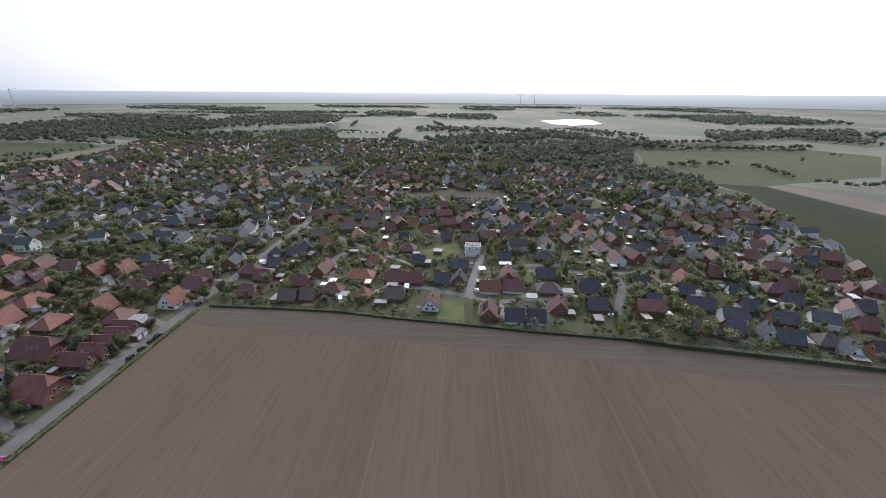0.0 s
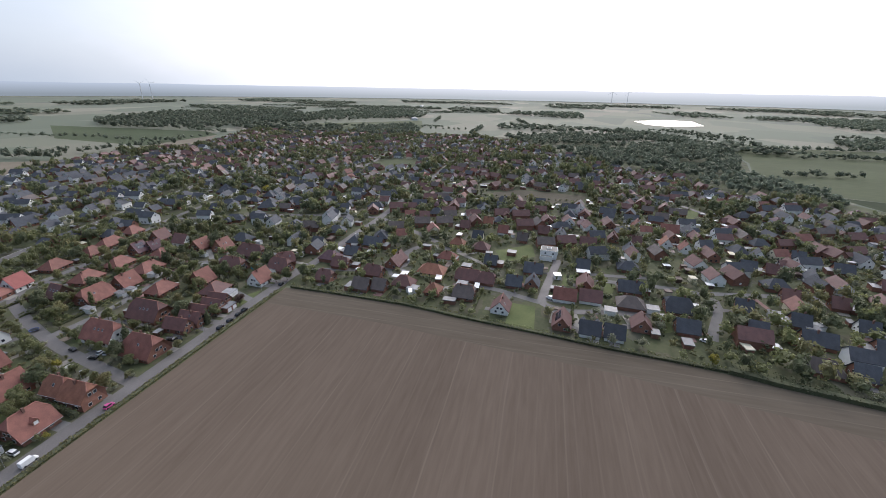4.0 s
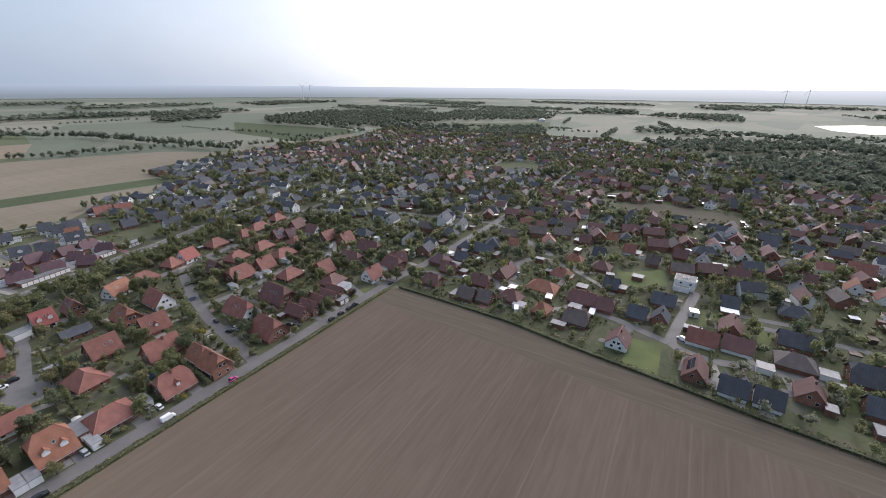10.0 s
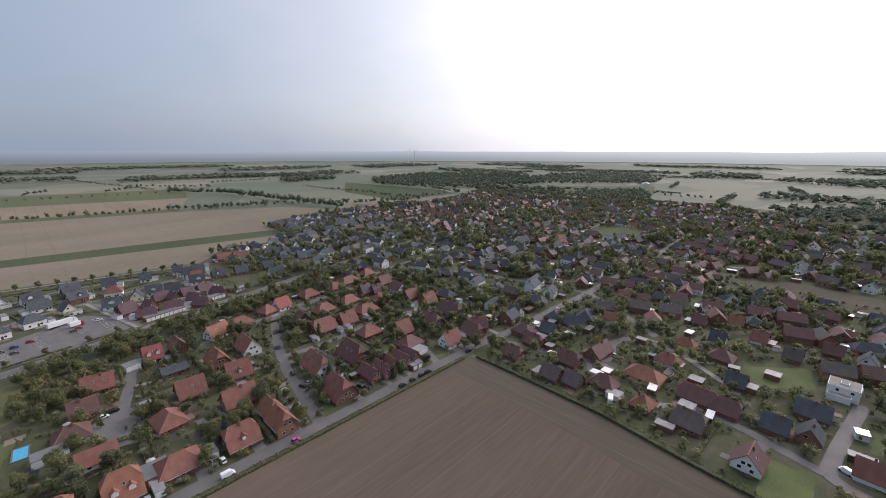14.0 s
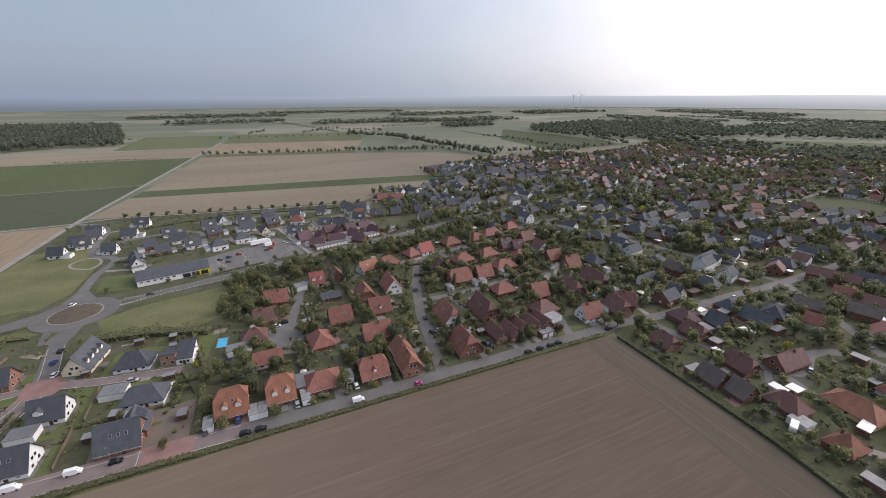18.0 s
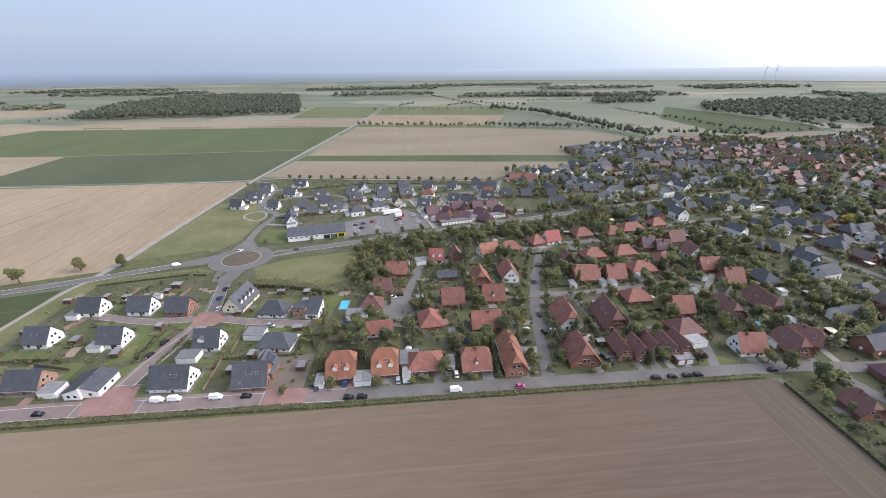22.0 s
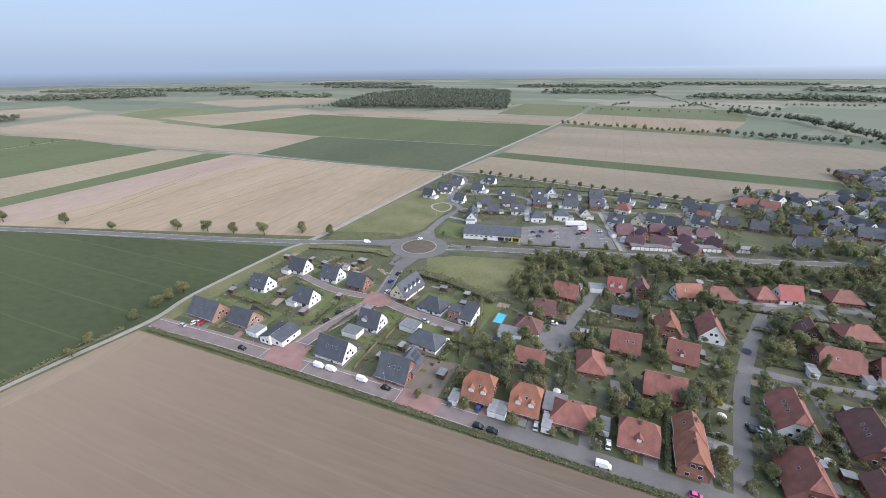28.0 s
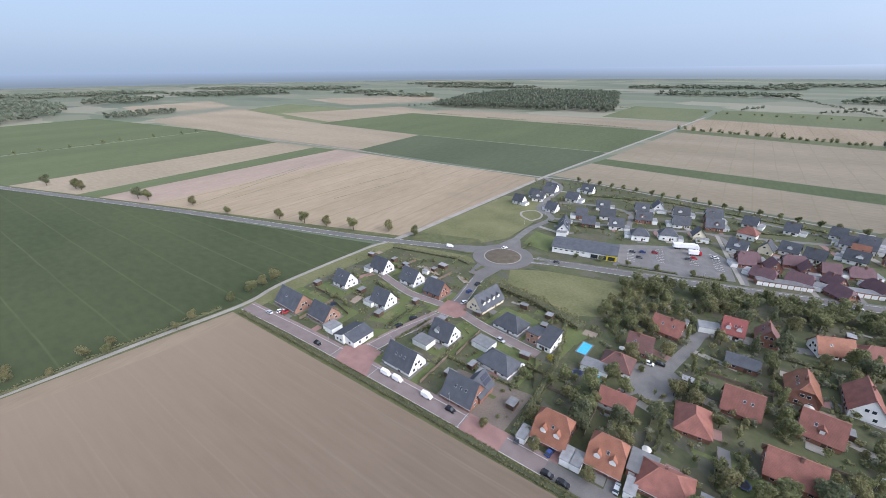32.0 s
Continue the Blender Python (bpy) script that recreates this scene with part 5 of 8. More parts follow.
house(247.0, -93.3, 7.5, 7.8, 86, 7.2, "g", "darkred", "brick_red", False)
house(248.0, -113.0, 9.0, 8.4, -4, 8.0, "g", "orange", "white", False)
house(241.5, -123.5, 9.0, 8.4, -4, 8.0, "g", "red", "white", False)
house(281.0, -123.0, 13.0, 9.0, 86, 7.8, "g", "red", "white", False)
house(249.8, -43.6, 7.5, 7.4, -4, 7.2, "g", "slate", "white", False)
house(252.5, -31.4, 8.1, 8.3, 86, 7.2, "g", "darkred", "brick_red", False)
house(162.4, -127.1, 7.5, 8.7, 79, 7.2, "g", "slate", "brick_red", False)
house(141.0, -124.3, 7.5, 8.7, 79, 7.2, "g", "slate", "brick_red", False)
house(138.1, -145.7, 12.5, 8.7, 79, 7.2, "g", "slate", "brick_red", False)
house(117.6, -136.3, 15.2, 9.2, 79, 6.5, "h", "brown", "brick_red", False)
house(153.5, -146.5, 7.5, 8.7, 79, 7.2, "g", "slate", "brick_red", False)
house(181.0, -155.3, 7.5, 8.3, 79, 7.2, "g", "darkred", "brick_red", False)
house(177.5, -174.9, 7.5, 8.3, 79, 7.2, "g", "darkred", "brick_red", False)
house(218.5, -150.9, 8.4, 8.7, 79, 7.2, "g", "slate", "brick_red", False)
house(241.6, -165.9, 7.5, 7.8, -11, 7.2, "g", "slate", "white", False)
house(216.6, -163.1, 7.5, 8.3, 79, 7.2, "g", "darkred", "brick_red", False)
house(212.4, -181.0, 7.5, 7.8, -11, 7.2, "g", "slate", "white", False)
house(245.1, -189.3, 7.5, 8.7, 79, 7.2, "g", "slate", "brick_red", False)
house(228.3, -204.5, 9.8, 8.7, 79, 7.2, "g", "slate", "brick_red", False)
house(154.1, -172.7, 7.5, 7.8, 79, 7.2, "g", "slate", "white", False)
house(137.3, -169.1, 7.5, 8.7, 79, 7.2, "g", "slate", "brick_red", False)
house(163.0, -205.5, 10.6, 8.3, 79, 7.2, "g", "darkred", "brick_red", False)
house(145.0, -194.9, 8.8, 8.7, 79, 7.2, "g", "slate", "brick_red", False)
house(116.4, -149.4, 7.5, 8.7, 79, 7.2, "g", "slate", "brick_red", False)
house(113.9, -162.5, 7.5, 7.8, -11, 7.2, "g", "slate", "white", False)
house(109.9, -168.1, 10.5, 8.7, 79, 7.2, "g", "slate", "brick_red", False)
house(108.8, -183.4, 9.8, 9.2, 79, 6.5, "h", "brown", "brick_red", False)
house(101.6, -186.8, 7.5, 7.8, -11, 7.2, "g", "slate", "white", False)
house(122.7, -211.4, 7.5, 8.3, 79, 7.2, "g", "darkred", "brick_red", False)
house(102.5, -199.8, 7.5, 8.7, 79, 7.2, "g", "slate", "brick_red", False)
house(177.4, -239.5, 9.3, 8.3, 79, 7.2, "g", "darkred", "brick_red", False)
house(158.6, -235.8, 7.5, 8.3, -11, 7.2, "g", "darkred", "brick_red", False)
house(198.6, -245.3, 7.5, 8.7, 79, 7.2, "g", "slate", "brick_red", False)
house(139.8, -225.6, 7.5, 8.7, 79, 7.2, "g", "slate", "brick_red", False)
house(121.5, -62.5, 8.5, 8.3, 86, 7.2, "g", "slate", "white", False)
house(287.0, -102.0, 9.0, 8.4, -4, 7.8, "g", "red", "white", False)
house(207.7, -214.1, 7.5, 8.3, 79, 7.2, "g", "darkred", "brick_red", False)


# More houses of the northern estate and the aubergine-roofed court
house(-127.4, 341.1, 9.8, 8.0, 16, 8.1, "g", "slate", "white", False)
house(-126.4, 361.9, 9.8, 8.0, 16, 8.1, "g", "slate", "white", False)
house(-3.9, 358.0, 9.8, 8.0, 16, 8.1, "g", "slate", "brick_red", False)
house(-84.2, 282.7, 9.8, 8.0, 106, 8.1, "g", "slate", "white", False)
house(37.6, 321.1, 9.8, 8.0, -14, 8.1, "g", "slate", "white", False)
house(48.5, 317.2, 9.8, 8.0, -14, 8.1, "g", "slate", "white", False)
house(76.2, 358.6, 9.8, 8.0, -14, 8.1, "g", "slate", "white", False)
house(83.5, 330.9, 9.8, 8.0, 0, 8.1, "g", "slate", "brick_red", False)
house(122.9, 327.6, 9.8, 8.0, -5, 8.1, "g", "slate", "brick_red", False)
house(148.3, 378.7, 9.8, 8.0, 0, 8.1, "g", "slate", "brick_red", False)
house(139.7, 313.9, 9.8, 8.0, 5, 8.1, "g", "slate", "brick_red", False)
house(16.7, 288.5, 8.4, 7.0, 20, 7.2, "g", "purple", "brick_red", False)
house(43.8, 295.4, 8.4, 7.0, 100, 7.2, "g", "purple", "brick_red", False)
house(53.0, 300.5, 8.4, 7.0, 15, 7.2, "g", "purple", "brick_red", False)
house(53.3, 284.4, 8.4, 7.0, -50, 7.2, "g", "purple", "brick_red", False)
house(29.1, 289.8, 8.4, 7.0, 110, 7.2, "g", "purple", "brick_red", False)


# Dormers, solar panels and extensions
R1_EAVE = eave(12.0, 9.7, "k")
for hs in (r1, r2):
    for px in (-2.2, 2.2):
        dormer(hs, px, 12.0, R1_EAVE, 9.7)
dormer(r4, 0.0, 11.0, eave(11.0, 8.6, "g"), 8.6, roof="red", wall="brick_red")
dormer(r9, 0.0, 10.0, eave(10.0, 8.6, "g"), 8.6, roof="red", wall="brick_red")
for px in (-2.0, 2.0):
    dormer(r13, px, 9.0, eave(9.0, 8.6, "g"), 8.6, roof="brightred", wall="white")
    dormer(e38, px * 1.6, 9.0, eave(9.0, 8.6, "g"), 8.6, roof="slate", wall="white")
dormer(h5, -2.0, 9.5, eave(9.5, 8.6, "g"), 8.6, roof="slate", wall="white", w=2.6)


for px in (-5.5, -1.8, 1.8, 5.5):
    dormer(h12, px, 10.0, eave(10.0, 8.6, "g"), 8.6, roof="slate", wall="cream", w=1.7)


def solar(h, W, r, e, xs, side, name="solar_panel"):
    """Panels on a roof slope."""
    k = (r - e) / (W / 2)
    for px in xs:
        for row in (0.32, 0.62):
            yy = side * W / 2 * row
            m = bmesh.new()
            box(m, -0.5, 0.5, -0.8, 0.8, 0.05, 0.10)
            q = part(name, m, PANEL, h, "dark solar panel")
            q.matrix_local = pose(px, yy, r - k * abs(yy) + 0.24, -side * math.degrees(math.atan(k)), 0, 0)


wing = part("wing", gable_body(9.0, 8.4, 3.0, 7.6), WALL["brick_red"], h9)
wing.matrix_local = pose(2.6, 4.6, 0, 0, 0, 90)
part("wing_roof", roof_shape(9.0, 8.4, 3.0, 7.6, 0), ROOF["slate"], wing)
solar(wing, 8.4, 7.6, 3.0, (0.6, 1.7, 2.8, 3.9), -1)
solar(e35, 8.3, 7.2, eave(8.3, 7.2, "g"), (-3.3, -2.2, -1.1, 0.0, 1.1, 2.2, 3.3), 1)
solar(r49, 9.0, 8.6, eave(9.0, 8.6, "g"), (-2.2, -1.1, 0, 1.1, 2.2), -1)
garage(-124.9, 118.5, 6.5, 6.0, -3, wall="white", label="white flat-roofed garage beside a bungalow")
garage(-86.6, 132.5, 8.0, 6.0, -3, wall="white", label="white flat-roofed double garage beside a house", doors=2)
garage(-66.0, 145.0, 8.5, 6.5, -8, wall="white", label="grey-roofed white garage beside a bungalow")
garage(-126.1, 142.7, 6.0, 5.0, -3, 2.5, "white", "carport", "carport with a pale flat roof", 0)
garage(-151.6, 168.0, 5.5, 5.0, -3, wall="white", label="white garage beside a house")
garage(-119.8, 192.9, 5.0, 3.5, -4, 2.3, "brown", "shed", "brown garden shed with a flat roof", 0)
garage(6.0, 207.5, 8.5, 6.0, 12, 2.8, "white", label="white flat-roofed garage beside a lane")
garage(-25.5, 155.5, 10.0, 6.0, 0, 2.9, "white", label="white extension with a grey flat roof", name="extension", doors=0)
garage(-2.8, 122.0, 7.5, 9.0, 0, 2.8, "brick_red", label="grey flat-roofed double carport between houses", doors=2)
for gx in (-34.2, -20.9, -18.0, -4.0, 12.4):
    garage(gx, 113.6 if gx < 10 else 119, 3.0, 6.0, 0, 2.5, "white", label="narrow white garage between houses")
garage(99.0, 112.0, 7.0, 4.0, 0, 2.6, "brick_red", label="flat-roofed garage row beside terraced houses", doors=2)
garage(110.5, 121.5, 7.0, 6.0, 5, 2.6, "white", label="white double garage beside a driveway", doors=2)
garage(85.5, 151.0, 8.0, 6.0, 0, 2.7, "brick_red", label="dark flat-roofed extension beside a house", name="extension", doors=0)
for gx, gy in ((80, 172), (96, 172), (101, 172), (118, 176), (122, 176), (150, 173), (134, 155), (160, 130), (141, 118)):
    garage(gx, gy, 3.2, 6.0, 0, 2.5, "white", label="white single garage beside a lane")
for gx, gy in ((152, -56), (143, -64), (150, -84), (170, -84), (176, 12), (185, 22), (140, 34), (152, 10), (205, -12)):
    garage(gx, gy, 6.0, 5.5, 86, 2.6, "white" if gx < 160 else "brick_red", label="flat-roofed garage with a pale roof", doors=2)
for gx, gy in ((160, -140), (150, -150), (140, -190), (165, -190), (125, -215), (110, -225), (190, -200)):
    garage(gx, gy, 6.0, 5.0, 80, 2.6, "white", label="pale flat-roofed garage beside a garden")

for gx, gy, gl, ga, gd in ((33, 271.5, 25, 13, 9), (62, 281, 20, 12, 7), (84, 287, 11, 12, 4)):
    garage(gx, gy, gl, 5.5, ga, 2.6, "brick_red", label="row of white garages with a grey flat roof", doors=gd, name="garage_row")

# Garages beside the plainer houses, and gables across their fronts
gr = random.Random(29)
for h, x, y, L, W, turn, r, e, kind, roof, wall in PLAIN:
    north = y > 265 and x < 100
    if north and kind == "g" and L > 9.7 and gr.random() < 0.6:
        dormer(h, gr.choice((-1.2, 0.0, 1.2)), W, e, r, -1, gr.uniform(2.6, 3.4), roof, wall)
    if gr.random() < (0.8 if north else 0.25):
        c, d = math.cos(radians(turn)), math.sin(radians(turn))
        for sgn in gr.sample((-1, 1), 2):
            u, v = sgn * (L / 2 + 2.2), gr.uniform(-2.0, 2.0)
            gx, gy = x + (u * c - v * d) / K, y + (u * d + v * c) / K
            if all((gx * K - a) ** 2 + (gy * K - b) ** 2 > (2.0 + q * 0.8) ** 2 for a, b, q in TAKEN if (a - x * K) ** 2 + (b - y * K) ** 2 > 1):
                garage(gx, gy, gr.uniform(3.2, 4.4), gr.uniform(5.5, 7.5), turn, gr.uniform(2.5, 2.9), "white" if north or gr.random() < 0.2 else "brick_red", label="flat-roofed garage built against a house")
                break

# Lawns and paved rims round the new houses
gr = random.Random(41)
for x, y, L, W, turn in ((-155.6, 122.0, 17.0, 11.0, -3), (-135.6, 123.0, 12.4, 9.5, -3), (-85.3, 119.0, 13.8, 10.0, -3), (-82.0, 140.7, 10.2, 9.5, -2), (-55.3, 138.0, 14.3, 10.0, -8), (-63.0, 162.9, 13.2, 10.0, -8), (-47.3, 160.8, 12.0, 9.0, -8), (-145.8, 171.8, 10.5, 9.0, -3), (-123.6, 170.4, 10.7, 9.0, -5), (-106.1, 167.9, 10.7, 9.0, -4), (-150.7, 149.3, 10.2, 9.0, -4), (-121.1, 146.3, 9.7, 9.0, -2)):
    for name, mat, pad, dy, z, label in (("lawn", GRASS, 5.0, gr.choice((-3, 3)), 0.094, "mown green lawn round a new house"), ("terrace", PAVING, 1.3, 0, 0.122, "grey paved rim round a new house")):
        c, d = math.cos(radians(turn)), math.sin(radians(turn))
        u, v = L / 2 + pad, W / 2 + pad
        sheet(name, [(x + (a * c - (b + dy) * d) / K, y + (a * d + (b + dy) * c) / K) for a, b in ((-u, -v), (u, -v * 0.95), (u * 0.97, v), (-u, v * 0.96))], mat, layer(z), label, name)

# Bungalow of slanting roofs
b = tagged(new("bungalow"), "white bungalow with slanting dark single-pitch roofs", "house", "houses of the village")
b.matrix_world = pose(-112.5 * K, 119.5 * K, 0, 0, 0, -3)
for x0, x1, y0, y1, h0, h1 in ((-6.5, -0.5, -6, 5, 3.0, 5.2), (-0.5, 5.5, -5, 6, 4.8, 2.8)):
    m = bmesh.new()
    v = box(m, x0, x1, y0, y1, 0, h0)
    for q in v[4:]:
        q.co.z = h0 if q.co.x < (x0 + x1) / 2 else h1
    part("wall", m, WALL["white"], b)
    m = bmesh.new()
    v = box(m, x0 - 0.3, x1 + 0.3, y0 - 0.4, y1 + 0.4, 0, 0.2)
    for q in v:
        q.co.z += (h0 if q.co.x < (x0 + x1) / 2 else h1) + 0.01
    part("roof", m, ROOF["slate"], b)
for sp in ((-4.5, -6, 0.95, 0), (-2.2, -6, 0.95, 0), (2.5, -5, 0.95, 0), (5.5, -2, 0.95, 90), (5.5, 2, 0.95, 90), (-6.5, 0, 0.95, -90)):
    window(b, *sp)
TAKEN.append((-112 * K, 119.5 * K, 8))

# House of two pent roofs, white and pale brick
b = tagged(new("house"), "white and pale brick house with two dark pent roofs", "house", "houses of the village")
b.matrix_world = pose(-47.3 * K, 160.8 * K, 0, 0, 0, -8)
for x0, x1, y0, y1, h0, h1, wl in ((-6.5, -0.4, -4.6, 4.6, 5.4, 3.4, "brick_tan"), (-0.4, 6.0, -5.4, 4.2, 3.2, 6.4, "white")):
    m = bmesh.new()
    v = box(m, x0, x1, y0, y1, 0, h0)
    for q in v[4:]:
        q.co.z = h0 if q.co.y < 0 else h1
    part("wall", m, WALL[wl], b)
    m = bmesh.new()
    v = box(m, x0 - 0.25, x1 + 0.25, y0 - 0.5, y1 + 0.5, 0, 0.22)
    for q in v:
        q.co.z += h0 + (h1 - h0) * (q.co.y - y0) / (y1 - y0) + 0.01
    part("roof", m, ROOF["slate"], b)
for sp in ((-5.0, -4.6, 0.95, 0), (-2.0, -4.6, 0.95, 0), (-3.5, -4.6, 3.4, 0), (1.5, -5.4, 0.95, 0), (4.2, -5.4, 0.95, 0), (6.0, -2, 0.95, 90), (6.0, 1.5, 0.95, 90), (6.0, 1.5, 3.2, 90)):
    window(b, *sp)
m = bmesh.new()
box(m, 2.2, 3.3, -5.48, -5.4, 0.02, 2.1)
part("door", m, DARKWOOD, b)
TAKEN.append((-47.3 * K, 160.8 * K, 7))

# White cube house
b = tagged(new("cube_house"), "white flat-roofed two-storey cube house", "house", "houses of the village")
b.matrix_world = pose(208 * K, -35 * K, 0, 0, 0, -4)
for dims, z in (((-5, 5, -5.5, 5.5), 6.2), ((-8, -5, -3, 5), 3.1), ((5, 8.5, -6, 1), 3.0), ((-2, 1, -1.5, 1.5), 6.9)):
    m = bmesh.new()
    box(m, *dims, 0, z)
    part("wall", m, WALL["white"], b)
    m = bmesh.new()
    box(m, dims[0] + 0.3, dims[1] - 0.3, dims[2] + 0.3, dims[3] - 0.3, z, z + 0.08)
    part("roof", m, GRAVELTRACK, b, "pale grey roof covering")
for sp in ((-5, -3, 3.9, -90), (-5, 2, 3.9, -90), (-2, -5.5, 0.95, 0), (2, -5.5, 0.95, 0), (-2, -5.5, 3.9, 0), (2, -5.5, 3.9, 0)):
    window(b, *sp)
TAKEN.append((208 * K, -35 * K, 9))

# Shop and its car park
shop = tagged(new("shop"), "long white shop with a dark low-pitched roof and a yellow corner", "shop")
shop.matrix_world = pose(-62 * K, 259.5 * K, 0, 0, 0, 10)
SL, SW = 39.0, 19.0
part("wall", gable_body(SL, SW, 3.9, 6.3), WALL["white"], shop)
part("roof", roof_shape(SL, SW, 3.9, 6.3, 0), ROOF["slate"], shop)
m = bmesh.new()
box(m, SL / 2 - 6, SL / 2 + 0.15, -SW / 2 - 0.15, -SW / 2 + 0.3, 0, 3.6)
part("corner_panel", m, paint("yellow_panel", (0.60, 0.48, 0.02), (0.75, 0.60, 0.04), 1, 6, 0.6), shop, "yellow panel at the entrance")
for i in range(9):
    if i < 6:
        m = bmesh.new()
        box(m, -18 + i * 3.4, -16.4 + i * 3.4, -SW / 2 - 0.08, -SW / 2, 2.2, 2.9)
        part("window", m, GLASS, shop)
    else:
        m = bmesh.new()
        box(m, 4.5 + (i - 6) * 5, 8.6 + (i - 6) * 5, -SW / 2 - 0.2, -SW / 2 - 0.15, 0.3, 2.8)
        part("shop_window", m, GLASS, shop)
TAKEN.append((-62 * K, 259 * K, 20))
CP = [(-43, 249), (-50, 280), (-2, 306), (9, 292), (14, 264), (-10, 254)]
sheet("car_park", CP, PAVING, 0.098, "grey paved car park with marked bays", "car park")
for pts in [[(-37.3, 280.8), (-32.2, 284.2), (-25.7, 262.4), (-30.9, 258.9)], [(-29.9, 285.8), (-24.3, 289.6), (-17.3, 268.0), (-22.8, 266.1)], [(-15.4, 287.6), (-8.7, 292.1), (-1.9, 269.9), (-8.2, 267.4)], [(-2.8, 292.2), (2.2, 295.6), (9.2, 272.5), (4.5, 271.0)]]:
    sheet("parking_bay", pts, ASPHALT, 0.102, "dark paved row of parking bays", "parking bay")
for cx, cy, n, ang in ((-38, 270, 8, 102), (-24, 278, 9, 102), (-8, 285, 9, 102), (4, 286, 10, 102)):
    for i in range(n):
        u = Vector((math.cos(radians(ang)), math.sin(radians(ang))))
        q = Vector((cx * K, cy * K)) + u * (i - n / 2) * 2.6
        m = bmesh.new()
        box(m, -2.4, 2.4, -0.07, 0.07, 0.1, 0.112)
        ln = tagged(part("bay_line", m, LINE), "white painted parking bay line", "marking", kind="structure")
        ln.matrix_world = pose(q.x, q.y, 0, 0, 0, ang - 90)
for i in range(16):
    q = (-40 + i * 2.7, 252.6 + i * 0.66)
    if 10 <= i <= 11:
        continue
    m = bmesh.new()
    box(m, -1.05, 1.05, -2.2, 2.2, 0.096, 0.106)
    ln = tagged(part("parking_bay", m, ASPHALT), "dark paved parking bay", "parking bay", kind="structure")
    ln.matrix_world = pose(q[0] * K, q[1] * K, 0, 0, 0, 12)
TAKEN.append((-22 * K, 276 * K, 30))

# ---- vehicles ----
TYRE = paint("tyre", (0.015, 0.015, 0.015), (0.03, 0.03, 0.03), 3, 10, 0.9)
PAINTS = {}
for nm, c in (("white", (0.78, 0.78, 0.78)), ("black", (0.012, 0.012, 0.014)), ("silver", (0.42, 0.44, 0.46)), ("red", (0.38, 0.02, 0.025)), ("blue", (0.03, 0.06, 0.2)), ("pink", (0.55, 0.10, 0.28)), ("grey", (0.10, 0.105, 0.115))):
    PAINTS[nm] = paint("car_paint_" + nm, tuple(v * 0.92 for v in c), c, 1, 5, 0.25, spec=0.5)
LAMPGLASS = paint("lamp_glass", (0.5, 0.5, 0.48), (0.65, 0.65, 0.62), 2, 8, 0.15)


def loft(rows):
    b = bmesh.new()
    vs = [[b.verts.new(p) for p in r] for r in rows]
    n = len(rows[0])
    for a, c in zip(vs, vs[1:]):
        for i in range(n):
            b.faces.new((a[i], a[(i + 1) % n], c[(i + 1) % n], c[i]))
    b.faces.new(vs[0][::-1])
    b.faces.new(vs[-1])
    bmesh.ops.recalc_face_normals(b, faces=b.faces[:])
    return b


CARS = {}


def vehicle_base(colour, kind):
    L, Wd = (4.5, 1.8) if kind == "van" else (3.4, 1.6) if colour == "pink" else (3.95, 1.7)
    root = new("van" if kind == "van" else "car")
    tagged(root, "%s %s parked on paved ground" % (colour, "delivery van" if kind == "van" else "hatchback car"), "van" if kind == "van" else "car", "parked vehicles")
    prof = ((-0.5, 0.75, 0.9), (-0.46, 0.98, 0.97), (-0.1, 1.0, 1.0), (0.2, 1.0, 1.0), (0.44, 0.86, 0.95), (0.5, 0.66, 0.85))
    rows = []
    for u, zt, wk in prof:
        w = Wd / 2 * wk
        top = zt * (1.05 if kind == "van" else 0.9)
        rows.append([(u * L, -w, 0.28), (u * L, w, 0.28), (u * L, w * 1.0, top * 0.8), (u * L, w * 0.93, top), (u * L, -w * 0.93, top), (u * L, -w, top * 0.8)])
    part("body", loft(rows), PAINTS[colour], root)
    if kind == "van":
        cab = ((-0.49, 1.0, 1.9), (-0.44, 1.0, 1.97), (0.15, 1.0, 1.97), (0.24, 0.98, 1.85), (0.36, 0.96, 1.02))
    else:
        cab = ((-0.46, 0.9, 0.9), (-0.36, 0.9, 1.4), (-0.1, 0.92, 1.48), (0.08, 0.92, 1.44), (0.27, 0.9, 0.88))
    rows = []
    for u, wk, zt in cab:
        w = Wd / 2 * 0.93
        rows.append([(u * L, -w, 0.85), (u * L, w, 0.85), (u * L, w * 0.86, max(zt, 0.87)), (u * L, -w * 0.86, max(zt, 0.87))])
    part("cabin", loft(rows), PAINTS[colour] if kind == "van" else GLASS, root)
    b = bmesh.new()
    if kind == "van":
        box(b, 0.2 * L, 0.26 * L, -Wd / 2 * 0.8, Wd / 2 * 0.8, 1.35, 1.80)
        part("windscreen", b, GLASS, root)
    else:
        box(b, -0.33 * L, 0.07 * L, -Wd / 2 * 0.78, Wd / 2 * 0.78, 1.40, 1.49)
        part("roof_panel", b, PAINTS[colour], root)
    for s in (-1, 1):
        for u in (-0.32, 0.31):
            b = bmesh.new()
            bmesh.ops.create_cone(b, cap_ends=True, segments=14, radius1=0.32, radius2=0.32, depth=0.22, matrix=pose(u * L, s * (Wd / 2 - 0.1), 0.32, 90, 0, 0))
            part("wheel", b, TYRE, root)
        b = bmesh.new()
        box(b, L * 0.485, L * 0.5, s * 0.55 - 0.18, s * 0.55 + 0.18, 0.55, 0.70)
        part("headlight", b, LAMPGLASS, root)
    return root


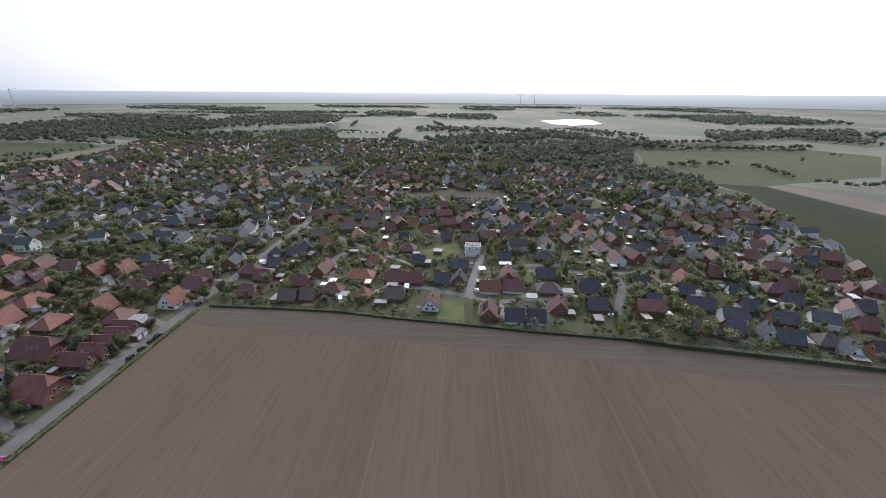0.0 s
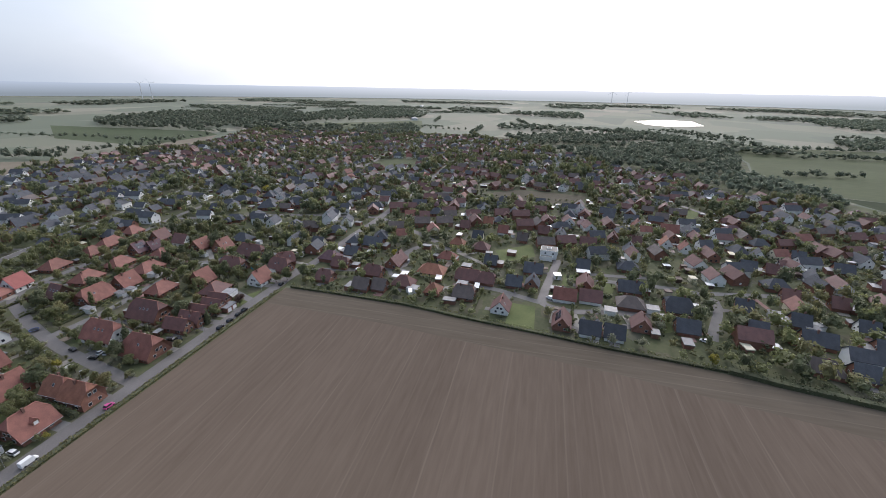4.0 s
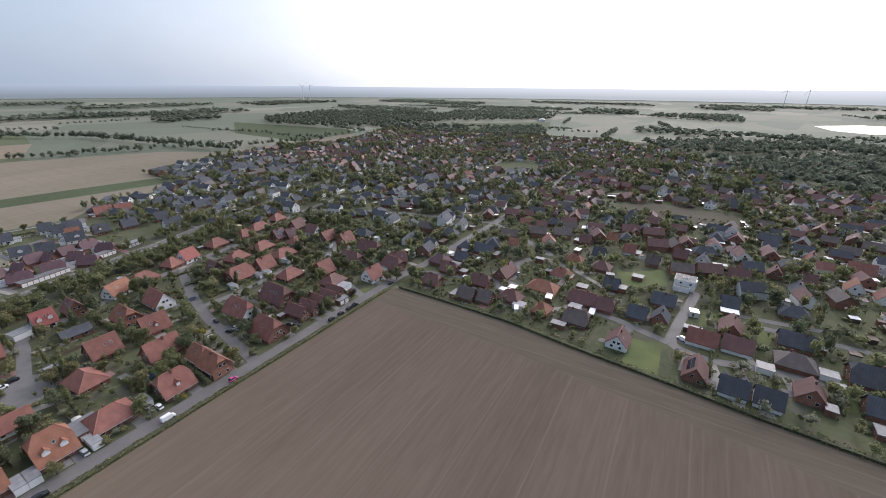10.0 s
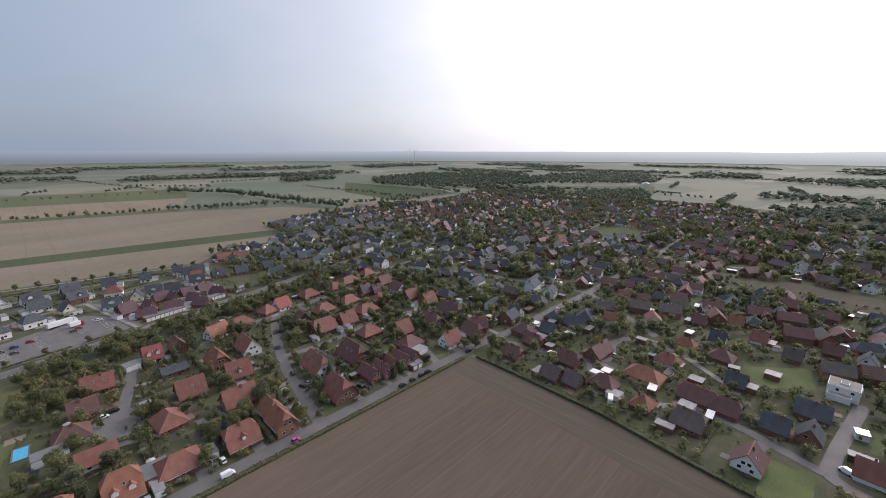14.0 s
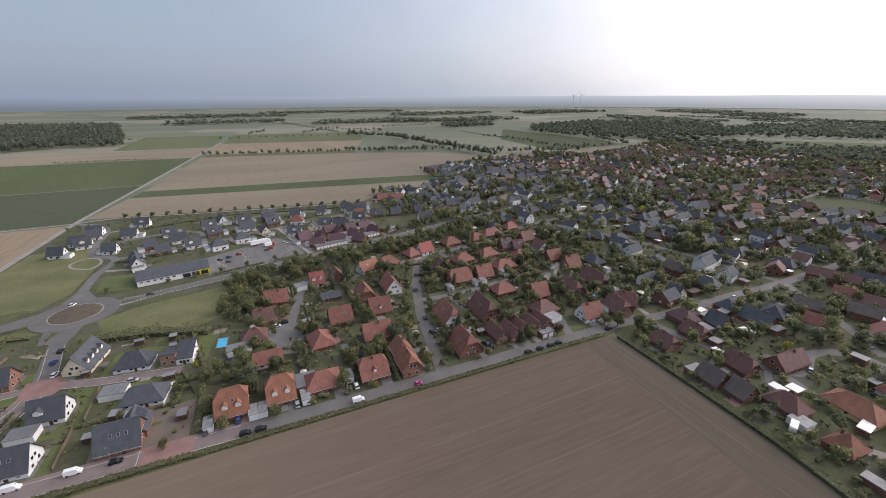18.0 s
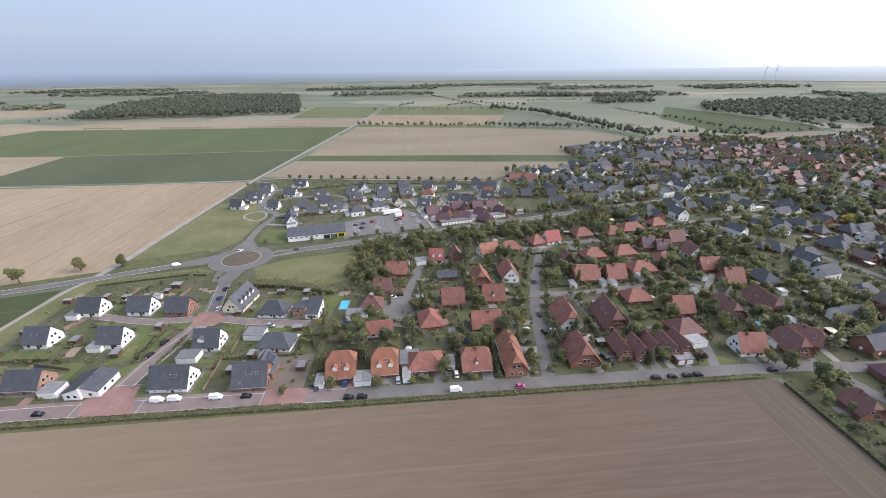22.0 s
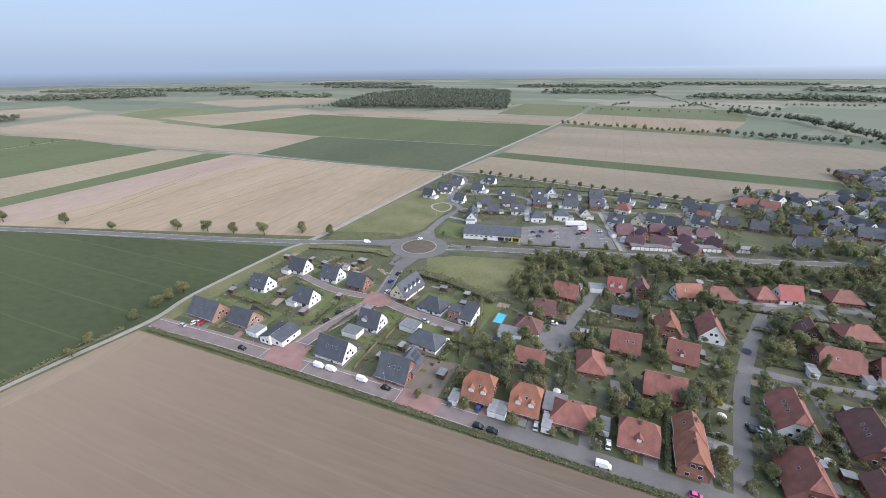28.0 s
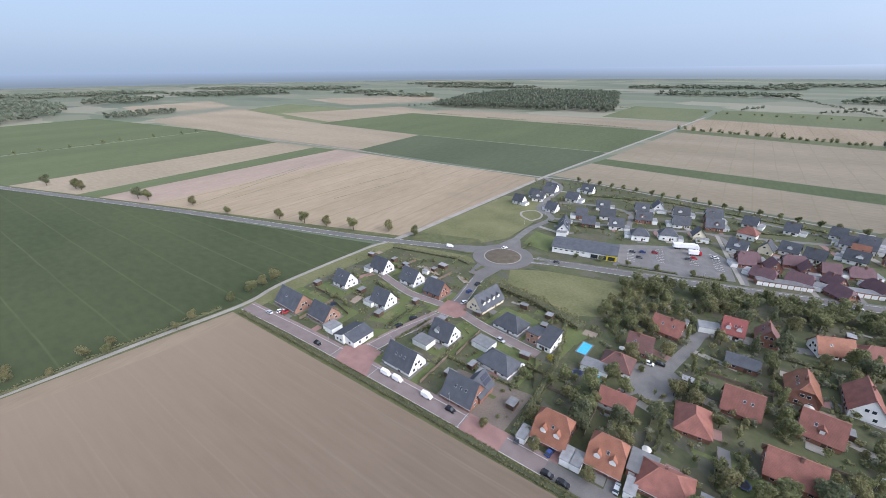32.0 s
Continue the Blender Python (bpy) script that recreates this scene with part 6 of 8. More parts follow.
def park(x, y, turn, colour, kind="car", z=0.1):
    key = (colour, kind)
    m = pose(x * K, y * K, z, 0, 0, turn)
    if key not in CARS:
        CARS[key] = vehicle_base(colour, kind)
        CARS[key].matrix_world = m
    else:
        copy_thing(CARS[key], m)
    TAKEN.append((x * K, y * K, 2.0))


for x, y, a, c, k in (((-159, 110.5, 180, "silver", "car"), (-153, 114.5, 70, "red", "car"), (-155.5, 114, 70, "white", "car"), (-122, 108, 0, "black", "car"), (-87, 110.5, 0, "white", "van"), (-81.5, 110.5, 0, "white", "van"), (-68, 110, 0, "white", "van"), (-58, 109.5, 0, "black", "car"), (-103, 136, 75, "black", "car"), (-101.5, 144, 75, "black", "car"), (-62, 151.5, -10, "silver", "car"), (-23.5, 105.5, 0, "black", "car"), (-19, 105.3, 0, "black", "car"), (12.7, 105.2, 0, "white", "van"), (35, 104.6, 0, "pink", "car"), (84, 104, 0, "black", "car"), (90, 104, 0, "black", "car"), (95.5, 104, 0, "black", "car"), (99.6, 104, 0, "black", "car"), (128, 103.5, 0, "black", "car"), (-35, 111.5, 90, "grey", "car"), (-25.5, 112.5, 80, "blue", "car"), (-7, 112, 90, "silver", "car"), (13.8, 113, 90, "white", "car"), (32, 112.5, 90, "blue", "car"), (55.5, 148, 80, "black", "car"), (57, 135.5, 10, "silver", "car"), (57.5, 133, 10, "silver", "car"), (53.5, 135, 100, "black", "car"))
          + ((-10, 170, 0, "white", "car"), (-6.5, 172, 0, "black", "car"), (-90, 168, 80, "white", "car"), (-93.5, 178, 80, "blue", "car"), (-94, 187, 85, "black", "car"), (71, 117, 100, "black", "car"), (72.5, 114, 60, "black", "car"), (106.5, 175, 80, "white", "car"), (139, 168, 80, "silver", "car"), (-38, 273, 10, "grey", "car"), (-33, 267, 10, "grey", "car"), (-27, 279, 10, "red", "car"), (-33, 276, 10, "blue", "car"), (-7, 283, 10, "red", "car"), (3, 290, 10, "white", "car"), (-9.5, 280, 10, "grey", "car"), (-133, 219, 15, "white", "van"), (-70, 234, 12, "grey", "car"), (-104, 236, 60, "white", "car"), (60, 263, 15, "white", "car"), (180, 30, 80, "grey", "car"), (150, -36, 60, "white", "van"), (160, -62, 0, "silver", "car"), (212, 99, 0, "white", "car"), (176, 48, 20, "silver", "car"), (128, -100, 60, "white", "car"))):
    park(x, y, a, c, k, 0.19)

# Lorry in the car park
lorry = tagged(new("lorry"), "white articulated lorry in the car park", "lorry")
lorry.matrix_world = pose(-13 * K, 296 * K, 0.1, 0, 0, 22)
m = bmesh.new()
box(m, -7.5, 5.5, -1.25, 1.25, 1.1, 3.9)
part("trailer", m, PAINTS["white"], lorry)
m = loft([[(x, -w, 0.6), (x, w, 0.6), (x, w, h), (x, -w, h)] for x, w, h in ((5.9, 1.2, 3.4), (7.2, 1.2, 3.4), (7.9, 1.15, 2.2), (8.0, 1.1, 1.2))])
part("cab", m, PAINTS["white"], lorry)
for u in (-6, -4.8, -3.6, 6.9):
    for s in (-1, 1):
        m = bmesh.new()
        bmesh.ops.create_cone(m, cap_ends=True, segments=14, radius1=0.5, radius2=0.5, depth=0.3, matrix=pose(u, s * 1.05, 0.5, 90, 0, 0))
        part("wheel", m, TYRE, lorry)
box_truck = tagged(new("box_truck"), "white box truck in the car park", "lorry")
box_truck.matrix_world = pose(-7.5 * K, 289 * K, 0.1, 0, 0, 22)
m = bmesh.new()
box(m, -3.5, 2.2, -1.2, 1.2, 0.9, 3.3)
part("box", m, PAINTS["white"], box_truck)
m = bmesh.new()
box(m, 2.3, 3.9, -1.1, 1.1, 0.5, 2.4)
part("cab", m, PAINTS["red"], box_truck)
for u in (-2.4, 2.9):
    for s in (-1, 1):
        m = bmesh.new()
        bmesh.ops.create_cone(m, cap_ends=True, segments=14, radius1=0.45, radius2=0.45, depth=0.3, matrix=pose(u, s * 1.0, 0.45, 90, 0, 0))
        part("wheel", m, TYRE, box_truck)
# Caravan by the hedge
cv = tagged(new("caravan"), "white caravan beside a garden hedge", "caravan")
cv.matrix_world = pose(136 * K, 34 * K, 0.02, 0, 0, 20)
m = loft([[(x, -1.1, z0), (x, 1.1, z0), (x, 1.1, z1), (x, -1.1, z1)] for x, z0, z1 in ((-3, 0.9, 2.2), (-2.6, 0.5, 2.75), (2.4, 0.5, 2.75), (3.0, 0.9, 2.0))])
part("body", m, PAINTS["white"], cv)
m = bmesh.new()
box(m, -1.2, 1.2, -1.13, -1.1, 1.4, 2.1)
part("window", m, GLASS, cv)
for s in (-1, 1):
    m = bmesh.new()
    bmesh.ops.create_cone(m, cap_ends=True, segments=14, radius1=0.35, radius2=0.35, depth=0.2, matrix=pose(0, s * 0.95, 0.36, 90, 0, 0))
    part("wheel", m, TYRE, cv)
TAKEN.append((136 * K, 34 * K, 4))

# Pools
WATER = paint("pool_water", (0.05, 0.36, 0.58), (0.09, 0.46, 0.68), 0.8, 4, 0.1, spec=0.5)
pool = tagged(new("swimming_pool"), "blue rectangular garden swimming pool with pale edge", "pool")
pool.matrix_world = pose(-32.5 * K, 166 * K, 0, 0, 0, -4)
m = bmesh.new()
for d in ((-2.5, 2.5, -4.6, -4.1), (-2.5, 2.5, 4.1, 4.6), (-2.5, -2.0, -4.1, 4.1), (2.0, 2.5, -4.1, 4.1)):
    box(m, *d, 0, 0.3)
part("edge", m, PAVING, pool)
m = bmesh.new()
box(m, -2.0, 2.0, -4.1, 4.1, 0.0, 0.2)
part("water", m, WATER, pool)
TAKEN.append((-32.5 * K, 166 * K, 6))
TAKEN.append((-32.5 * K, 160 * K, 4))
for x, y, r in ((-23.5, 151.5, 2.0), (171, 143, 2.6), (144, 131, 3.0)):
    rp = tagged(new("round_pool"), "round blue above-ground garden pool", "pool")
    rp.matrix_world = pose(x * K, y * K, 0)
    m = bmesh.new()
    bmesh.ops.create_cone(m, cap_ends=False, segments=24, radius1=r, radius2=r, depth=1.0, matrix=pose(0, 0, 0.52))
    part("wall", m, WATER, rp, "blue pool wall")
    m = bmesh.new()
    bmesh.ops.create_circle(m, cap_ends=True, segments=24, radius=r - 0.05, matrix=pose(0, 0, 0.92))
    part("water", m, WATER, rp)
    TAKEN.append((x * K, y * K, r))

# ---- trees ----
def leaf_quads(rg, lobes, count, size, flat=1.0):
    """Leaf clumps: small tilted quads over several lobes (x, y, z, radius)."""
    w = np.array([l[3] ** 2 for l in lobes])
    pick = rg.choice(len(lobes), count, p=w / w.sum())
    lob = np.array(lobes)[pick]
    d = rg.normal(size=(count, 3))
    d /= np.linalg.norm(d, axis=1)[:, None]
    d[:, 2] = np.where(d[:, 2] < -0.55, -d[:, 2], d[:, 2])
    rad = lob[:, 3] * rg.uniform(0.55, 1.08, count)
    c = lob[:, :3] + d * rad[:, None] * [1, 1, flat]
    nrm = d * 0.9 + rg.normal(size=(count, 3)) * 0.45
    nrm /= np.linalg.norm(nrm, axis=1)[:, None]
    a = np.cross(nrm, rg.normal(size=(count, 3)))
    a /= np.linalg.norm(a, axis=1)[:, None]
    b = np.cross(nrm, a)
    s = size * rg.uniform(0.6, 1.3, count)[:, None]
    k = rg.uniform(0.5, 1.0, count)[:, None]
    v = np.stack([c - a * s - b * s * k * 0.6, c + a * s * 0.9 - b * s * k, c + a * s + b * s * k * 0.8, c - a * s * 0.7 + b * s * k], 1)
    soft = d + nrm * 0.35 + [0, 0, 0.25]
    soft /= np.linalg.norm(soft, axis=1)[:, None]
    return v.reshape(-1, 3), np.repeat(soft, 4, 0)


def round_off(me, normals):
    """Leaf clumps are shaded as parts of a rounded mass."""
    at = me.attributes.new("custom_normal", "FLOAT_VECTOR", "POINT")
    at.data.foreach_set("vector", np.ascontiguousarray(normals, dtype=np.float32).ravel())


def quads_mesh(name, verts, normals, material):
    me = bpy.data.meshes.new(name)
    n = len(verts) // 4
    me.from_pydata(verts.tolist(), [], np.arange(n * 4).reshape(-1, 4).tolist())
    round_off(me, normals)
    me.materials.append(material)
    return me


ICO_T = ((0, 11, 5), (0, 5, 1), (0, 1, 7), (0, 7, 10), (0, 10, 11), (1, 5, 9), (5, 11, 4), (11, 10, 2), (10, 7, 6), (7, 1, 8), (3, 9, 4), (3, 4, 2), (3, 2, 6), (3, 6, 8), (3, 8, 9), (4, 9, 5), (2, 4, 11), (6, 2, 10), (8, 6, 7), (9, 8, 1))
_g = (1 + 5 ** 0.5) / 2
ICO_V = np.array([(-1, _g, 0), (1, _g, 0), (-1, -_g, 0), (1, -_g, 0), (0, -1, _g), (0, 1, _g), (0, -1, -_g), (0, 1, -_g), (_g, 0, -1), (_g, 0, 1), (-_g, 0, -1), (-_g, 0, 1)]) / (1 + _g * _g) ** 0.5


def crown_shape(rg, lobes, count, size, hearts=1):
    """A crown: uneven inner masses of foliage with leaf clumps all over them; vertices, normals, quads, triangles."""
    leaf_v, leaf_n = leaf_quads(rg, lobes, count, size)
    v, nr = [leaf_v], [leaf_n]
    quads = np.arange(count * 4).reshape(-1, 4)
    tris = []
    n = count * 4
    for x, y, z, r in lobes[:hearts]:
        a = rg.uniform(0, 6.28)
        c, s = math.cos(a), math.sin(a)
        p = ICO_V * (r * rg.uniform(0.60, 0.86, 12))[:, None]
        v.append(np.stack([p[:, 0] * c - p[:, 1] * s + x, p[:, 0] * s + p[:, 1] * c + y, p[:, 2] * 0.95 + z], 1))
        nr.append(np.stack([ICO_V[:, 0] * c - ICO_V[:, 1] * s, ICO_V[:, 0] * s + ICO_V[:, 1] * c, ICO_V[:, 2]], 1))
        tris.append(np.array(ICO_T) + n)
        n += 12
    return np.concatenate(v), np.concatenate(nr), quads, np.concatenate(tris)


def shape_mesh(name, v, normals, quads, tris, material):
    me = bpy.data.meshes.new(name)
    me.from_pydata(v.tolist(), [], quads.tolist() + tris.tolist())
    round_off(me, normals)
    me.materials.append(material)
    return me


def tree_lobes(rg, h, w, kind, n=8):
    if kind == "cone":
        return [(rg.normal() * 0.1, rg.normal() * 0.1, h * (0.12 + 0.8 * i / 7), w / 2 * (1 - 0.85 * i / 7)) for i in range(8)]
    if kind == "column":
        return [(rg.normal() * 0.15, rg.normal() * 0.15, h * (0.2 + 0.72 * i / 5), w / 2 * 0.8 * (1 - 0.25 * abs(i - 2) / 2)) for i in range(6)]
    res = [(0, 0, h * 0.58, min(w, h) * 0.36)]
    for i in range(n):
        a = i * 2.4 + rg.uniform(-0.5, 0.5)
        r = w * rg.uniform(0.16, 0.29)
        res.append((r * math.cos(a), r * math.sin(a), h * (0.36 + 0.46 * ((i * 5) % n) / (n - 1) + rg.uniform(-0.05, 0.05)), min(w, h) * rg.uniform(0.16, 0.25)))
    return res


def make_tree(seed, h, w, kind, leaf, count, name="tree", label="", x=0, y=0):
    rg = np.random.default_rng(seed)
    root = tagged(new(name), label, "tree" if name != "shrub" else "shrub", "trees and shrubs of the village")
    lobes = tree_lobes(rg, h, w, kind)
    b = bmesh.new()
    tall = h * (0.55 if kind == "round" else 0.85)
    bmesh.ops.create_cone(b, cap_ends=True, segments=7, radius1=h * 0.028 + 0.05, radius2=h * 0.010, depth=tall, matrix=pose(0, 0, tall / 2))
    part("trunk", b, BARK, root)
    if kind == "round" and name != "shrub":
        b = bmesh.new()
        for lx, ly, lz, lr in lobes[1:6]:
            a = Vector((0, 0, h * 0.3))
            e = Vector((lx, ly, lz))
            q = (e - a).to_track_quat("Z", "Y").to_matrix().to_4x4()
            bmesh.ops.create_cone(b, cap_ends=False, segments=5, radius1=h * 0.012, radius2=0.02, depth=(e - a).length, matrix=Matrix.Translation((a + e) / 2) @ q)
        part("limb", b, BARK, root)
    part_mesh("crown", shape_mesh("crown", *crown_shape(rg, lobes, int(count * 1.0), 0.026 * w + 0.09, 8 if kind != "round" else 3), LEAF[leaf]), None, root)
    root.matrix_world = pose(x, y, 0)
    return root


def base_trees():
    spec = (("round", 8.0, 7.6, "mid", 1300, "tree", "leafy green garden tree with a round crown"), ("round", 6.8, 6.6, "olive", 1200, "tree", "olive-green broadleaf garden tree"), ("round", 9.5, 8.4, "dark", 1400, "tree", "tall dark green broadleaf tree"), ("cone", 9.0, 4.2, "dark", 800, "conifer", "dark green conical conifer"), ("column", 8.0, 3.2, "mid", 700, "tree", "slender upright green garden tree"), ("round", 2.8, 3.6, "mid", 500, "shrub", "dense green garden shrub"), ("round", 2.4, 2.8, "olive", 360, "shrub", "olive-green rounded garden shrub"), ("round", 4.0, 4.2, "yellow", 500, "shrub", "yellow-leaved shrub in a garden"), ("round", 7.5, 6.5, "copper", 800, "tree", "dark copper-leaved tree in a garden"), ("round", 5.5, 5.4, "mid", 900, "tree", "small green fruit tree"))
    return spec


SPEC = base_trees()
COUNT = {}


def plant(i, x, y, size=1.0):
    """One tree of kind i, x and y in metres."""
    kind, h, w, leaf, n, name, label = SPEC[i]
    turn = rnd.uniform(0, 360)
    m = pose(x, y, 0, 0, 0, turn) @ Matrix.Diagonal((size * rnd.uniform(0.9, 1.1), size * rnd.uniform(0.9, 1.1), size, 1))
    if i not in COUNT:
        COUNT[i] = []
    v = len(COUNT[i])
    if v < 2:
        t = make_tree(100 + i * 7 + v, h, w, kind, leaf, n, name, label)
        t.matrix_world = m
        COUNT[i].append(t)
    else:
        src = COUNT[i][rnd.randrange(2)]
        c = copy_thing(src, Matrix.Identity(4))
        c.matrix_basis = m
        COUNT[i].append(c)
    TAKEN.append((x, y, 0.8 * size))


# Single trees along the roads and tracks
for x, y, i, s in ((-407, 162, 0, 1.0), (-358, 176, 1, 1.0), (-311, 180, 0, 0.7), (-268, 196, 1, 1.0), (-245, 201, 0, 1.0), (-227, 206, 1, 0.95), (-205, 211, 0, 1.0), (-183, 218, 1, 1.0), (-163, 221, 0, 0.8), (-508, 139, 0, 1.1), (-500, 141, 1, 1.1), (-550, 127, 2, 1.0), (-420, 159, 2, 1.0), (-640, 104, 0, 1), (-655, 99, 1, 1), (-720, 80, 0, 1),
                   (-184, 131, 1, 0.9), (-183, 117, 0, 0.75), (-190, 60, 1, 0.6), (-183, 88, 1, 0.6), (-197, 30, 1, 0.8), (-194, 18, 9, 0.8), (-205, 10, 1, 0.8)):
    plant(i, x * K, (y - 5 if y > 75 and x < -200 else y) * K, s * 1.25)
for x in range(-119, 80, 11):
    plant(9, (x + rnd.uniform(-1, 1)) * K, (419 - (x + 119) * 0.178) * K, 0.95)
for x, y in ((-76, 251), (-63, 246), (-92, 247), (-50, 250), (-36, 252), (-22, 255), (-5, 258), (8, 262)):
    plant(9, x * K, y * K, 0.7)
LANE = smooth([(46, 106), (51, 132), (56, 156), (66, 187), (78, 216)], 4)
for k in range(2, len(LANE) - 1):
    d = (LANE[k + 1] - LANE[k - 1]).normalized()
    for sgn in (-1, 1):
        if (k * 3 + sgn) % 4:
            plant(0, (LANE[k].x - d.y * 5.6 * sgn) * K, (LANE[k].y + d.x * 5.6 * sgn) * K, 0.5 + 0.05 * (k % 3))
for x, y, i, s in ((-191, 51, 1, 0.75), (-186, 57, 0, 0.6), (-180, 80, 1, 0.65), (-183, 106, 0, 0.7), (-185, 124, 1, 0.9), (-188, 40, 1, 0.5)):
    plant(i, x * K, y * K, s)
# Yellow shrubs and other marked ones
for x, y, i, s in ((46, 142, 7, 1.0), (20.5, 110, 7, 0.6), (-41, 151, 7, 0.8), (183, 60, 7, 1.2), (112, -98, 7, 1.2), (300, 235, 7, 2.2), (-30, 111, 1, 0.75), (-14, 110, 1, 0.7), (-2, 111, 6, 1.2), (-46, 110, 1, 0.6), (48, 112, 6, 1.2), (68, 110, 1, 0.6), (63, 109, 6, 1.0), (104, 110, 8, 0.9), (196, 128, 8, 1.2), (166, 170, 8, 1.0), (78, 202, 8, 0.8), (130, 108, 1, 0.9), (134, 104, 0, 1.0), (140, 98, 2, 0.9)):
    plant(i, x * K, y * K, s)
# Gardens of the red-roofed quarter
QUARTER = [(-36, 111), (42, 110), (128, 112), (140, 128), (195, 140), (210, 250), (120, 255), (20, 235), (-34, 215), (-36, 150)]
n = 0
tries = 0
while n < 285 and tries < 9000:
    tries += 1
    x, y = rnd.uniform(-36, 210), rnd.uniform(110, 255)
    i = rnd.choice((0, 1, 1, 0, 9, 9, 5, 5, 6, 4, 2, 3))
    r = 0.6 if i in (5, 6) else 1.2
    if inside(x, y, QUARTER) and free(x * K, y * K, r):
        plant(i, x * K, y * K, rnd.uniform(0.7, 1.2))
        n += 1
sp = []
tries = 0
while len(sp) < 1150 and tries < 14000:
    tries += 1
    x, y = rnd.uniform(-36, 210), rnd.uniform(110, 255)
    if inside(x, y, QUARTER) and free(x * K, y * K, -0.9):
        sp.append((x * K, y * K, rnd.uniform(1.0, 3.8), rnd.uniform(1.6, 4.2)))
QUARTER_BUSHES = sp
# New houses: few shrubs
NEWQ = [(-165, 115), (-170, 190), (-110, 203), (-60, 185), (-38, 180), (-40, 115)]
n = 0
while n < 45:
    x, y = rnd.uniform(-170, -38), rnd.uniform(112, 203)
    if inside(x, y, NEWQ) and free(x * K, y * K, 1.0):
        plant(rnd.choice((5, 6, 6, 9)), x * K, y * K, rnd.uniform(0.35, 0.7))
        n += 1


# ---- hedges ----
def hedge(pts, h, w, leaf="mid", label="clipped green garden hedge", dens=9, rough=0.35, name="hedge"):
    """A hedge along a line of the plan: a leafy mass of clumps on a solid core."""
    line = [Vector(p) * K for p in pts]
    allv = []
    rg = np.random.default_rng(int(abs(line[0].x * 13 + line[0].y * 7)) + 3)
    root = tagged(new(name), label, "hedge")
    core = bmesh.new()
    for a, b in zip(line, line[1:]):
        d = b - a
        ln = d.length
        d = d / ln
        nn = Vector((-d.y, d.x))
        c = int(ln * dens)
        t, s, z = rg.uniform(0, ln, c), rg.uniform(-0.5, 0.5, c), rg.uniform(0.15, 1, c)
        bumpy = 1 + rough * np.sin(t * 0.7) * np.sin(t * 0.23 + 1)
        edge = rg.integers(0, 3, c)
        s = np.where(edge == 0, -0.5, np.where(edge == 1, 0.5, s)) * w
        z = np.where(edge == 2, 1.0, z) * h * bumpy
        cen = np.stack([a.x + d.x * t + nn.x * s, a.y + d.y * t + nn.y * s, z], 1) + rg.normal(size=(c, 3)) * 0.12
        lob = np.concatenate([cen, np.full((c, 1), 0.16)], 1)
        allv.append(leaf_quads(rg, [tuple(l) for l in lob], c * 2, 0.26))
        p0, p1 = a, b
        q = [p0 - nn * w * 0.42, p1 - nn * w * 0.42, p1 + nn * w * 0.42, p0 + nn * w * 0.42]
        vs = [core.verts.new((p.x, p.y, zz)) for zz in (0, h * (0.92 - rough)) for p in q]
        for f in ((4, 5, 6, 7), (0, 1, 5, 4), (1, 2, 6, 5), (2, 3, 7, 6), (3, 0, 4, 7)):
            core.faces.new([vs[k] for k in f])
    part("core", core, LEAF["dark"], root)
    part_mesh("foliage", quads_mesh("foliage", np.concatenate([q[0] for q in allv]), np.concatenate([q[1] for q in allv]), LEAF[leaf]), None, root)
    return root


hedge([(-170, 103.6), (-128, 104), (-73, 103.6), (-38, 103.2)], 1.0, 2.2, "olive", "low clipped hedge along the field", 14, 0.12)
hedge([(-38, 102.8), (20, 102.4), (78, 101.8), (122, 101.2)], 0.7, 2.0, "olive", "rough grass bank along the field", 12, 0.2)
hedge([(127, 97), (126.5, 69), (125, 33), (120, 1), (116, -32), (112, -60), (108, -102)], 1.9, 1.8, "mid", "green hedge between gardens and field", 8)
hedge([(108, -102), (104, -118), (97, -162), (91, -197), (86, -240)], 3.4, 3.0, "dark", "tall dark hedge between gardens and field", 9)
hedge([(31, 139), (29, 110)], 2.6, 1.4, "mid", "tall clipped green hedge between gardens", 14, 0.1)
hedge([(-37, 112), (-38, 150), (-45, 181)], 2.2, 1.6, "olive", "loose green hedge between plots", 9)
hedge([(-181, 100), (-186, 60), (-190, 24)], 1.3, 1.8, "olive", "ragged low bushes along a farm track", 7, 0.6)
hedge([(-196, -14), (-204, -60), (-214, -118)], 1.5, 2.0, "olive", "ragged low bushes along a farm track", 7, 0.6)
hedge([(-41, 250), (-12, 256.5)], 0.8, 1.2, "mid", "low clipped hedge beside the car park", 9, 0.1)
hedge([(-6, 258), (10, 262)], 0.8, 1.2, "mid", "low clipped hedge beside the car park", 9, 0.1)
hedge([(-162, 199), (-120, 207), (-110, 205)], 1.6, 2.2, "olive", "loose hedge behind gardens", 7)
hedge([(-84, 191), (-62, 187), (-45, 181), (-38, 178)], 3.4, 5.0, "olive", "loose bushes behind gardens", 28)
hedge([(-106, 154), (-108, 133)], 0.8, 0.8, "mid", "low clipped garden hedge")
hedge([(-95, 148), (-98, 128)], 0.8, 0.8, "mid", "low clipped garden hedge")
hedge([(-140, 160), (-118, 154)], 1.3, 0.9, "dark", "dark clipped garden hedge")
hedge([(-74, 131), (-44, 131)], 0.9, 0.8, "olive", "low clipped garden hedge")
for px in (-1.5, 15, 62, 74, 106, 122):
    hedge([(px, 126), (px + 1, 138)], 1.5, 0.9, "mid", "clipped green garden hedge")
for py in (172, 196, 212):
    hedge([(68, py), (118, py + 2)], 1.4, 0.9, "mid", "clipped green garden hedge")
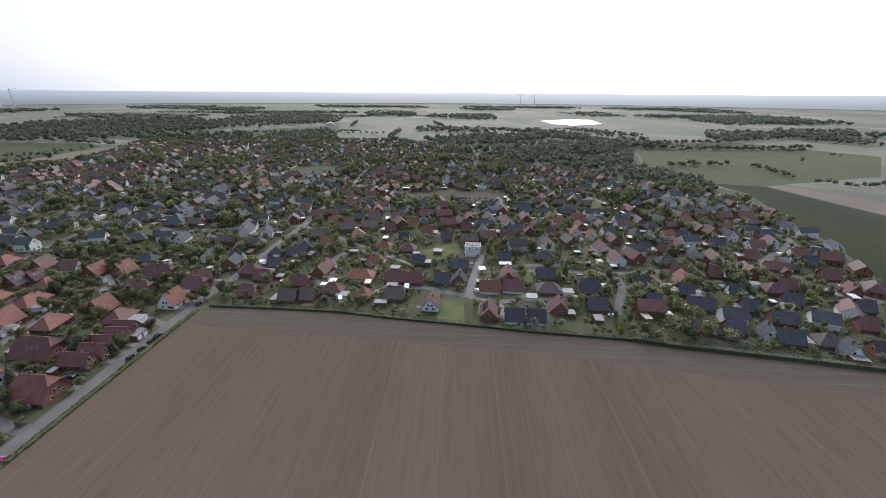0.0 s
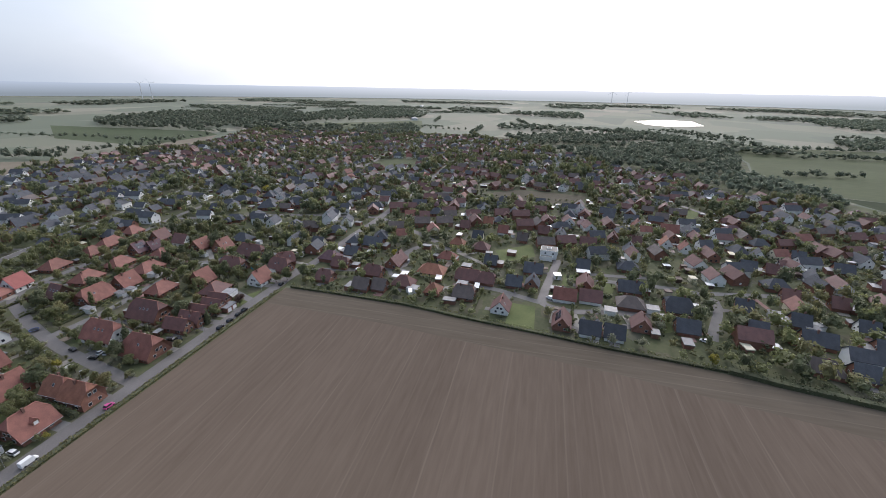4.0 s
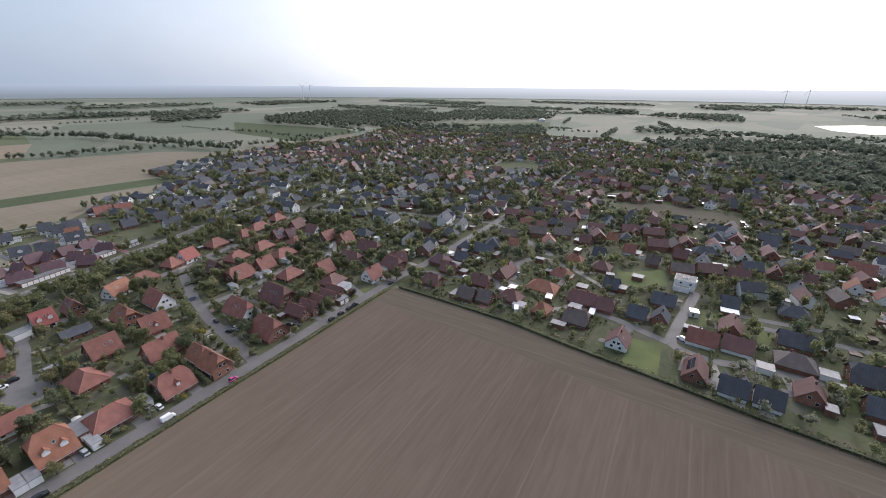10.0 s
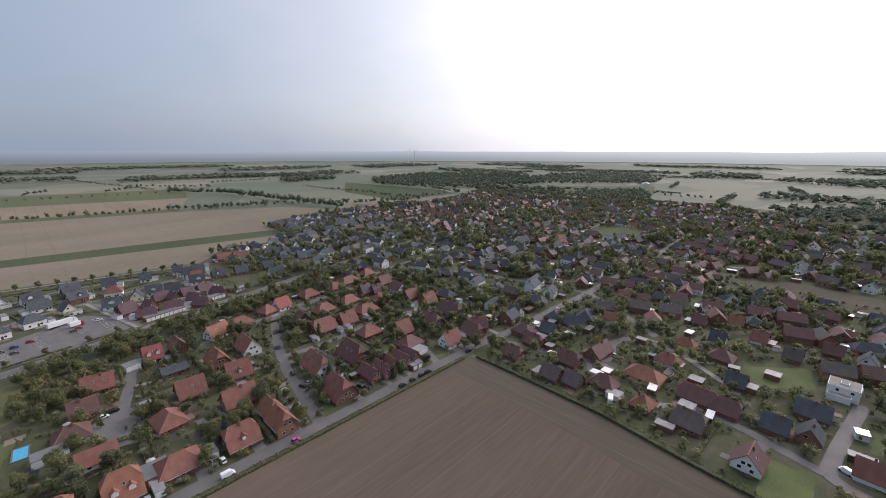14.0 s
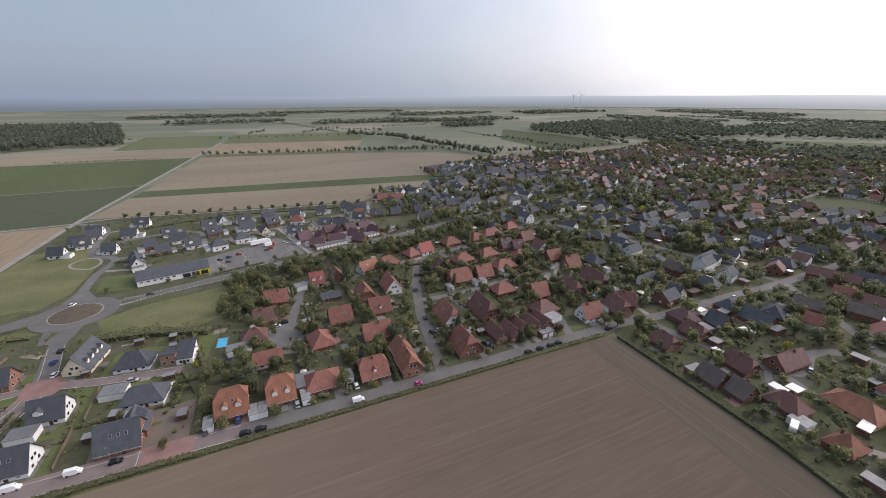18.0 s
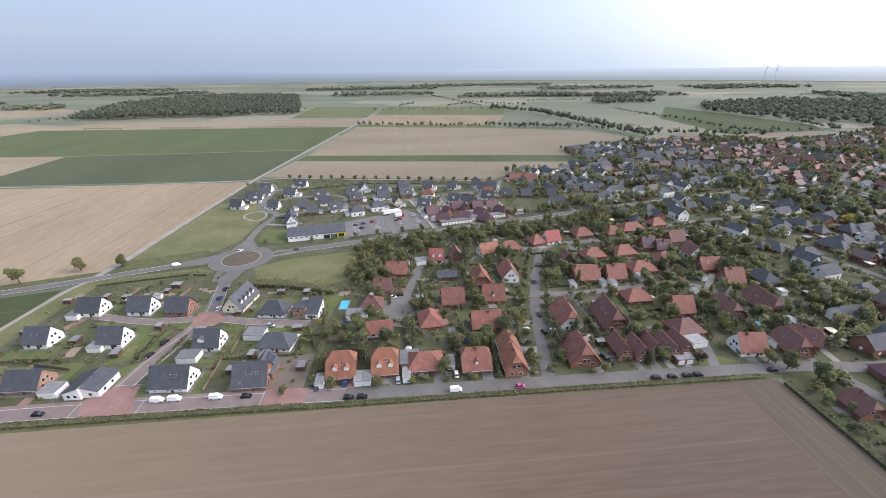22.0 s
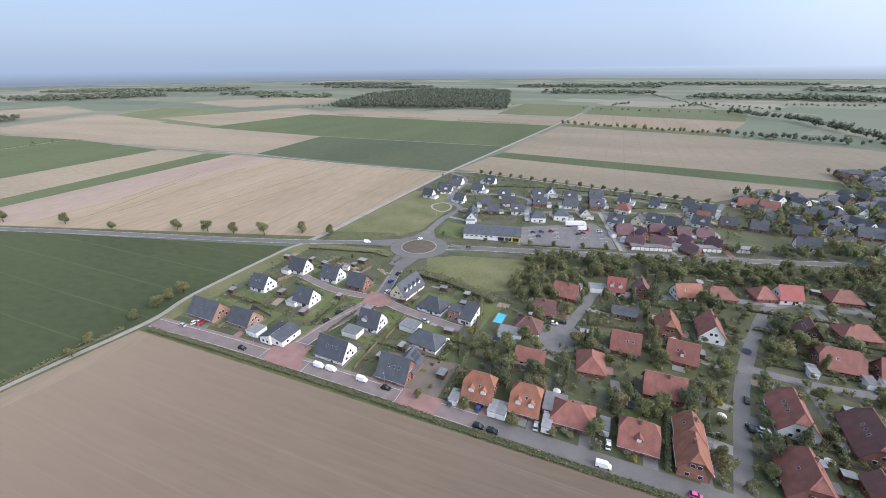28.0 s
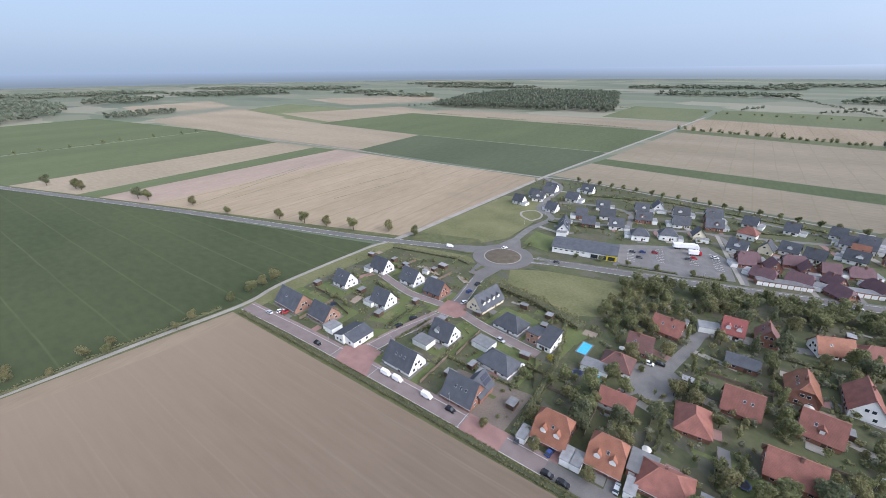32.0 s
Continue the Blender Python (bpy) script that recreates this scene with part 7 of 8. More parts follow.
for py in (60, 44, 24, 0, -46, -66, -84, -102):
    hedge([(128, py), (150, py - 1)], 1.5, 0.9, "mid", "clipped green garden hedge", 7)


# ---- joined woods and the far village's trees ----
def grove(name, spots, leaf, quads, label, seed, size=1.0, kind="round", lobes=6):
    """Many trees in one mesh: spots are (x, y, height, width) in metres."""
    rg = np.random.default_rng(seed)
    forms = []
    for k in range(6):
        forms.append(crown_shape(rg, tree_lobes(rg, 1.0, 1.0, kind, lobes), quads, 0.072 * size * (90 / quads) ** 0.5))
    out_v, out_n, out_q, out_t = [], [], [], []
    n = 0
    for x, y, h, w in spots:
        f, fn, q, t = forms[int(rg.integers(6))]
        a = rg.uniform(0, 6.28)
        c, s = math.cos(a), math.sin(a)
        out_v.append(np.stack([(f[:, 0] * c - f[:, 1] * s) * w + x, (f[:, 0] * s + f[:, 1] * c) * w + y, f[:, 2] * h], 1))
        out_n.append(np.stack([fn[:, 0] * c - fn[:, 1] * s, fn[:, 0] * s + fn[:, 1] * c, fn[:, 2]], 1))
        out_q.append(q + n)
        out_t.append(t + n)
        n += len(f)
    me = shape_mesh(name, np.concatenate(out_v), np.concatenate(out_n), np.concatenate(out_q), np.concatenate(out_t), LEAF[leaf])
    return tagged(part_mesh(name, me, None), label, "trees", kind="stuff")


grove("garden_bushes", QUARTER_BUSHES[::3], "mid", 70, "low bushes and flower beds in gardens", 13, lobes=4)
grove("garden_bushes", QUARTER_BUSHES[2::3], "pale", 70, "pale grey-green bushes in gardens", 19, lobes=4)
grove("garden_bushes", QUARTER_BUSHES[1::3], "olive", 70, "low bushes and flower beds in gardens", 14, lobes=4)
# Tree belt along the main road
belt = []
for i in range(260):
    t = rnd.random()
    x = -34 + t * 250
    y = 226 + (x + 34) * 0.26 + rnd.uniform(-7, 7) - (4 if x > 60 else 0)
    if free(x * K, y * K, 2.5):
        belt.append((x * K, y * K, rnd.uniform(4, 9), rnd.uniform(4, 8)))
for i in range(110):
    x = 62 + rnd.random() * 290
    y = 275 + (x - 60) * 0.235 + rnd.uniform(-4, 6)
    if free(x * K, y * K, 2.0):
        belt.append((x * K, y * K, rnd.uniform(4, 9), rnd.uniform(4, 8)))
grove("tree_belt", belt, "mid", 160, "dense belt of trees along the main road", 11)
belt = []
for i in range(60):
    x = -34 + rnd.random() * 34
    y = 196 + rnd.uniform(-8, 30)
    if free(x * K, y * K, 2.0):
        belt.append((x * K, y * K, rnd.uniform(3, 7), rnd.uniform(3, 6)))
grove("bushes", belt, "olive", 200, "dense bushes behind gardens", 12)


# Gardens of the northern estate
NORTH = [(-150, 405), (-160, 385), (-122, 330), (-104, 310), (-85, 285), (-52, 283), (-4, 310), (16, 300), (20, 275), (90, 292), (98, 380), (40, 392), (-60, 405), (-110, 414)]
sp = []
tries = 0
while len(sp) < 420 and tries < 6000:
    tries += 1
    x, y = rnd.uniform(-160, 98), rnd.uniform(270, 414)
    if inside(x, y, NORTH) and free(x * K, y * K, 0.3):
        sp.append((x * K, y * K, rnd.uniform(0.9, 3.4), rnd.uniform(1.2, 3.4)))
grove("garden_bushes", sp[::2], "mid", 50, "low bushes and hedges in new gardens", 15, lobes=4)
grove("garden_bushes", sp[1::2], "olive", 50, "low bushes and hedges in new gardens", 16, lobes=4)
for x0, y0, x1, y1 in ((-100, 296, -62, 302), (-90, 318, -60, 326), (-112, 352, -92, 358), (-50, 328, -12, 344), (-52, 352, -16, 372), (4, 344, 40, 356), (-98, 376, -30, 392), (-30, 390, 60, 376), (22, 300, 60, 312), (-80, 340, -78, 352), (-30, 322, -34, 338)):
    hedge([(x0, y0), (x1, y1)], 1.3, 0.9, "mid", "clipped green garden hedge", 7)

# Garden sheds and plot hedges among the red-roofed and the new houses
n = 0
tries = 0
while n < 44 and tries < 4000:
    tries += 1
    x, y = rnd.uniform(-165, 205), rnd.uniform(114, 245)
    if (inside(x, y, QUARTER) or inside(x, y, NEWQ)) and free(x * K, y * K, 2.6):
        dark = rnd.random() < 0.8
        garage(x, y, rnd.uniform(2.6, 4.2), rnd.uniform(2.2, 3.2), rnd.choice((0, 90)) + rnd.uniform(-6, 6), 2.2, "brown" if dark else "white", "garden_shed", "brown wooden garden shed with a flat roof" if dark else "small white garden shed with a grey roof", 0)
        n += 1
n = 0
tries = 0
while n < 46 and tries < 4000:
    tries += 1
    x, y = rnd.uniform(-165, 205), rnd.uniform(114, 245)
    ln = rnd.uniform(7, 16)
    dx, dy = (ln, 0.6) if rnd.random() < 0.5 else (-0.6, ln)
    if (inside(x, y, QUARTER) or inside(x, y, NEWQ)) and all(free((x + dx * t) * K, (y + dy * t) * K, 0.7) for t in (0, 0.25, 0.5, 0.75, 1)):
        hedge([(x, y), (x + dx, y + dy)], rnd.uniform(0.9, 2.2), 0.9, rnd.choice(("mid", "olive", "dark")), "clipped green hedge between garden plots", 8)
        n += 1
sp = []
tries = 0
while len(sp) < 330 and tries < 5000:
    tries += 1
    x, y = rnd.uniform(-170, -38), rnd.uniform(110, 205)
    if inside(x, y, NEWQ) and free(x * K, y * K, 0.3):
        sp.append((x * K, y * K, rnd.uniform(0.4, 1.6), rnd.uniform(0.6, 2.0)))
grove("garden_bushes", sp, "olive", 40, "small shrubs and flower beds in new gardens", 18, lobes=4)
# Flower beds and vegetable plots
n = 0
tries = 0
while n < 70 and tries < 4000:
    tries += 1
    x, y = rnd.uniform(-165, 205), rnd.uniform(112, 250)
    if (inside(x, y, QUARTER) or inside(x, y, NEWQ)) and free(x * K, y * K, 1.6):
        a, l, w = rnd.choice((0, 1.57)) + rnd.uniform(-0.1, 0.1), rnd.uniform(1.5, 4.0), rnd.uniform(0.8, 2.4)
        c, d = math.cos(a), math.sin(a)
        sheet("garden_bed", [(x + (u * c - v * d) / K, y + (u * d + v * c) / K) for u, v in ((-l, -w), (l, -w * 0.9), (l * 1.1, w), (-l * 0.9, w))], rnd.choice((SOIL, GRAVELTRACK, GRASS, PAVING, GRASS, MEADOW)), 0.092 + 0.0016 * n, "garden bed or paved spot beside a house", "garden bed")
        TAKEN.append((x * K, y * K, 3.0))
        n += 1

# ---- fences, lamps and garden things ----
FENCEWOOD = paint("fence_wood", (0.13, 0.10, 0.075), (0.22, 0.17, 0.13), 2, 12, 0.85, bump=0.3)
F_PANEL = boxmesh("fence_panel", (-1.15, 1.15, -0.03, 0.03, 0.08, 1.45), FENCEWOOD)
F_POST = boxmesh("fence_post", (-0.06, 0.06, -0.06, 0.06, 0, 1.6), FENCEWOOD)


def fence(x0, y0, x1, y1):
    a, b = Vector((x0, y0)) * K, Vector((x1, y1)) * K
    n = max(1, round((b - a).length / 2.4))
    root = tagged(new("fence"), "brown wooden panel fence between gardens", "fence", "garden fences")
    root.matrix_world = pose(a.x, a.y, 0, 0, 0, math.degrees(math.atan2(b.y - a.y, b.x - a.x)))
    step = (b - a).length / n
    for i in range(n + 1):
        part_mesh("post", F_POST, None, root).matrix_local = pose(i * step, 0, 0)
        if i < n:
            part_mesh("panel", F_PANEL, None, root).matrix_local = pose((i + 0.5) * step, 0, 0)


for f in (((-143, 115, -143, 134), (-128, 130, -143, 134), (-74, 114, -74, 131), (-72, 134, -72, 152), (-46, 150, -40, 134), (-160, 137, -143, 137), (-140, 178, -138, 192), (-114, 177, -112, 190), (-19.5, 124, -19.5, 137), (-4, 127, -4, 142), (13.5, 127, 13.5, 140), (-36, 137, -8, 137), (24, 150, 44, 151), (8, 150, 9, 172), (27, 172, 28, 196), (45, 172, 46, 200), (8, 176, 27, 176), (68, 130, 80, 130), (92, 124, 92, 150), (120, 124, 121, 150), (137, 124, 150, 126), (97, 188, 97, 172))
          + ((113, 190, 113, 172), (128, 190, 128, 172), (80, 190, 140, 192))):
    fence(*f)

L_POLE = bpy.data.meshes.new("pole")
_b = bmesh.new()
bmesh.ops.create_cone(_b, cap_ends=True, segments=8, radius1=0.08, radius2=0.05, depth=5.0, matrix=pose(0, 0, 2.5))
_b.to_mesh(L_POLE)
L_POLE.materials.append(METAL)
L_HEAD = boxmesh("lamp_head", (0.0, 0.9, -0.13, 0.13, 4.95, 5.1), METAL)
for x, y, a in ((-150, 111.5, -90), (-120, 112, -90), (-96, 124, 180), (-95, 145, 180), (-60, 112, -90), (-30, 110.8, -90), (10, 110, -90), (42, 125, 0), (48, 150, 0), (80, 109, -90), (118, 108, -90), (-104, 185, 0), (-112, 282, 0), (-108, 310, 0), (-40, 246, -90), (0, 256, -90), (40, 267, -90)):
    lamp = tagged(new("street_lamp"), "slim grey metal street lamp beside a road", "street lamp", "street lamps")
    lamp.matrix_world = pose(x * K, y * K, 0.02, 0, 0, a)
    part_mesh("pole", L_POLE, None, lamp)
    part_mesh("head", L_HEAD, None, lamp)

NET = paint("dark_net", (0.015, 0.016, 0.02), (0.03, 0.032, 0.04), 2, 9, 0.8)
for x, y in ((-30, 150), (62, 178), (150, 158), (-140, 132), (118, 140), (20, 132)):
    tr = tagged(new("trampoline"), "round black garden trampoline with blue rim", "trampoline", "trampolines")
    tr.matrix_world = pose(x * K, y * K, 0)
    b = bmesh.new()
    bmesh.ops.create_cone(b, cap_ends=True, segments=20, radius1=1.5, radius2=1.5, depth=0.06, matrix=pose(0, 0, 0.75))
    part("mat", b, NET, tr)
    b = bmesh.new()
    for i in range(20):
        q0, q1 = 2 * math.pi * i / 20, 2 * math.pi * (i + 1) / 20
        vs = [b.verts.new((r * math.cos(q), r * math.sin(q), z)) for q in (q0, q1) for r, z in ((1.48, 0.76), (1.85, 0.80))]
        b.faces.new((vs[0], vs[1], vs[3], vs[2]))
    part("rim", b, PAINTS["blue"], tr)
    for i in range(4):
        b = bmesh.new()
        q = math.pi / 4 + i * math.pi / 2
        box(b, 1.6 * math.cos(q) - 0.04, 1.6 * math.cos(q) + 0.04, 1.6 * math.sin(q) - 0.04, 1.6 * math.sin(q) + 0.04, 0, 0.76)
        part("leg", b, METAL, tr)
CANVAS = paint("pale_canvas", (0.42, 0.41, 0.37), (0.55, 0.54, 0.50), 1, 8, 0.9)
for x, y in ((-48, 141), (-3, 128), (46, 136), (3, 149), (-125, 152), (-20, 172), (112, 155), (140, 146), (150, 118), (36, 174), (70, 128), (-84, 134)):
    pr = tagged(new("parasol"), "pale canvas garden parasol over a terrace", "parasol", "parasols")
    pr.matrix_world = pose(x * K, y * K, 0.02)
    b = bmesh.new()
    bmesh.ops.create_cone(b, cap_ends=True, segments=6, radius1=0.03, radius2=0.03, depth=2.4, matrix=pose(0, 0, 1.2))
    part("pole", b, METAL, pr)
    b = bmesh.new()
    bmesh.ops.create_cone(b, cap_ends=False, segments=8, radius1=1.5, radius2=0.05, depth=0.6, matrix=pose(0, 0, 2.4))
    part("canopy", b, CANVAS, pr)
for x, y, n in ((-127, 186, 4), (-104, 187, 2)):
    for i in range(n):
        b = bmesh.new()
        box(b, -0.7, 0.7, -4.5, 4.5, 0, 0.45)
        bed = tagged(new("raised_bed"), "long pale framed raised garden bed", "raised bed", "raised beds")
        bed.matrix_world = pose((x + i * 2.2) * K, y * K, 0, 0, 0, 60)
        part("frame", b, FENCEWOOD if i % 2 else CANVAS, bed)
        b = bmesh.new()
        box(b, -0.6, 0.6, -4.4, 4.4, 0.45, 0.5)
        part("soil", b, SOIL, bed)

# ---- the far village ----
def far_base(roof, wall, kind, L, W, r):
    e = max(2.5, r - W / 2 * 0.85)
    h = new("house")
    tagged(h, "%s house with a %s %s among trees" % (WNAME[wall], RNAME[roof], KNAME[kind]), "house", "houses of the village")
    part("wall", gable_body(L, W, e, r) if kind == "g" else hip_body(L, W, e), WALL[wall], h)
    part("roof", roof_shape(L, W, e, r, 0 if kind == "g" else W * 0.42), ROOF[roof], h)
    for sp in ((-L / 5, -W / 2, 0.95, 0), (-L / 2, 0, 0.95, -90)):
        w = part_mesh("window", W_FRAME, None, h)
        w.matrix_local = pose(*sp[:3], 0, 0, sp[3])
    return h


FARKIND = [("darkred", "brick_red", "g", 12, 9, 8.2), ("darkred", "brick_red", "g", 13, 9.5, 8.5), ("slate", "white", "g", 11, 8.5, 8.2), ("slate", "brick_red", "h", 13, 10, 7), ("red", "cream", "g", 10, 9, 8.0), ("brown", "brick_red", "g", 12, 9, 8.0), ("darkred", "white", "g", 11, 9, 8.2), ("slate", "white", "g", 14, 8.5, 8.6), ("purple", "brick_red", "h", 12, 10, 7), ("brown", "brick_tan", "g", 13, 9, 8.0), ("slate", "brick_red", "g", 11, 9, 7.8)]
BASES = {}
FARV = [(152, 92), (136, 80), (136, 40), (123, -60), (106, -190), (102, -240), (145, -250), (232, -285), (309, -300), (380, -300), (430, -265), (435, -210), (504, -200), (540, -140), (585, -96), (670, -58), (780, 15), (870, 120), (870, 220), (920, 310), (845, 420), (835, 490), (850, 600), (800, 650), (650, 585), (548, 555), (475, 580), (420, 598), (330, 572), (214, 536), (203, 440), (118, 424), (100, 385), (100, 330), (130, 305), (135, 262), (118, 236), (126, 180), (128, 112)]
GAPS = [[(333, 26), (372, 26), (396, -4), (386, -76), (340, -68)], [(500, 212), (548, 186), (540, 136), (470, 138), (462, 178)], [(-36, 111), (42, 110), (124, 112), (126, 180), (122, 226), (110, 240), (20, 235), (-34, 215), (-36, 150)], [(192, -6), (209, 2), (230, -24), (206, -29)], [(353, -150), (365, -169), (317, -156), (307, -143)], [(115, -14), (143, -14), (143, -31), (115, -31)]]
SETTLED = [(115, -118), (212, -118), (216, -20), (214, 60), (128, 62)]  # every house here stands in the list above
far_spots = []
y = -300
while y < 660:
    x = 95
    while x < 930:
        px, py = x + rnd.uniform(-6, 6), y + rnd.uniform(-5, 5)
        x += 17 if px < 450 else 19
        if not inside(px, py, FARV) or inside(px, py, SETTLED) or any(inside(px, py, g) for g in GAPS) or rnd.random() < (0.06 if px < 520 else 0.24):
            continue
        if not free(px * K, py * K, 5.6):
            continue
        dark = 110 < py and px < 360
        k = rnd.choice((2, 3, 10, 3, 7, 10, 2, 5, 3)) if dark else rnd.choice((0, 1, 1, 0, 2, 3, 6, 10, 5, 5, 4, 9, 8, 7, 3, 1, 2, 6))
        a = rnd.choice((0, 90)) + (-4 if py < 200 else 12) + 40 * noise.noise((px * 0.006, py * 0.006, 9.1)) + rnd.uniform(-6, 6)
        far_spots.append((px, py, k, a))
        TAKEN.append((px * K, py * K, 3.4))
    y += 18
far_spots.sort(key=lambda s: s[0] ** 2 + s[1] ** 2)
for px, py, k, a in far_spots[:40]:
    m = pose(px * K, py * K, 0, 0, 0, a)
    if k not in BASES:
        BASES[k] = far_base(*FARKIND[k])
        BASES[k].matrix_world = m
    else:
        copy_thing(BASES[k], m)


def joined_houses(name, spots, label):
    """Distant houses in one mesh: walls, roofs, windows."""
    mats, index = [], {}
    verts, faces, fm = [], [], []

    def slot(m):
        if m.name not in index:
            index[m.name] = len(mats)
            mats.append(m)
        return index[m.name]

    full = []
    for px, py, k, a in spots:
        roof, wall, kind, L, W, r = FARKIND[k]
        L, W, r = L * rnd.uniform(0.75, 1.2), W * rnd.uniform(0.85, 1.05), r * rnd.uniform(0.85, 1.1)
        full.append((px, py, k, a, L, W, r))
        if rnd.random() < 0.45:  # a lower wing across the house
            u, v = rnd.choice((-0.25, 0.25)) * L, rnd.choice((-1, 1)) * W * 0.5
            c, d = math.cos(radians(a)), math.sin(radians(a))
            full.append((px + (u * c - v * d) / K, py + (u * d + v * c) / K, k, a + 90, W * 0.8, L * 0.42, r * 0.8))
    for px, py, k, a, L, W, r in full:
        roof, wall, kind = FARKIND[k][:3]
        e = max(2.5, r - W / 2 * 0.85)
        c, d = math.cos(radians(a)), math.sin(radians(a))
        hip = W * 0.42 if kind == "h" else -0.5
        o = 0.5
        pts = [(-L / 2, -W / 2, 0), (L / 2, -W / 2, 0), (L / 2, W / 2, 0), (-L / 2, W / 2, 0), (-L / 2, -W / 2, e), (L / 2, -W / 2, e), (L / 2, W / 2, e), (-L / 2, W / 2, e), (-L / 2, 0, r if kind == "g" else e), (L / 2, 0, r if kind == "g" else e),
               (-L / 2 - o, -W / 2 - o, e - 0.3), (L / 2 + o, -W / 2 - o, e - 0.3), (L / 2 + o, W / 2 + o, e - 0.3), (-L / 2 - o, W / 2 + o, e - 0.3), (-L / 2 + hip, 0, r + 0.2), (L / 2 - hip, 0, r + 0.2)]
        fs = [((0, 1, 5, 4), wall), ((2, 3, 7, 6), wall), ((1, 2, 6, 9, 5), wall), ((3, 0, 4, 8, 7), wall), ((10, 11, 15, 14), roof), ((12, 13, 14, 15), roof)]
        if kind == "h":
            fs += [((11, 12, 15), roof), ((13, 10, 14), roof)]
        n0 = len(verts)
        for wx in (-0.3, 0.05, 0.3):
            for sgn in (-1, 1):
                b0 = len(pts)
                pts += [(wx * L - 0.55, sgn * (W / 2 + 0.04), 1.0), (wx * L + 0.55, sgn * (W / 2 + 0.04), 1.0), (wx * L + 0.55, sgn * (W / 2 + 0.04), 2.2), (wx * L - 0.55, sgn * (W / 2 + 0.04), 2.2)]
                fs.append(((b0, b0 + 1, b0 + 2, b0 + 3), None))
        for sgn in (-1, 1):
            for wy, wz in ((-0.2, 1.0), (0.2, 1.0), (0.0, e + 0.3)):
                b0 = len(pts)
                X = sgn * (L / 2 + 0.04)
                pts += [(X, wy * W - 0.55, wz), (X, wy * W + 0.55, wz), (X, wy * W + 0.55, wz + 1.2), (X, wy * W - 0.55, wz + 1.2)]
                if kind == "g" or wz == 1.0:
                    fs.append(((b0, b0 + 1, b0 + 2, b0 + 3), None))
        verts += [(x * c - y * d + px * K, x * d + y * c + py * K, z) for x, y, z in pts]
        for f, m in fs:
            faces.append([n0 + i for i in f])
            fm.append(slot(GLASS if m is None else ROOF[m] if m in ROOF and m == roof and f[0] >= 10 else WALL[m]))
    me = bpy.data.meshes.new(name)
    me.from_pydata(verts, [], faces)
    for m in mats:
        me.materials.append(m)
    me.polygons.foreach_set("material_index", fm)
    return tagged(part_mesh(name, me, None), label, "houses", kind="stuff")


joined_houses("distant_houses", far_spots[40:], "closely set red and dark roofed village houses")

# Sheds, carports and garden rooms between the far houses
verts, faces, fm = [], [], []
SHEDMATS = [FRAME, FLATROOF, WALL["brick_red"], DARKWOOD, METAL, WALL["cream"]]
made = 0
tries = 0
while made < 1000 and tries < 12000:
    tries += 1
    px, py = rnd.uniform(100, 860), rnd.uniform(-290, 600)
    if not inside(px, py, FARV) or any(inside(px, py, g) for g in GAPS) or not free(px * K, py * K, 1.6):
        continue
    l, w, h = rnd.uniform(1.5, 4.0), rnd.uniform(1.2, 2.4), rnd.uniform(2.0, 2.8)
    a = radians(rnd.choice((0, 90)) + rnd.uniform(-8, 8))
    c, d = math.cos(a), math.sin(a)
    n0 = len(verts)
    for z, o in ((0, 0), (h, 0), (h, 0.2), (h + 0.15 + rnd.uniform(0, 0.5), 0.2)):
        for u, v in ((-l - o, -w - o), (l + o, -w - o), (l + o, w + o), (-l - o, w + o)):
            verts.append((u * c - v * d + px * K, u * d + v * c + py * K, z))
    wall_i, roof_i = rnd.choice((0, 2, 2, 3, 5)), rnd.choice((5, 1, 1, 1, 1, 1, 3, 3, 4, 4, 0, 0))
    for lo in (0, 8):
        for i in range(4):
            faces.append((n0 + lo + i, n0 + lo + (i + 1) % 4, n0 + lo + 4 + (i + 1) % 4, n0 + lo + 4 + i))
            fm.append(wall_i if lo == 0 else roof_i)
    faces.append((n0 + 12, n0 + 13, n0 + 14, n0 + 15))
    fm.append(roof_i)
    TAKEN.append((px * K, py * K, 2.4))
    made += 1
me = bpy.data.meshes.new("garden_sheds")
me.from_pydata(verts, [], faces)
for m in SHEDMATS:
    me.materials.append(m)
me.polygons.foreach_set("material_index", fm)
tagged(part_mesh("garden_sheds", me, None), "small sheds and garages with pale flat roofs", "sheds", kind="stuff")

# Trees among the far houses
EDGE = [(129, 96), (128, 69), (127, 33), (122, 1), (118, -32), (114, -60), (110, -102), (100, -162), (94, -197), (90, -240), (150, -245), (160, -60), (170, 96)]
spots = {"mid": [], "dark": [], "olive": [], "pale": []}
tries = 0
while tries < 21000:
    tries += 1
    px, py = rnd.uniform(90, 930), rnd.uniform(-320, 660)
    if not (inside(px, py, FARV) or inside(px, py, EDGE)):
        continue
    if any(inside(px, py, g) for g in GAPS) or not free(px * K, py * K, rnd.uniform(0.6, 2.6)):
        continue
    old = noise.noise((px * 0.021, py * 0.021, 3.7)) + 0.35 * noise.noise((px * 0.09, py * 0.09, 1.2))  # stands of old trees
    if old < -0.12 and rnd.random() < (0.25 if px < 360 else 0.5):
        continue
    big = (0.85 if old < 0 else 1.0 + 0.9 * min(old, 0.6)) * (1.0 if px < 300 else 1.2)
    leaf = rnd.choice(("dark", "dark", "mid", "olive")) if old > 0.2 else rnd.choice(("mid", "mid", "dark", "olive", "pale"))
    spots[leaf].append((px * K, py * K, rnd.uniform(3.0, 9.0) * big, rnd.uniform(3.6, 8.2) * big))
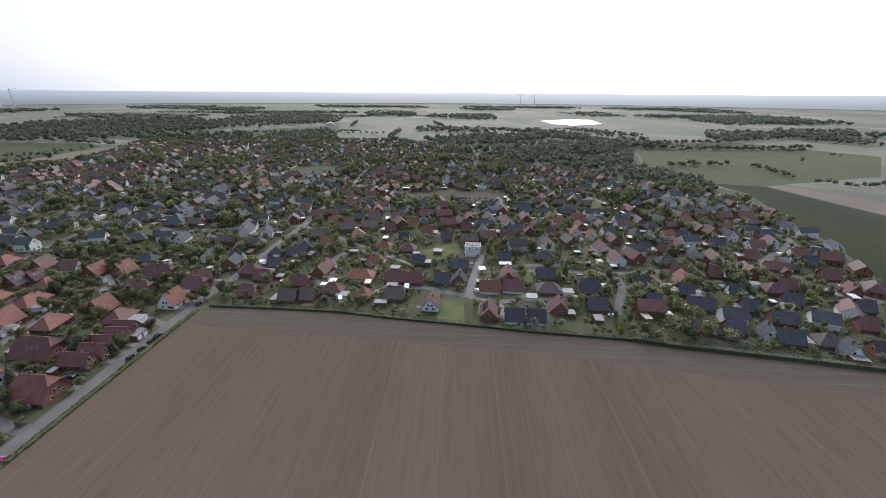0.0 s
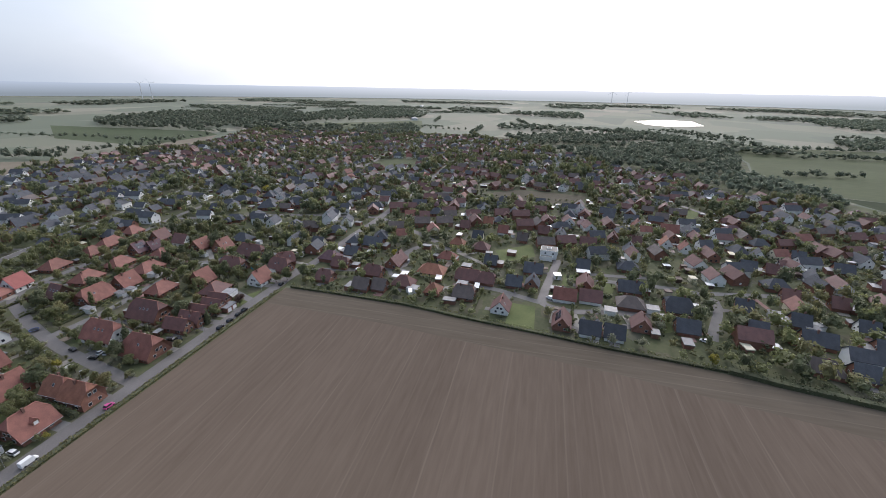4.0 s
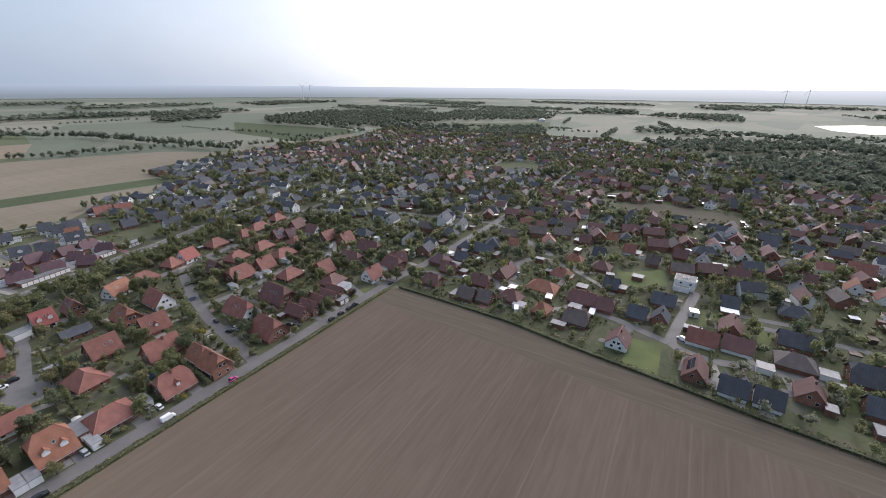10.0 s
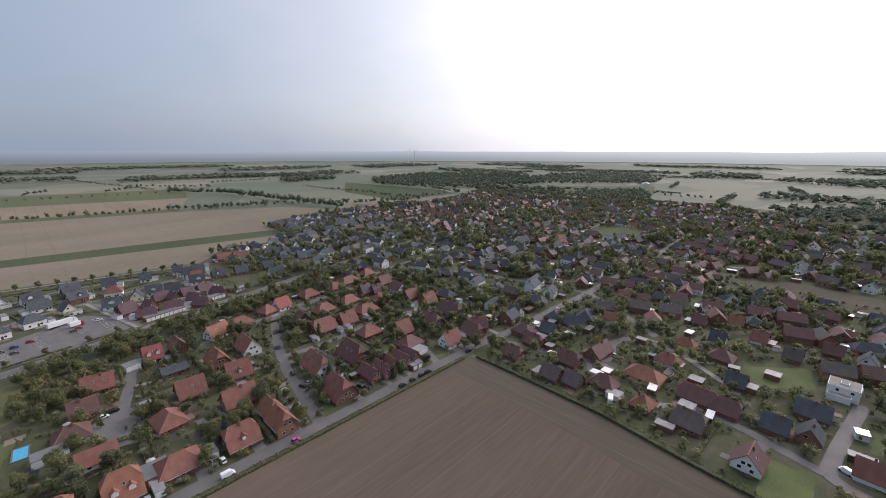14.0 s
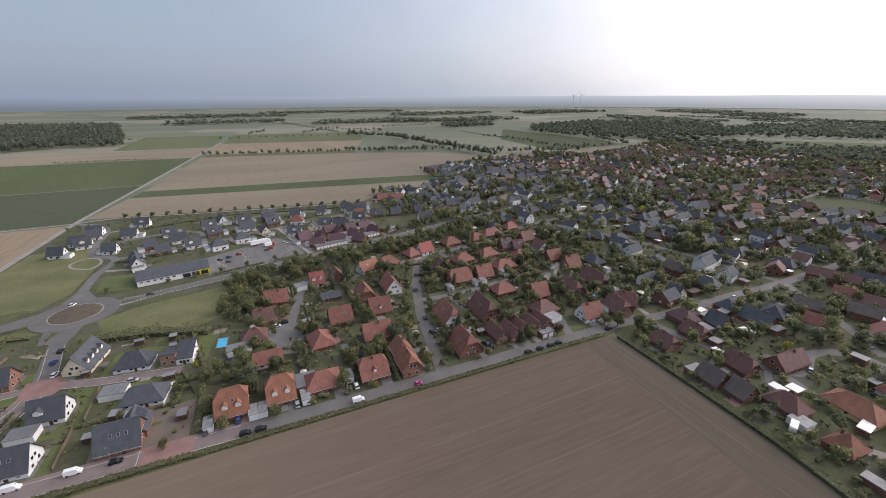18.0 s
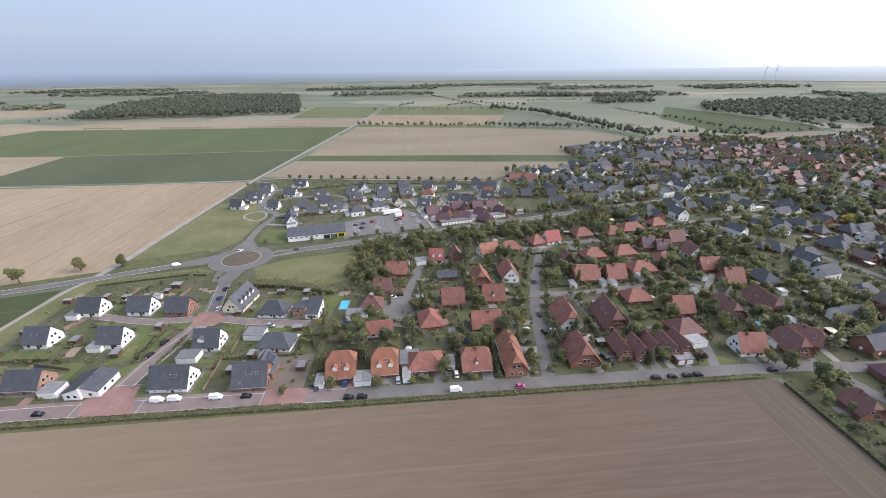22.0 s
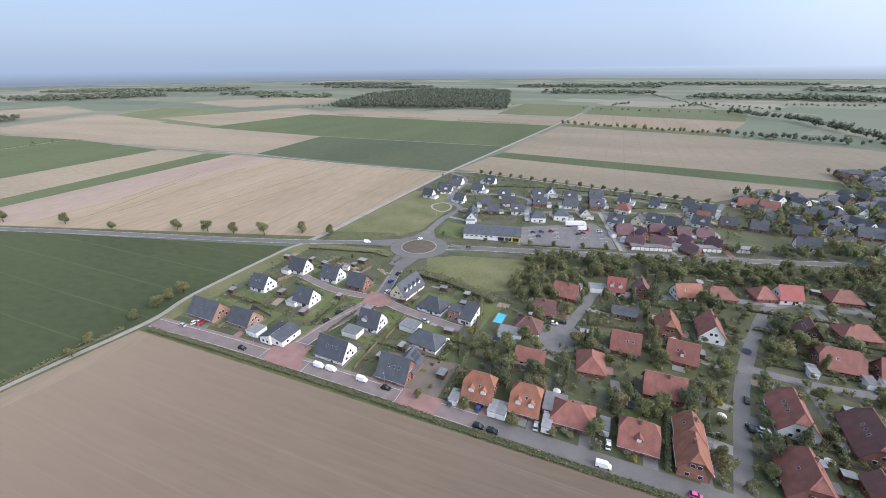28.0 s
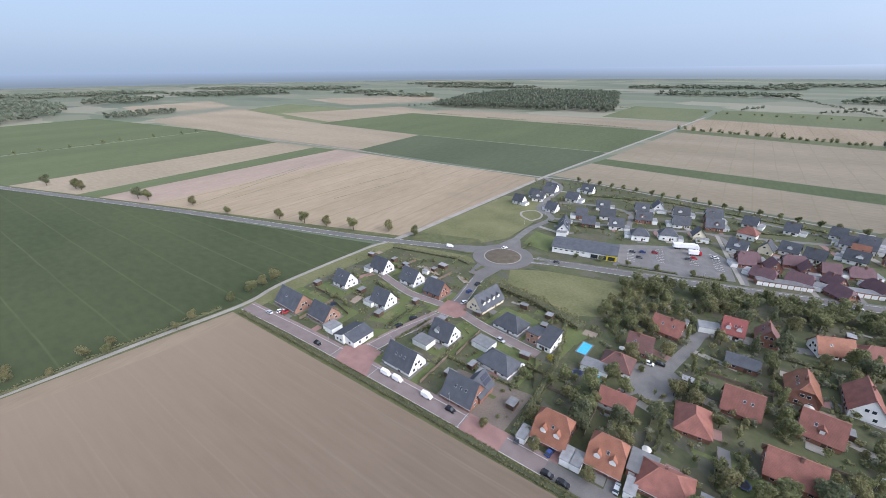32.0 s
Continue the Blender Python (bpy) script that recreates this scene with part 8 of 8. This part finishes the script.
for leaf, sp in spots.items():
    near = [s for s in sp if s[0] < 330]
    rest = [s for s in sp if s[0] >= 330]
    grove("garden_trees", near, leaf, 74, "leafy garden trees between houses", 21)
    grove("garden_trees", rest, leaf, 34, "leafy trees between distant houses", 22, lobes=4)


sp = []
tries = 0
while len(sp) < 2300 and tries < 16000:
    tries += 1
    px, py = rnd.uniform(100, 360), rnd.uniform(-260, 130)
    if (inside(px, py, FARV) or inside(px, py, EDGE)) and not any(inside(px, py, g) for g in GAPS[2:]) and free(px * K, py * K, 0.2):
        sp.append((px * K, py * K, rnd.uniform(0.9, 3.6), rnd.uniform(1.4, 4.2)))
for k, leaf in enumerate(("mid", "olive", "dark")):
    grove("garden_bushes", sp[k::3], leaf, 36, "low bushes and hedges in village gardens", 23 + k, lobes=4)


def wood(pts, leaf, step, h, w, label, seed, quads=40, name="wood", gaps=-9.0):
    rg = random.Random(seed)
    xs, ys = [p[0] for p in pts], [p[1] for p in pts]
    sp = []
    x = min(xs)
    while x < max(xs):
        y = min(ys)
        while y < max(ys):
            px, py = x + rg.uniform(-step, step) * 0.5, y + rg.uniform(-step, step) * 0.5
            if inside(px, py, pts) and noise.noise((px * 0.011, py * 0.011, seed * 0.37)) > gaps:
                sp.append((px * K, py * K, h * rg.uniform(0.75, 1.2), w * rg.uniform(0.8, 1.25)))
            y += step
        x += step
    if sp:
        grove(name, sp, leaf, quads // 2, label, seed, lobes=3)


def tree_row(pts, leaf, gap, h, w, label, seed, spread=2.0, quads=70):
    rg = random.Random(seed)
    sp = []
    for a, b in zip(pts, pts[1:]):
        n = int(math.hypot(b[0] - a[0], b[1] - a[1]) / gap)
        for i in range(n):
            t = (i + rg.uniform(-0.3, 0.3)) / n
            sp.append(((a[0] + (b[0] - a[0]) * t + rg.uniform(-spread, spread)) * K, (a[1] + (b[1] - a[1]) * t + rg.uniform(-spread, spread)) * K, h * rg.uniform(0.7, 1.2), w * rg.uniform(0.75, 1.25)))
    grove("tree_row", sp, leaf, quads, label, seed)


wood([(-749, 1030), (-264, 1106), (-300, 1300), (-431, 1840), (-802, 1940), (-900, 1500)], "wood", 15, 18, 17, "dense dark wood among fields", 31)
tree_row([(-87, 852), (150, 793)], "mid", 8, 9, 8, "row of trees across the fields", 32)
tree_row([(-620, 880), (-540, 872)], "dark", 7, 3, 6, "low hedge between fields", 33, 1)
tree_row([(-470, 862), (-370, 855)], "dark", 7, 3, 6, "low hedge between fields", 331, 1)
tree_row([(-300, 850), (-150, 838)], "dark", 7, 3, 6, "low hedge between fields", 332, 1)
tree_row([(-78, 1178), (120, 1166), (229, 1158)], "mid", 20, 7, 7, "row of roadside trees", 34)
tree_row([(-290, 1240), (-230, 1222)], "mid", 9, 6, 6, "row of roadside trees", 35)
tree_row([(240, 1160), (264, 1120), (326, 1034), (347, 898), (358, 799), (366, 697), (382, 610)], "wood", 7, 15, 14, "avenue of tall trees behind the village", 36, 5)
tree_row([(386, 680), (434, 652), (504, 630), (560, 600)], "wood", 10, 12, 12, "avenue of tall trees behind the village", 37, 6)
tree_row([(548, 943), (584, 821), (566, 690), (604, 625)], "wood", 15, 10, 10, "row of trees behind the village", 373, 3)
tree_row([(119, 1823), (231, 1257)], "wood", 16, 7, 9, "diagonal hedgerow across fields", 374, 3, 30)
tree_row([(568, 1107), (579, 887)], "wood", 10, 5, 8, "hedgerow between fields", 375, 3, 30)
tree_row([(160, 800), (250, 772), (322, 745)], "wood", 4, 10, 9, "thick bushes beside a field", 371, 10)
tree_row([(330, 760), (345, 735), (368, 700)], "wood", 11, 10, 9, "row of trees across pasture", 372, 3)
tree_row([(204, 440), (208, 480), (214, 536), (260, 556), (330, 574)], "dark", 6, 7, 8, "dark trees at the village edge", 38, 5)
tree_row([(104, 414), (118, 424)], "dark", 3, 11, 5, "dark conifers at the village edge", 39, 3)
wood([(735, 975), (770, 812), (851, 702), (990, 692), (1060, 637), (1380, 740), (1400, 1060), (1230, 1300), (860, 1170)], "wood", 19, 16, 19, "dark wood beyond the village", 40)
wood([(1118, 660), (1233, 532), (1386, 416), (1750, 530), (1860, 800), (1480, 870), (1400, 735)], "wood", 24, 16, 18, "distant dark wood", 42, 30)
wood([(458, 1689), (722, 1563), (815, 1490), (880, 1600), (560, 1780)], "wood", 20, 16, 18, "distant dark wood", 421, 30)
wood([(512, -206), (550, -146), (600, -96), (690, -56), (800, 15), (890, 70), (960, -50), (1180, -240), (1000, -320), (820, -345), (675, -322), (610, -290), (560, -280)], "wood", 14, 13, 15, "wood beyond the village", 43, 46, gaps=-0.22)
wood([(396, -322), (440, -262), (452, -214), (508, -206), (558, -283), (470, -318)], "wood", 11, 11, 12, "trees round the green field", 44, 46)
tree_row([(567, -335), (583, -376), (585, -425)], "wood", 5, 10, 11, "clumps of trees on the meadow", 441, 7)
tree_row([(590, -462), (538, -459), (488, -446)], "wood", 6, 7, 9, "bushes on the meadow", 443, 6)
tree_row([(462, -455), (441, -478), (440, -505), (462, -540)], "wood", 6, 7, 8, "trees beside a field strip", 442, 4)
tree_row([(822, -511), (811, -575)], "wood", 7, 4, 7, "low hedge on the meadow", 444, 3)
tree_row([(718, -680), (708, -692)], "wood", 4, 5, 7, "low bush on the meadow", 445, 3)
tree_row([(624, -561), (627, -566)], "wood", 4, 11, 12, "single broad tree on the meadow", 446, 2)
tree_row([(894, -403), (905, -520), (917, -636)], "wood", 9, 3, 6, "hedge along the meadow", 447, 2)
wood([(800, 330), (900, 260), (1100, 330), (1000, 430), (820, 420)], "wood", 16, 13, 14, "trees beyond the village", 45)
wood([(889, -605), (998, -820), (884, -853), (860, -900), (1000, -960), (1130, -940), (1120, -760), (1040, -620)], "wood", 18, 14, 17, "distant wood", 46, 30)
wood([(1000, -420), (1230, -300), (1250, -370), (1040, -500)], "wood", 18, 9, 14, "distant wood", 47, 30)
wood([(1420, -920), (1600, -1340), (1900, -1500), (2100, -1400), (1800, -950)], "wood", 24, 14, 22, "distant wood", 48, 30)
wood([(-1256, 179), (-1340, 259), (-1456, 366), (-1846, 464), (-2370, 459), (-1900, 150), (-1400, 60)], "wood", 24, 16, 24, "distant dark wood", 49, 30)
wood([(-1854, 509), (-1767, 652), (-1900, 800), (-2300, 700)], "wood", 26, 16, 26, "distant dark wood", 50, 30)
wood([(-1229, 403), (-1244, 554), (-1300, 560), (-1290, 400)], "wood", 14, 13, 15, "small dark wood among fields", 51, 36)
wood([(-1927, 933), (-1770, 1294), (-2000, 1400), (-2300, 950)], "wood", 26, 16, 26, "distant dark wood", 52, 30)
tree_row([(-801, 110), (-806, 180), (-812, 285), (-795, 430)], "mid", 34, 7, 7, "scattered trees along a field track", 53, 2, 90)
tree_row([(-801, 110), (-806, 180), (-812, 285), (-795, 430)], "dark", 9, 1.6, 5, "low hedge along a field track", 54, 1, 40)
house(357, 222, 19.0, 11.0, -6, 11.0, "g", "slate", "white", False)
house(335, 236, 12.0, 9.0, -6, 8.5, "g", "slate", "white", False)
for k, (x, y, lx, ly) in enumerate((((-1500, 1500, 300, 100), (-1200, 1400, 300, 80), (-700, 1800, 500, 90), (-100, 1900, 400, 80), (450, 1700, 500, 100), (700, 1350, 200, 90), (900, 1650, 350, 120), (1500, 1100, 350, 120), (1700, 700, 300, 150), (2000, 300, 300, 160), (1800, -100, 300, 90), (2100, -700, 300, 120), (1650, -1300, 300, 150), (2400, 1300, 400, 200), (1000, 2300, 600, 150), (-200, 2500, 700, 150), (-1300, 2200, 600, 150), (-2100, 1700, 400, 200), (-2700, 700, 400, 350), (-2600, 1500, 500, 200), (-1700, 2600, 700, 200), (500, 2900, 900, 150))
          + ((1800, 2200, 600, 200), (2600, 1800, 400, 300), (3000, 600, 200, 500), (3100, -500, 200, 500), (2900, -1400, 300, 400), (2700, -200, 300, 200), (2600, -1500, 400, 200)))):
    wood([(x - lx / 2, y - ly * 0.8), (x + lx * 0.6, y - ly / 2), (x + lx * 0.5, y + ly), (x - lx * 0.4, y + ly * 0.7)], "wood", 24 if abs(x) + abs(y) < 2200 else 34, 15, 26 if abs(x) + abs(y) < 2200 else 38, "distant dark wood on the plain", 60 + k, 26)
# Scattered far trees in hedgerows
for k in range(26):
    rg = random.Random(200 + k)
    a = rg.uniform(-1.3, 2.4)
    d = rg.uniform(900, 2600)
    x, y = d * math.cos(a), d * math.sin(a)
    t = rg.uniform(0, 3.14)
    ln = rg.uniform(80, 260)
    tree_row([(x, y), (x + ln * math.cos(t), y + ln * math.sin(t))], "wood", 14, 9, 10, "distant hedgerow trees", 300 + k, 4, 26)

# Hedgerows and copses on the pastures east of the village
for k in range(54):
    rg = random.Random(500 + k)
    a = rg.uniform(-0.75, 0.75)
    d = rg.uniform(900, 2300)
    x, y = d * math.cos(a), d * math.sin(a)
    if math.hypot(x - 1480, y + 380) < 460:
        continue
    t = rg.choice((1.5, 1.7, 0.1, 1.3)) + rg.uniform(-0.2, 0.2)
    ln = rg.uniform(120, 420)
    if k % 3:
        tree_row([(x, y), (x + ln * math.cos(t), y + ln * math.sin(t))], "wood", 9, 10, 13, "hedgerow trees between distant pastures", 600 + k, 5, 22)
    else:
        w = rg.uniform(50, 110)
        wood([(x - w, y - ln * 0.5), (x + w * 0.6, y - ln * 0.45), (x + w, y + ln * 0.4), (x - w * 0.7, y + ln * 0.5)], "wood", 22, 14, 24, "distant copse on the plain", 600 + k, 26)

# Halls far away
for x, y, a in ((1340, 410, 20), (1500, 460, 20), (2400, 700, 10), (-600, 1750, 0), (300, 1800, 10)):
    g = tagged(new("farm_hall"), "long pale farm hall in the distance", "hall", "distant halls")
    g.matrix_world = pose(x * K, y * K, 0, 0, 0, a)
    part("wall", gable_body(70, 20, 5, 8), WALL["white"], g)
    part("roof", roof_shape(70, 20, 5, 8, 0), FLATROOF, g)
# Wind turbines and masts on the horizon
for k, (x, y, h) in enumerate(((3762, -535, 105), (3743, -653, 108), (2557, 2810, 112), (2513, 2850, 108))):
    t = tagged(new("wind_turbine"), "pale wind turbine standing on the horizon", "wind turbine", "wind turbines")
    t.matrix_world = pose(x, y, 0, 0, 0, 90 + k * 7)
    b = bmesh.new()
    bmesh.ops.create_cone(b, cap_ends=True, segments=10, radius1=2.6, radius2=1.3, depth=h, matrix=pose(0, 0, h / 2))
    part("tower", b, FRAME, t)
    b = bmesh.new()
    box(b, -1.6, 1.6, -4, 3, h - 1.5, h + 2)
    part("nacelle", b, FRAME, t)
    for j in range(3):
        b = bmesh.new()
        v = box(b, -1.2, 1.2, -4.6, -4.2, 0, 40)
        for q in v[4:]:
            q.co.x *= 0.3
        bl = part("blade", b, FRAME, t)
        bl.matrix_local = pose(0, 0, h, 0, 120 * j + 20 * k, 0)
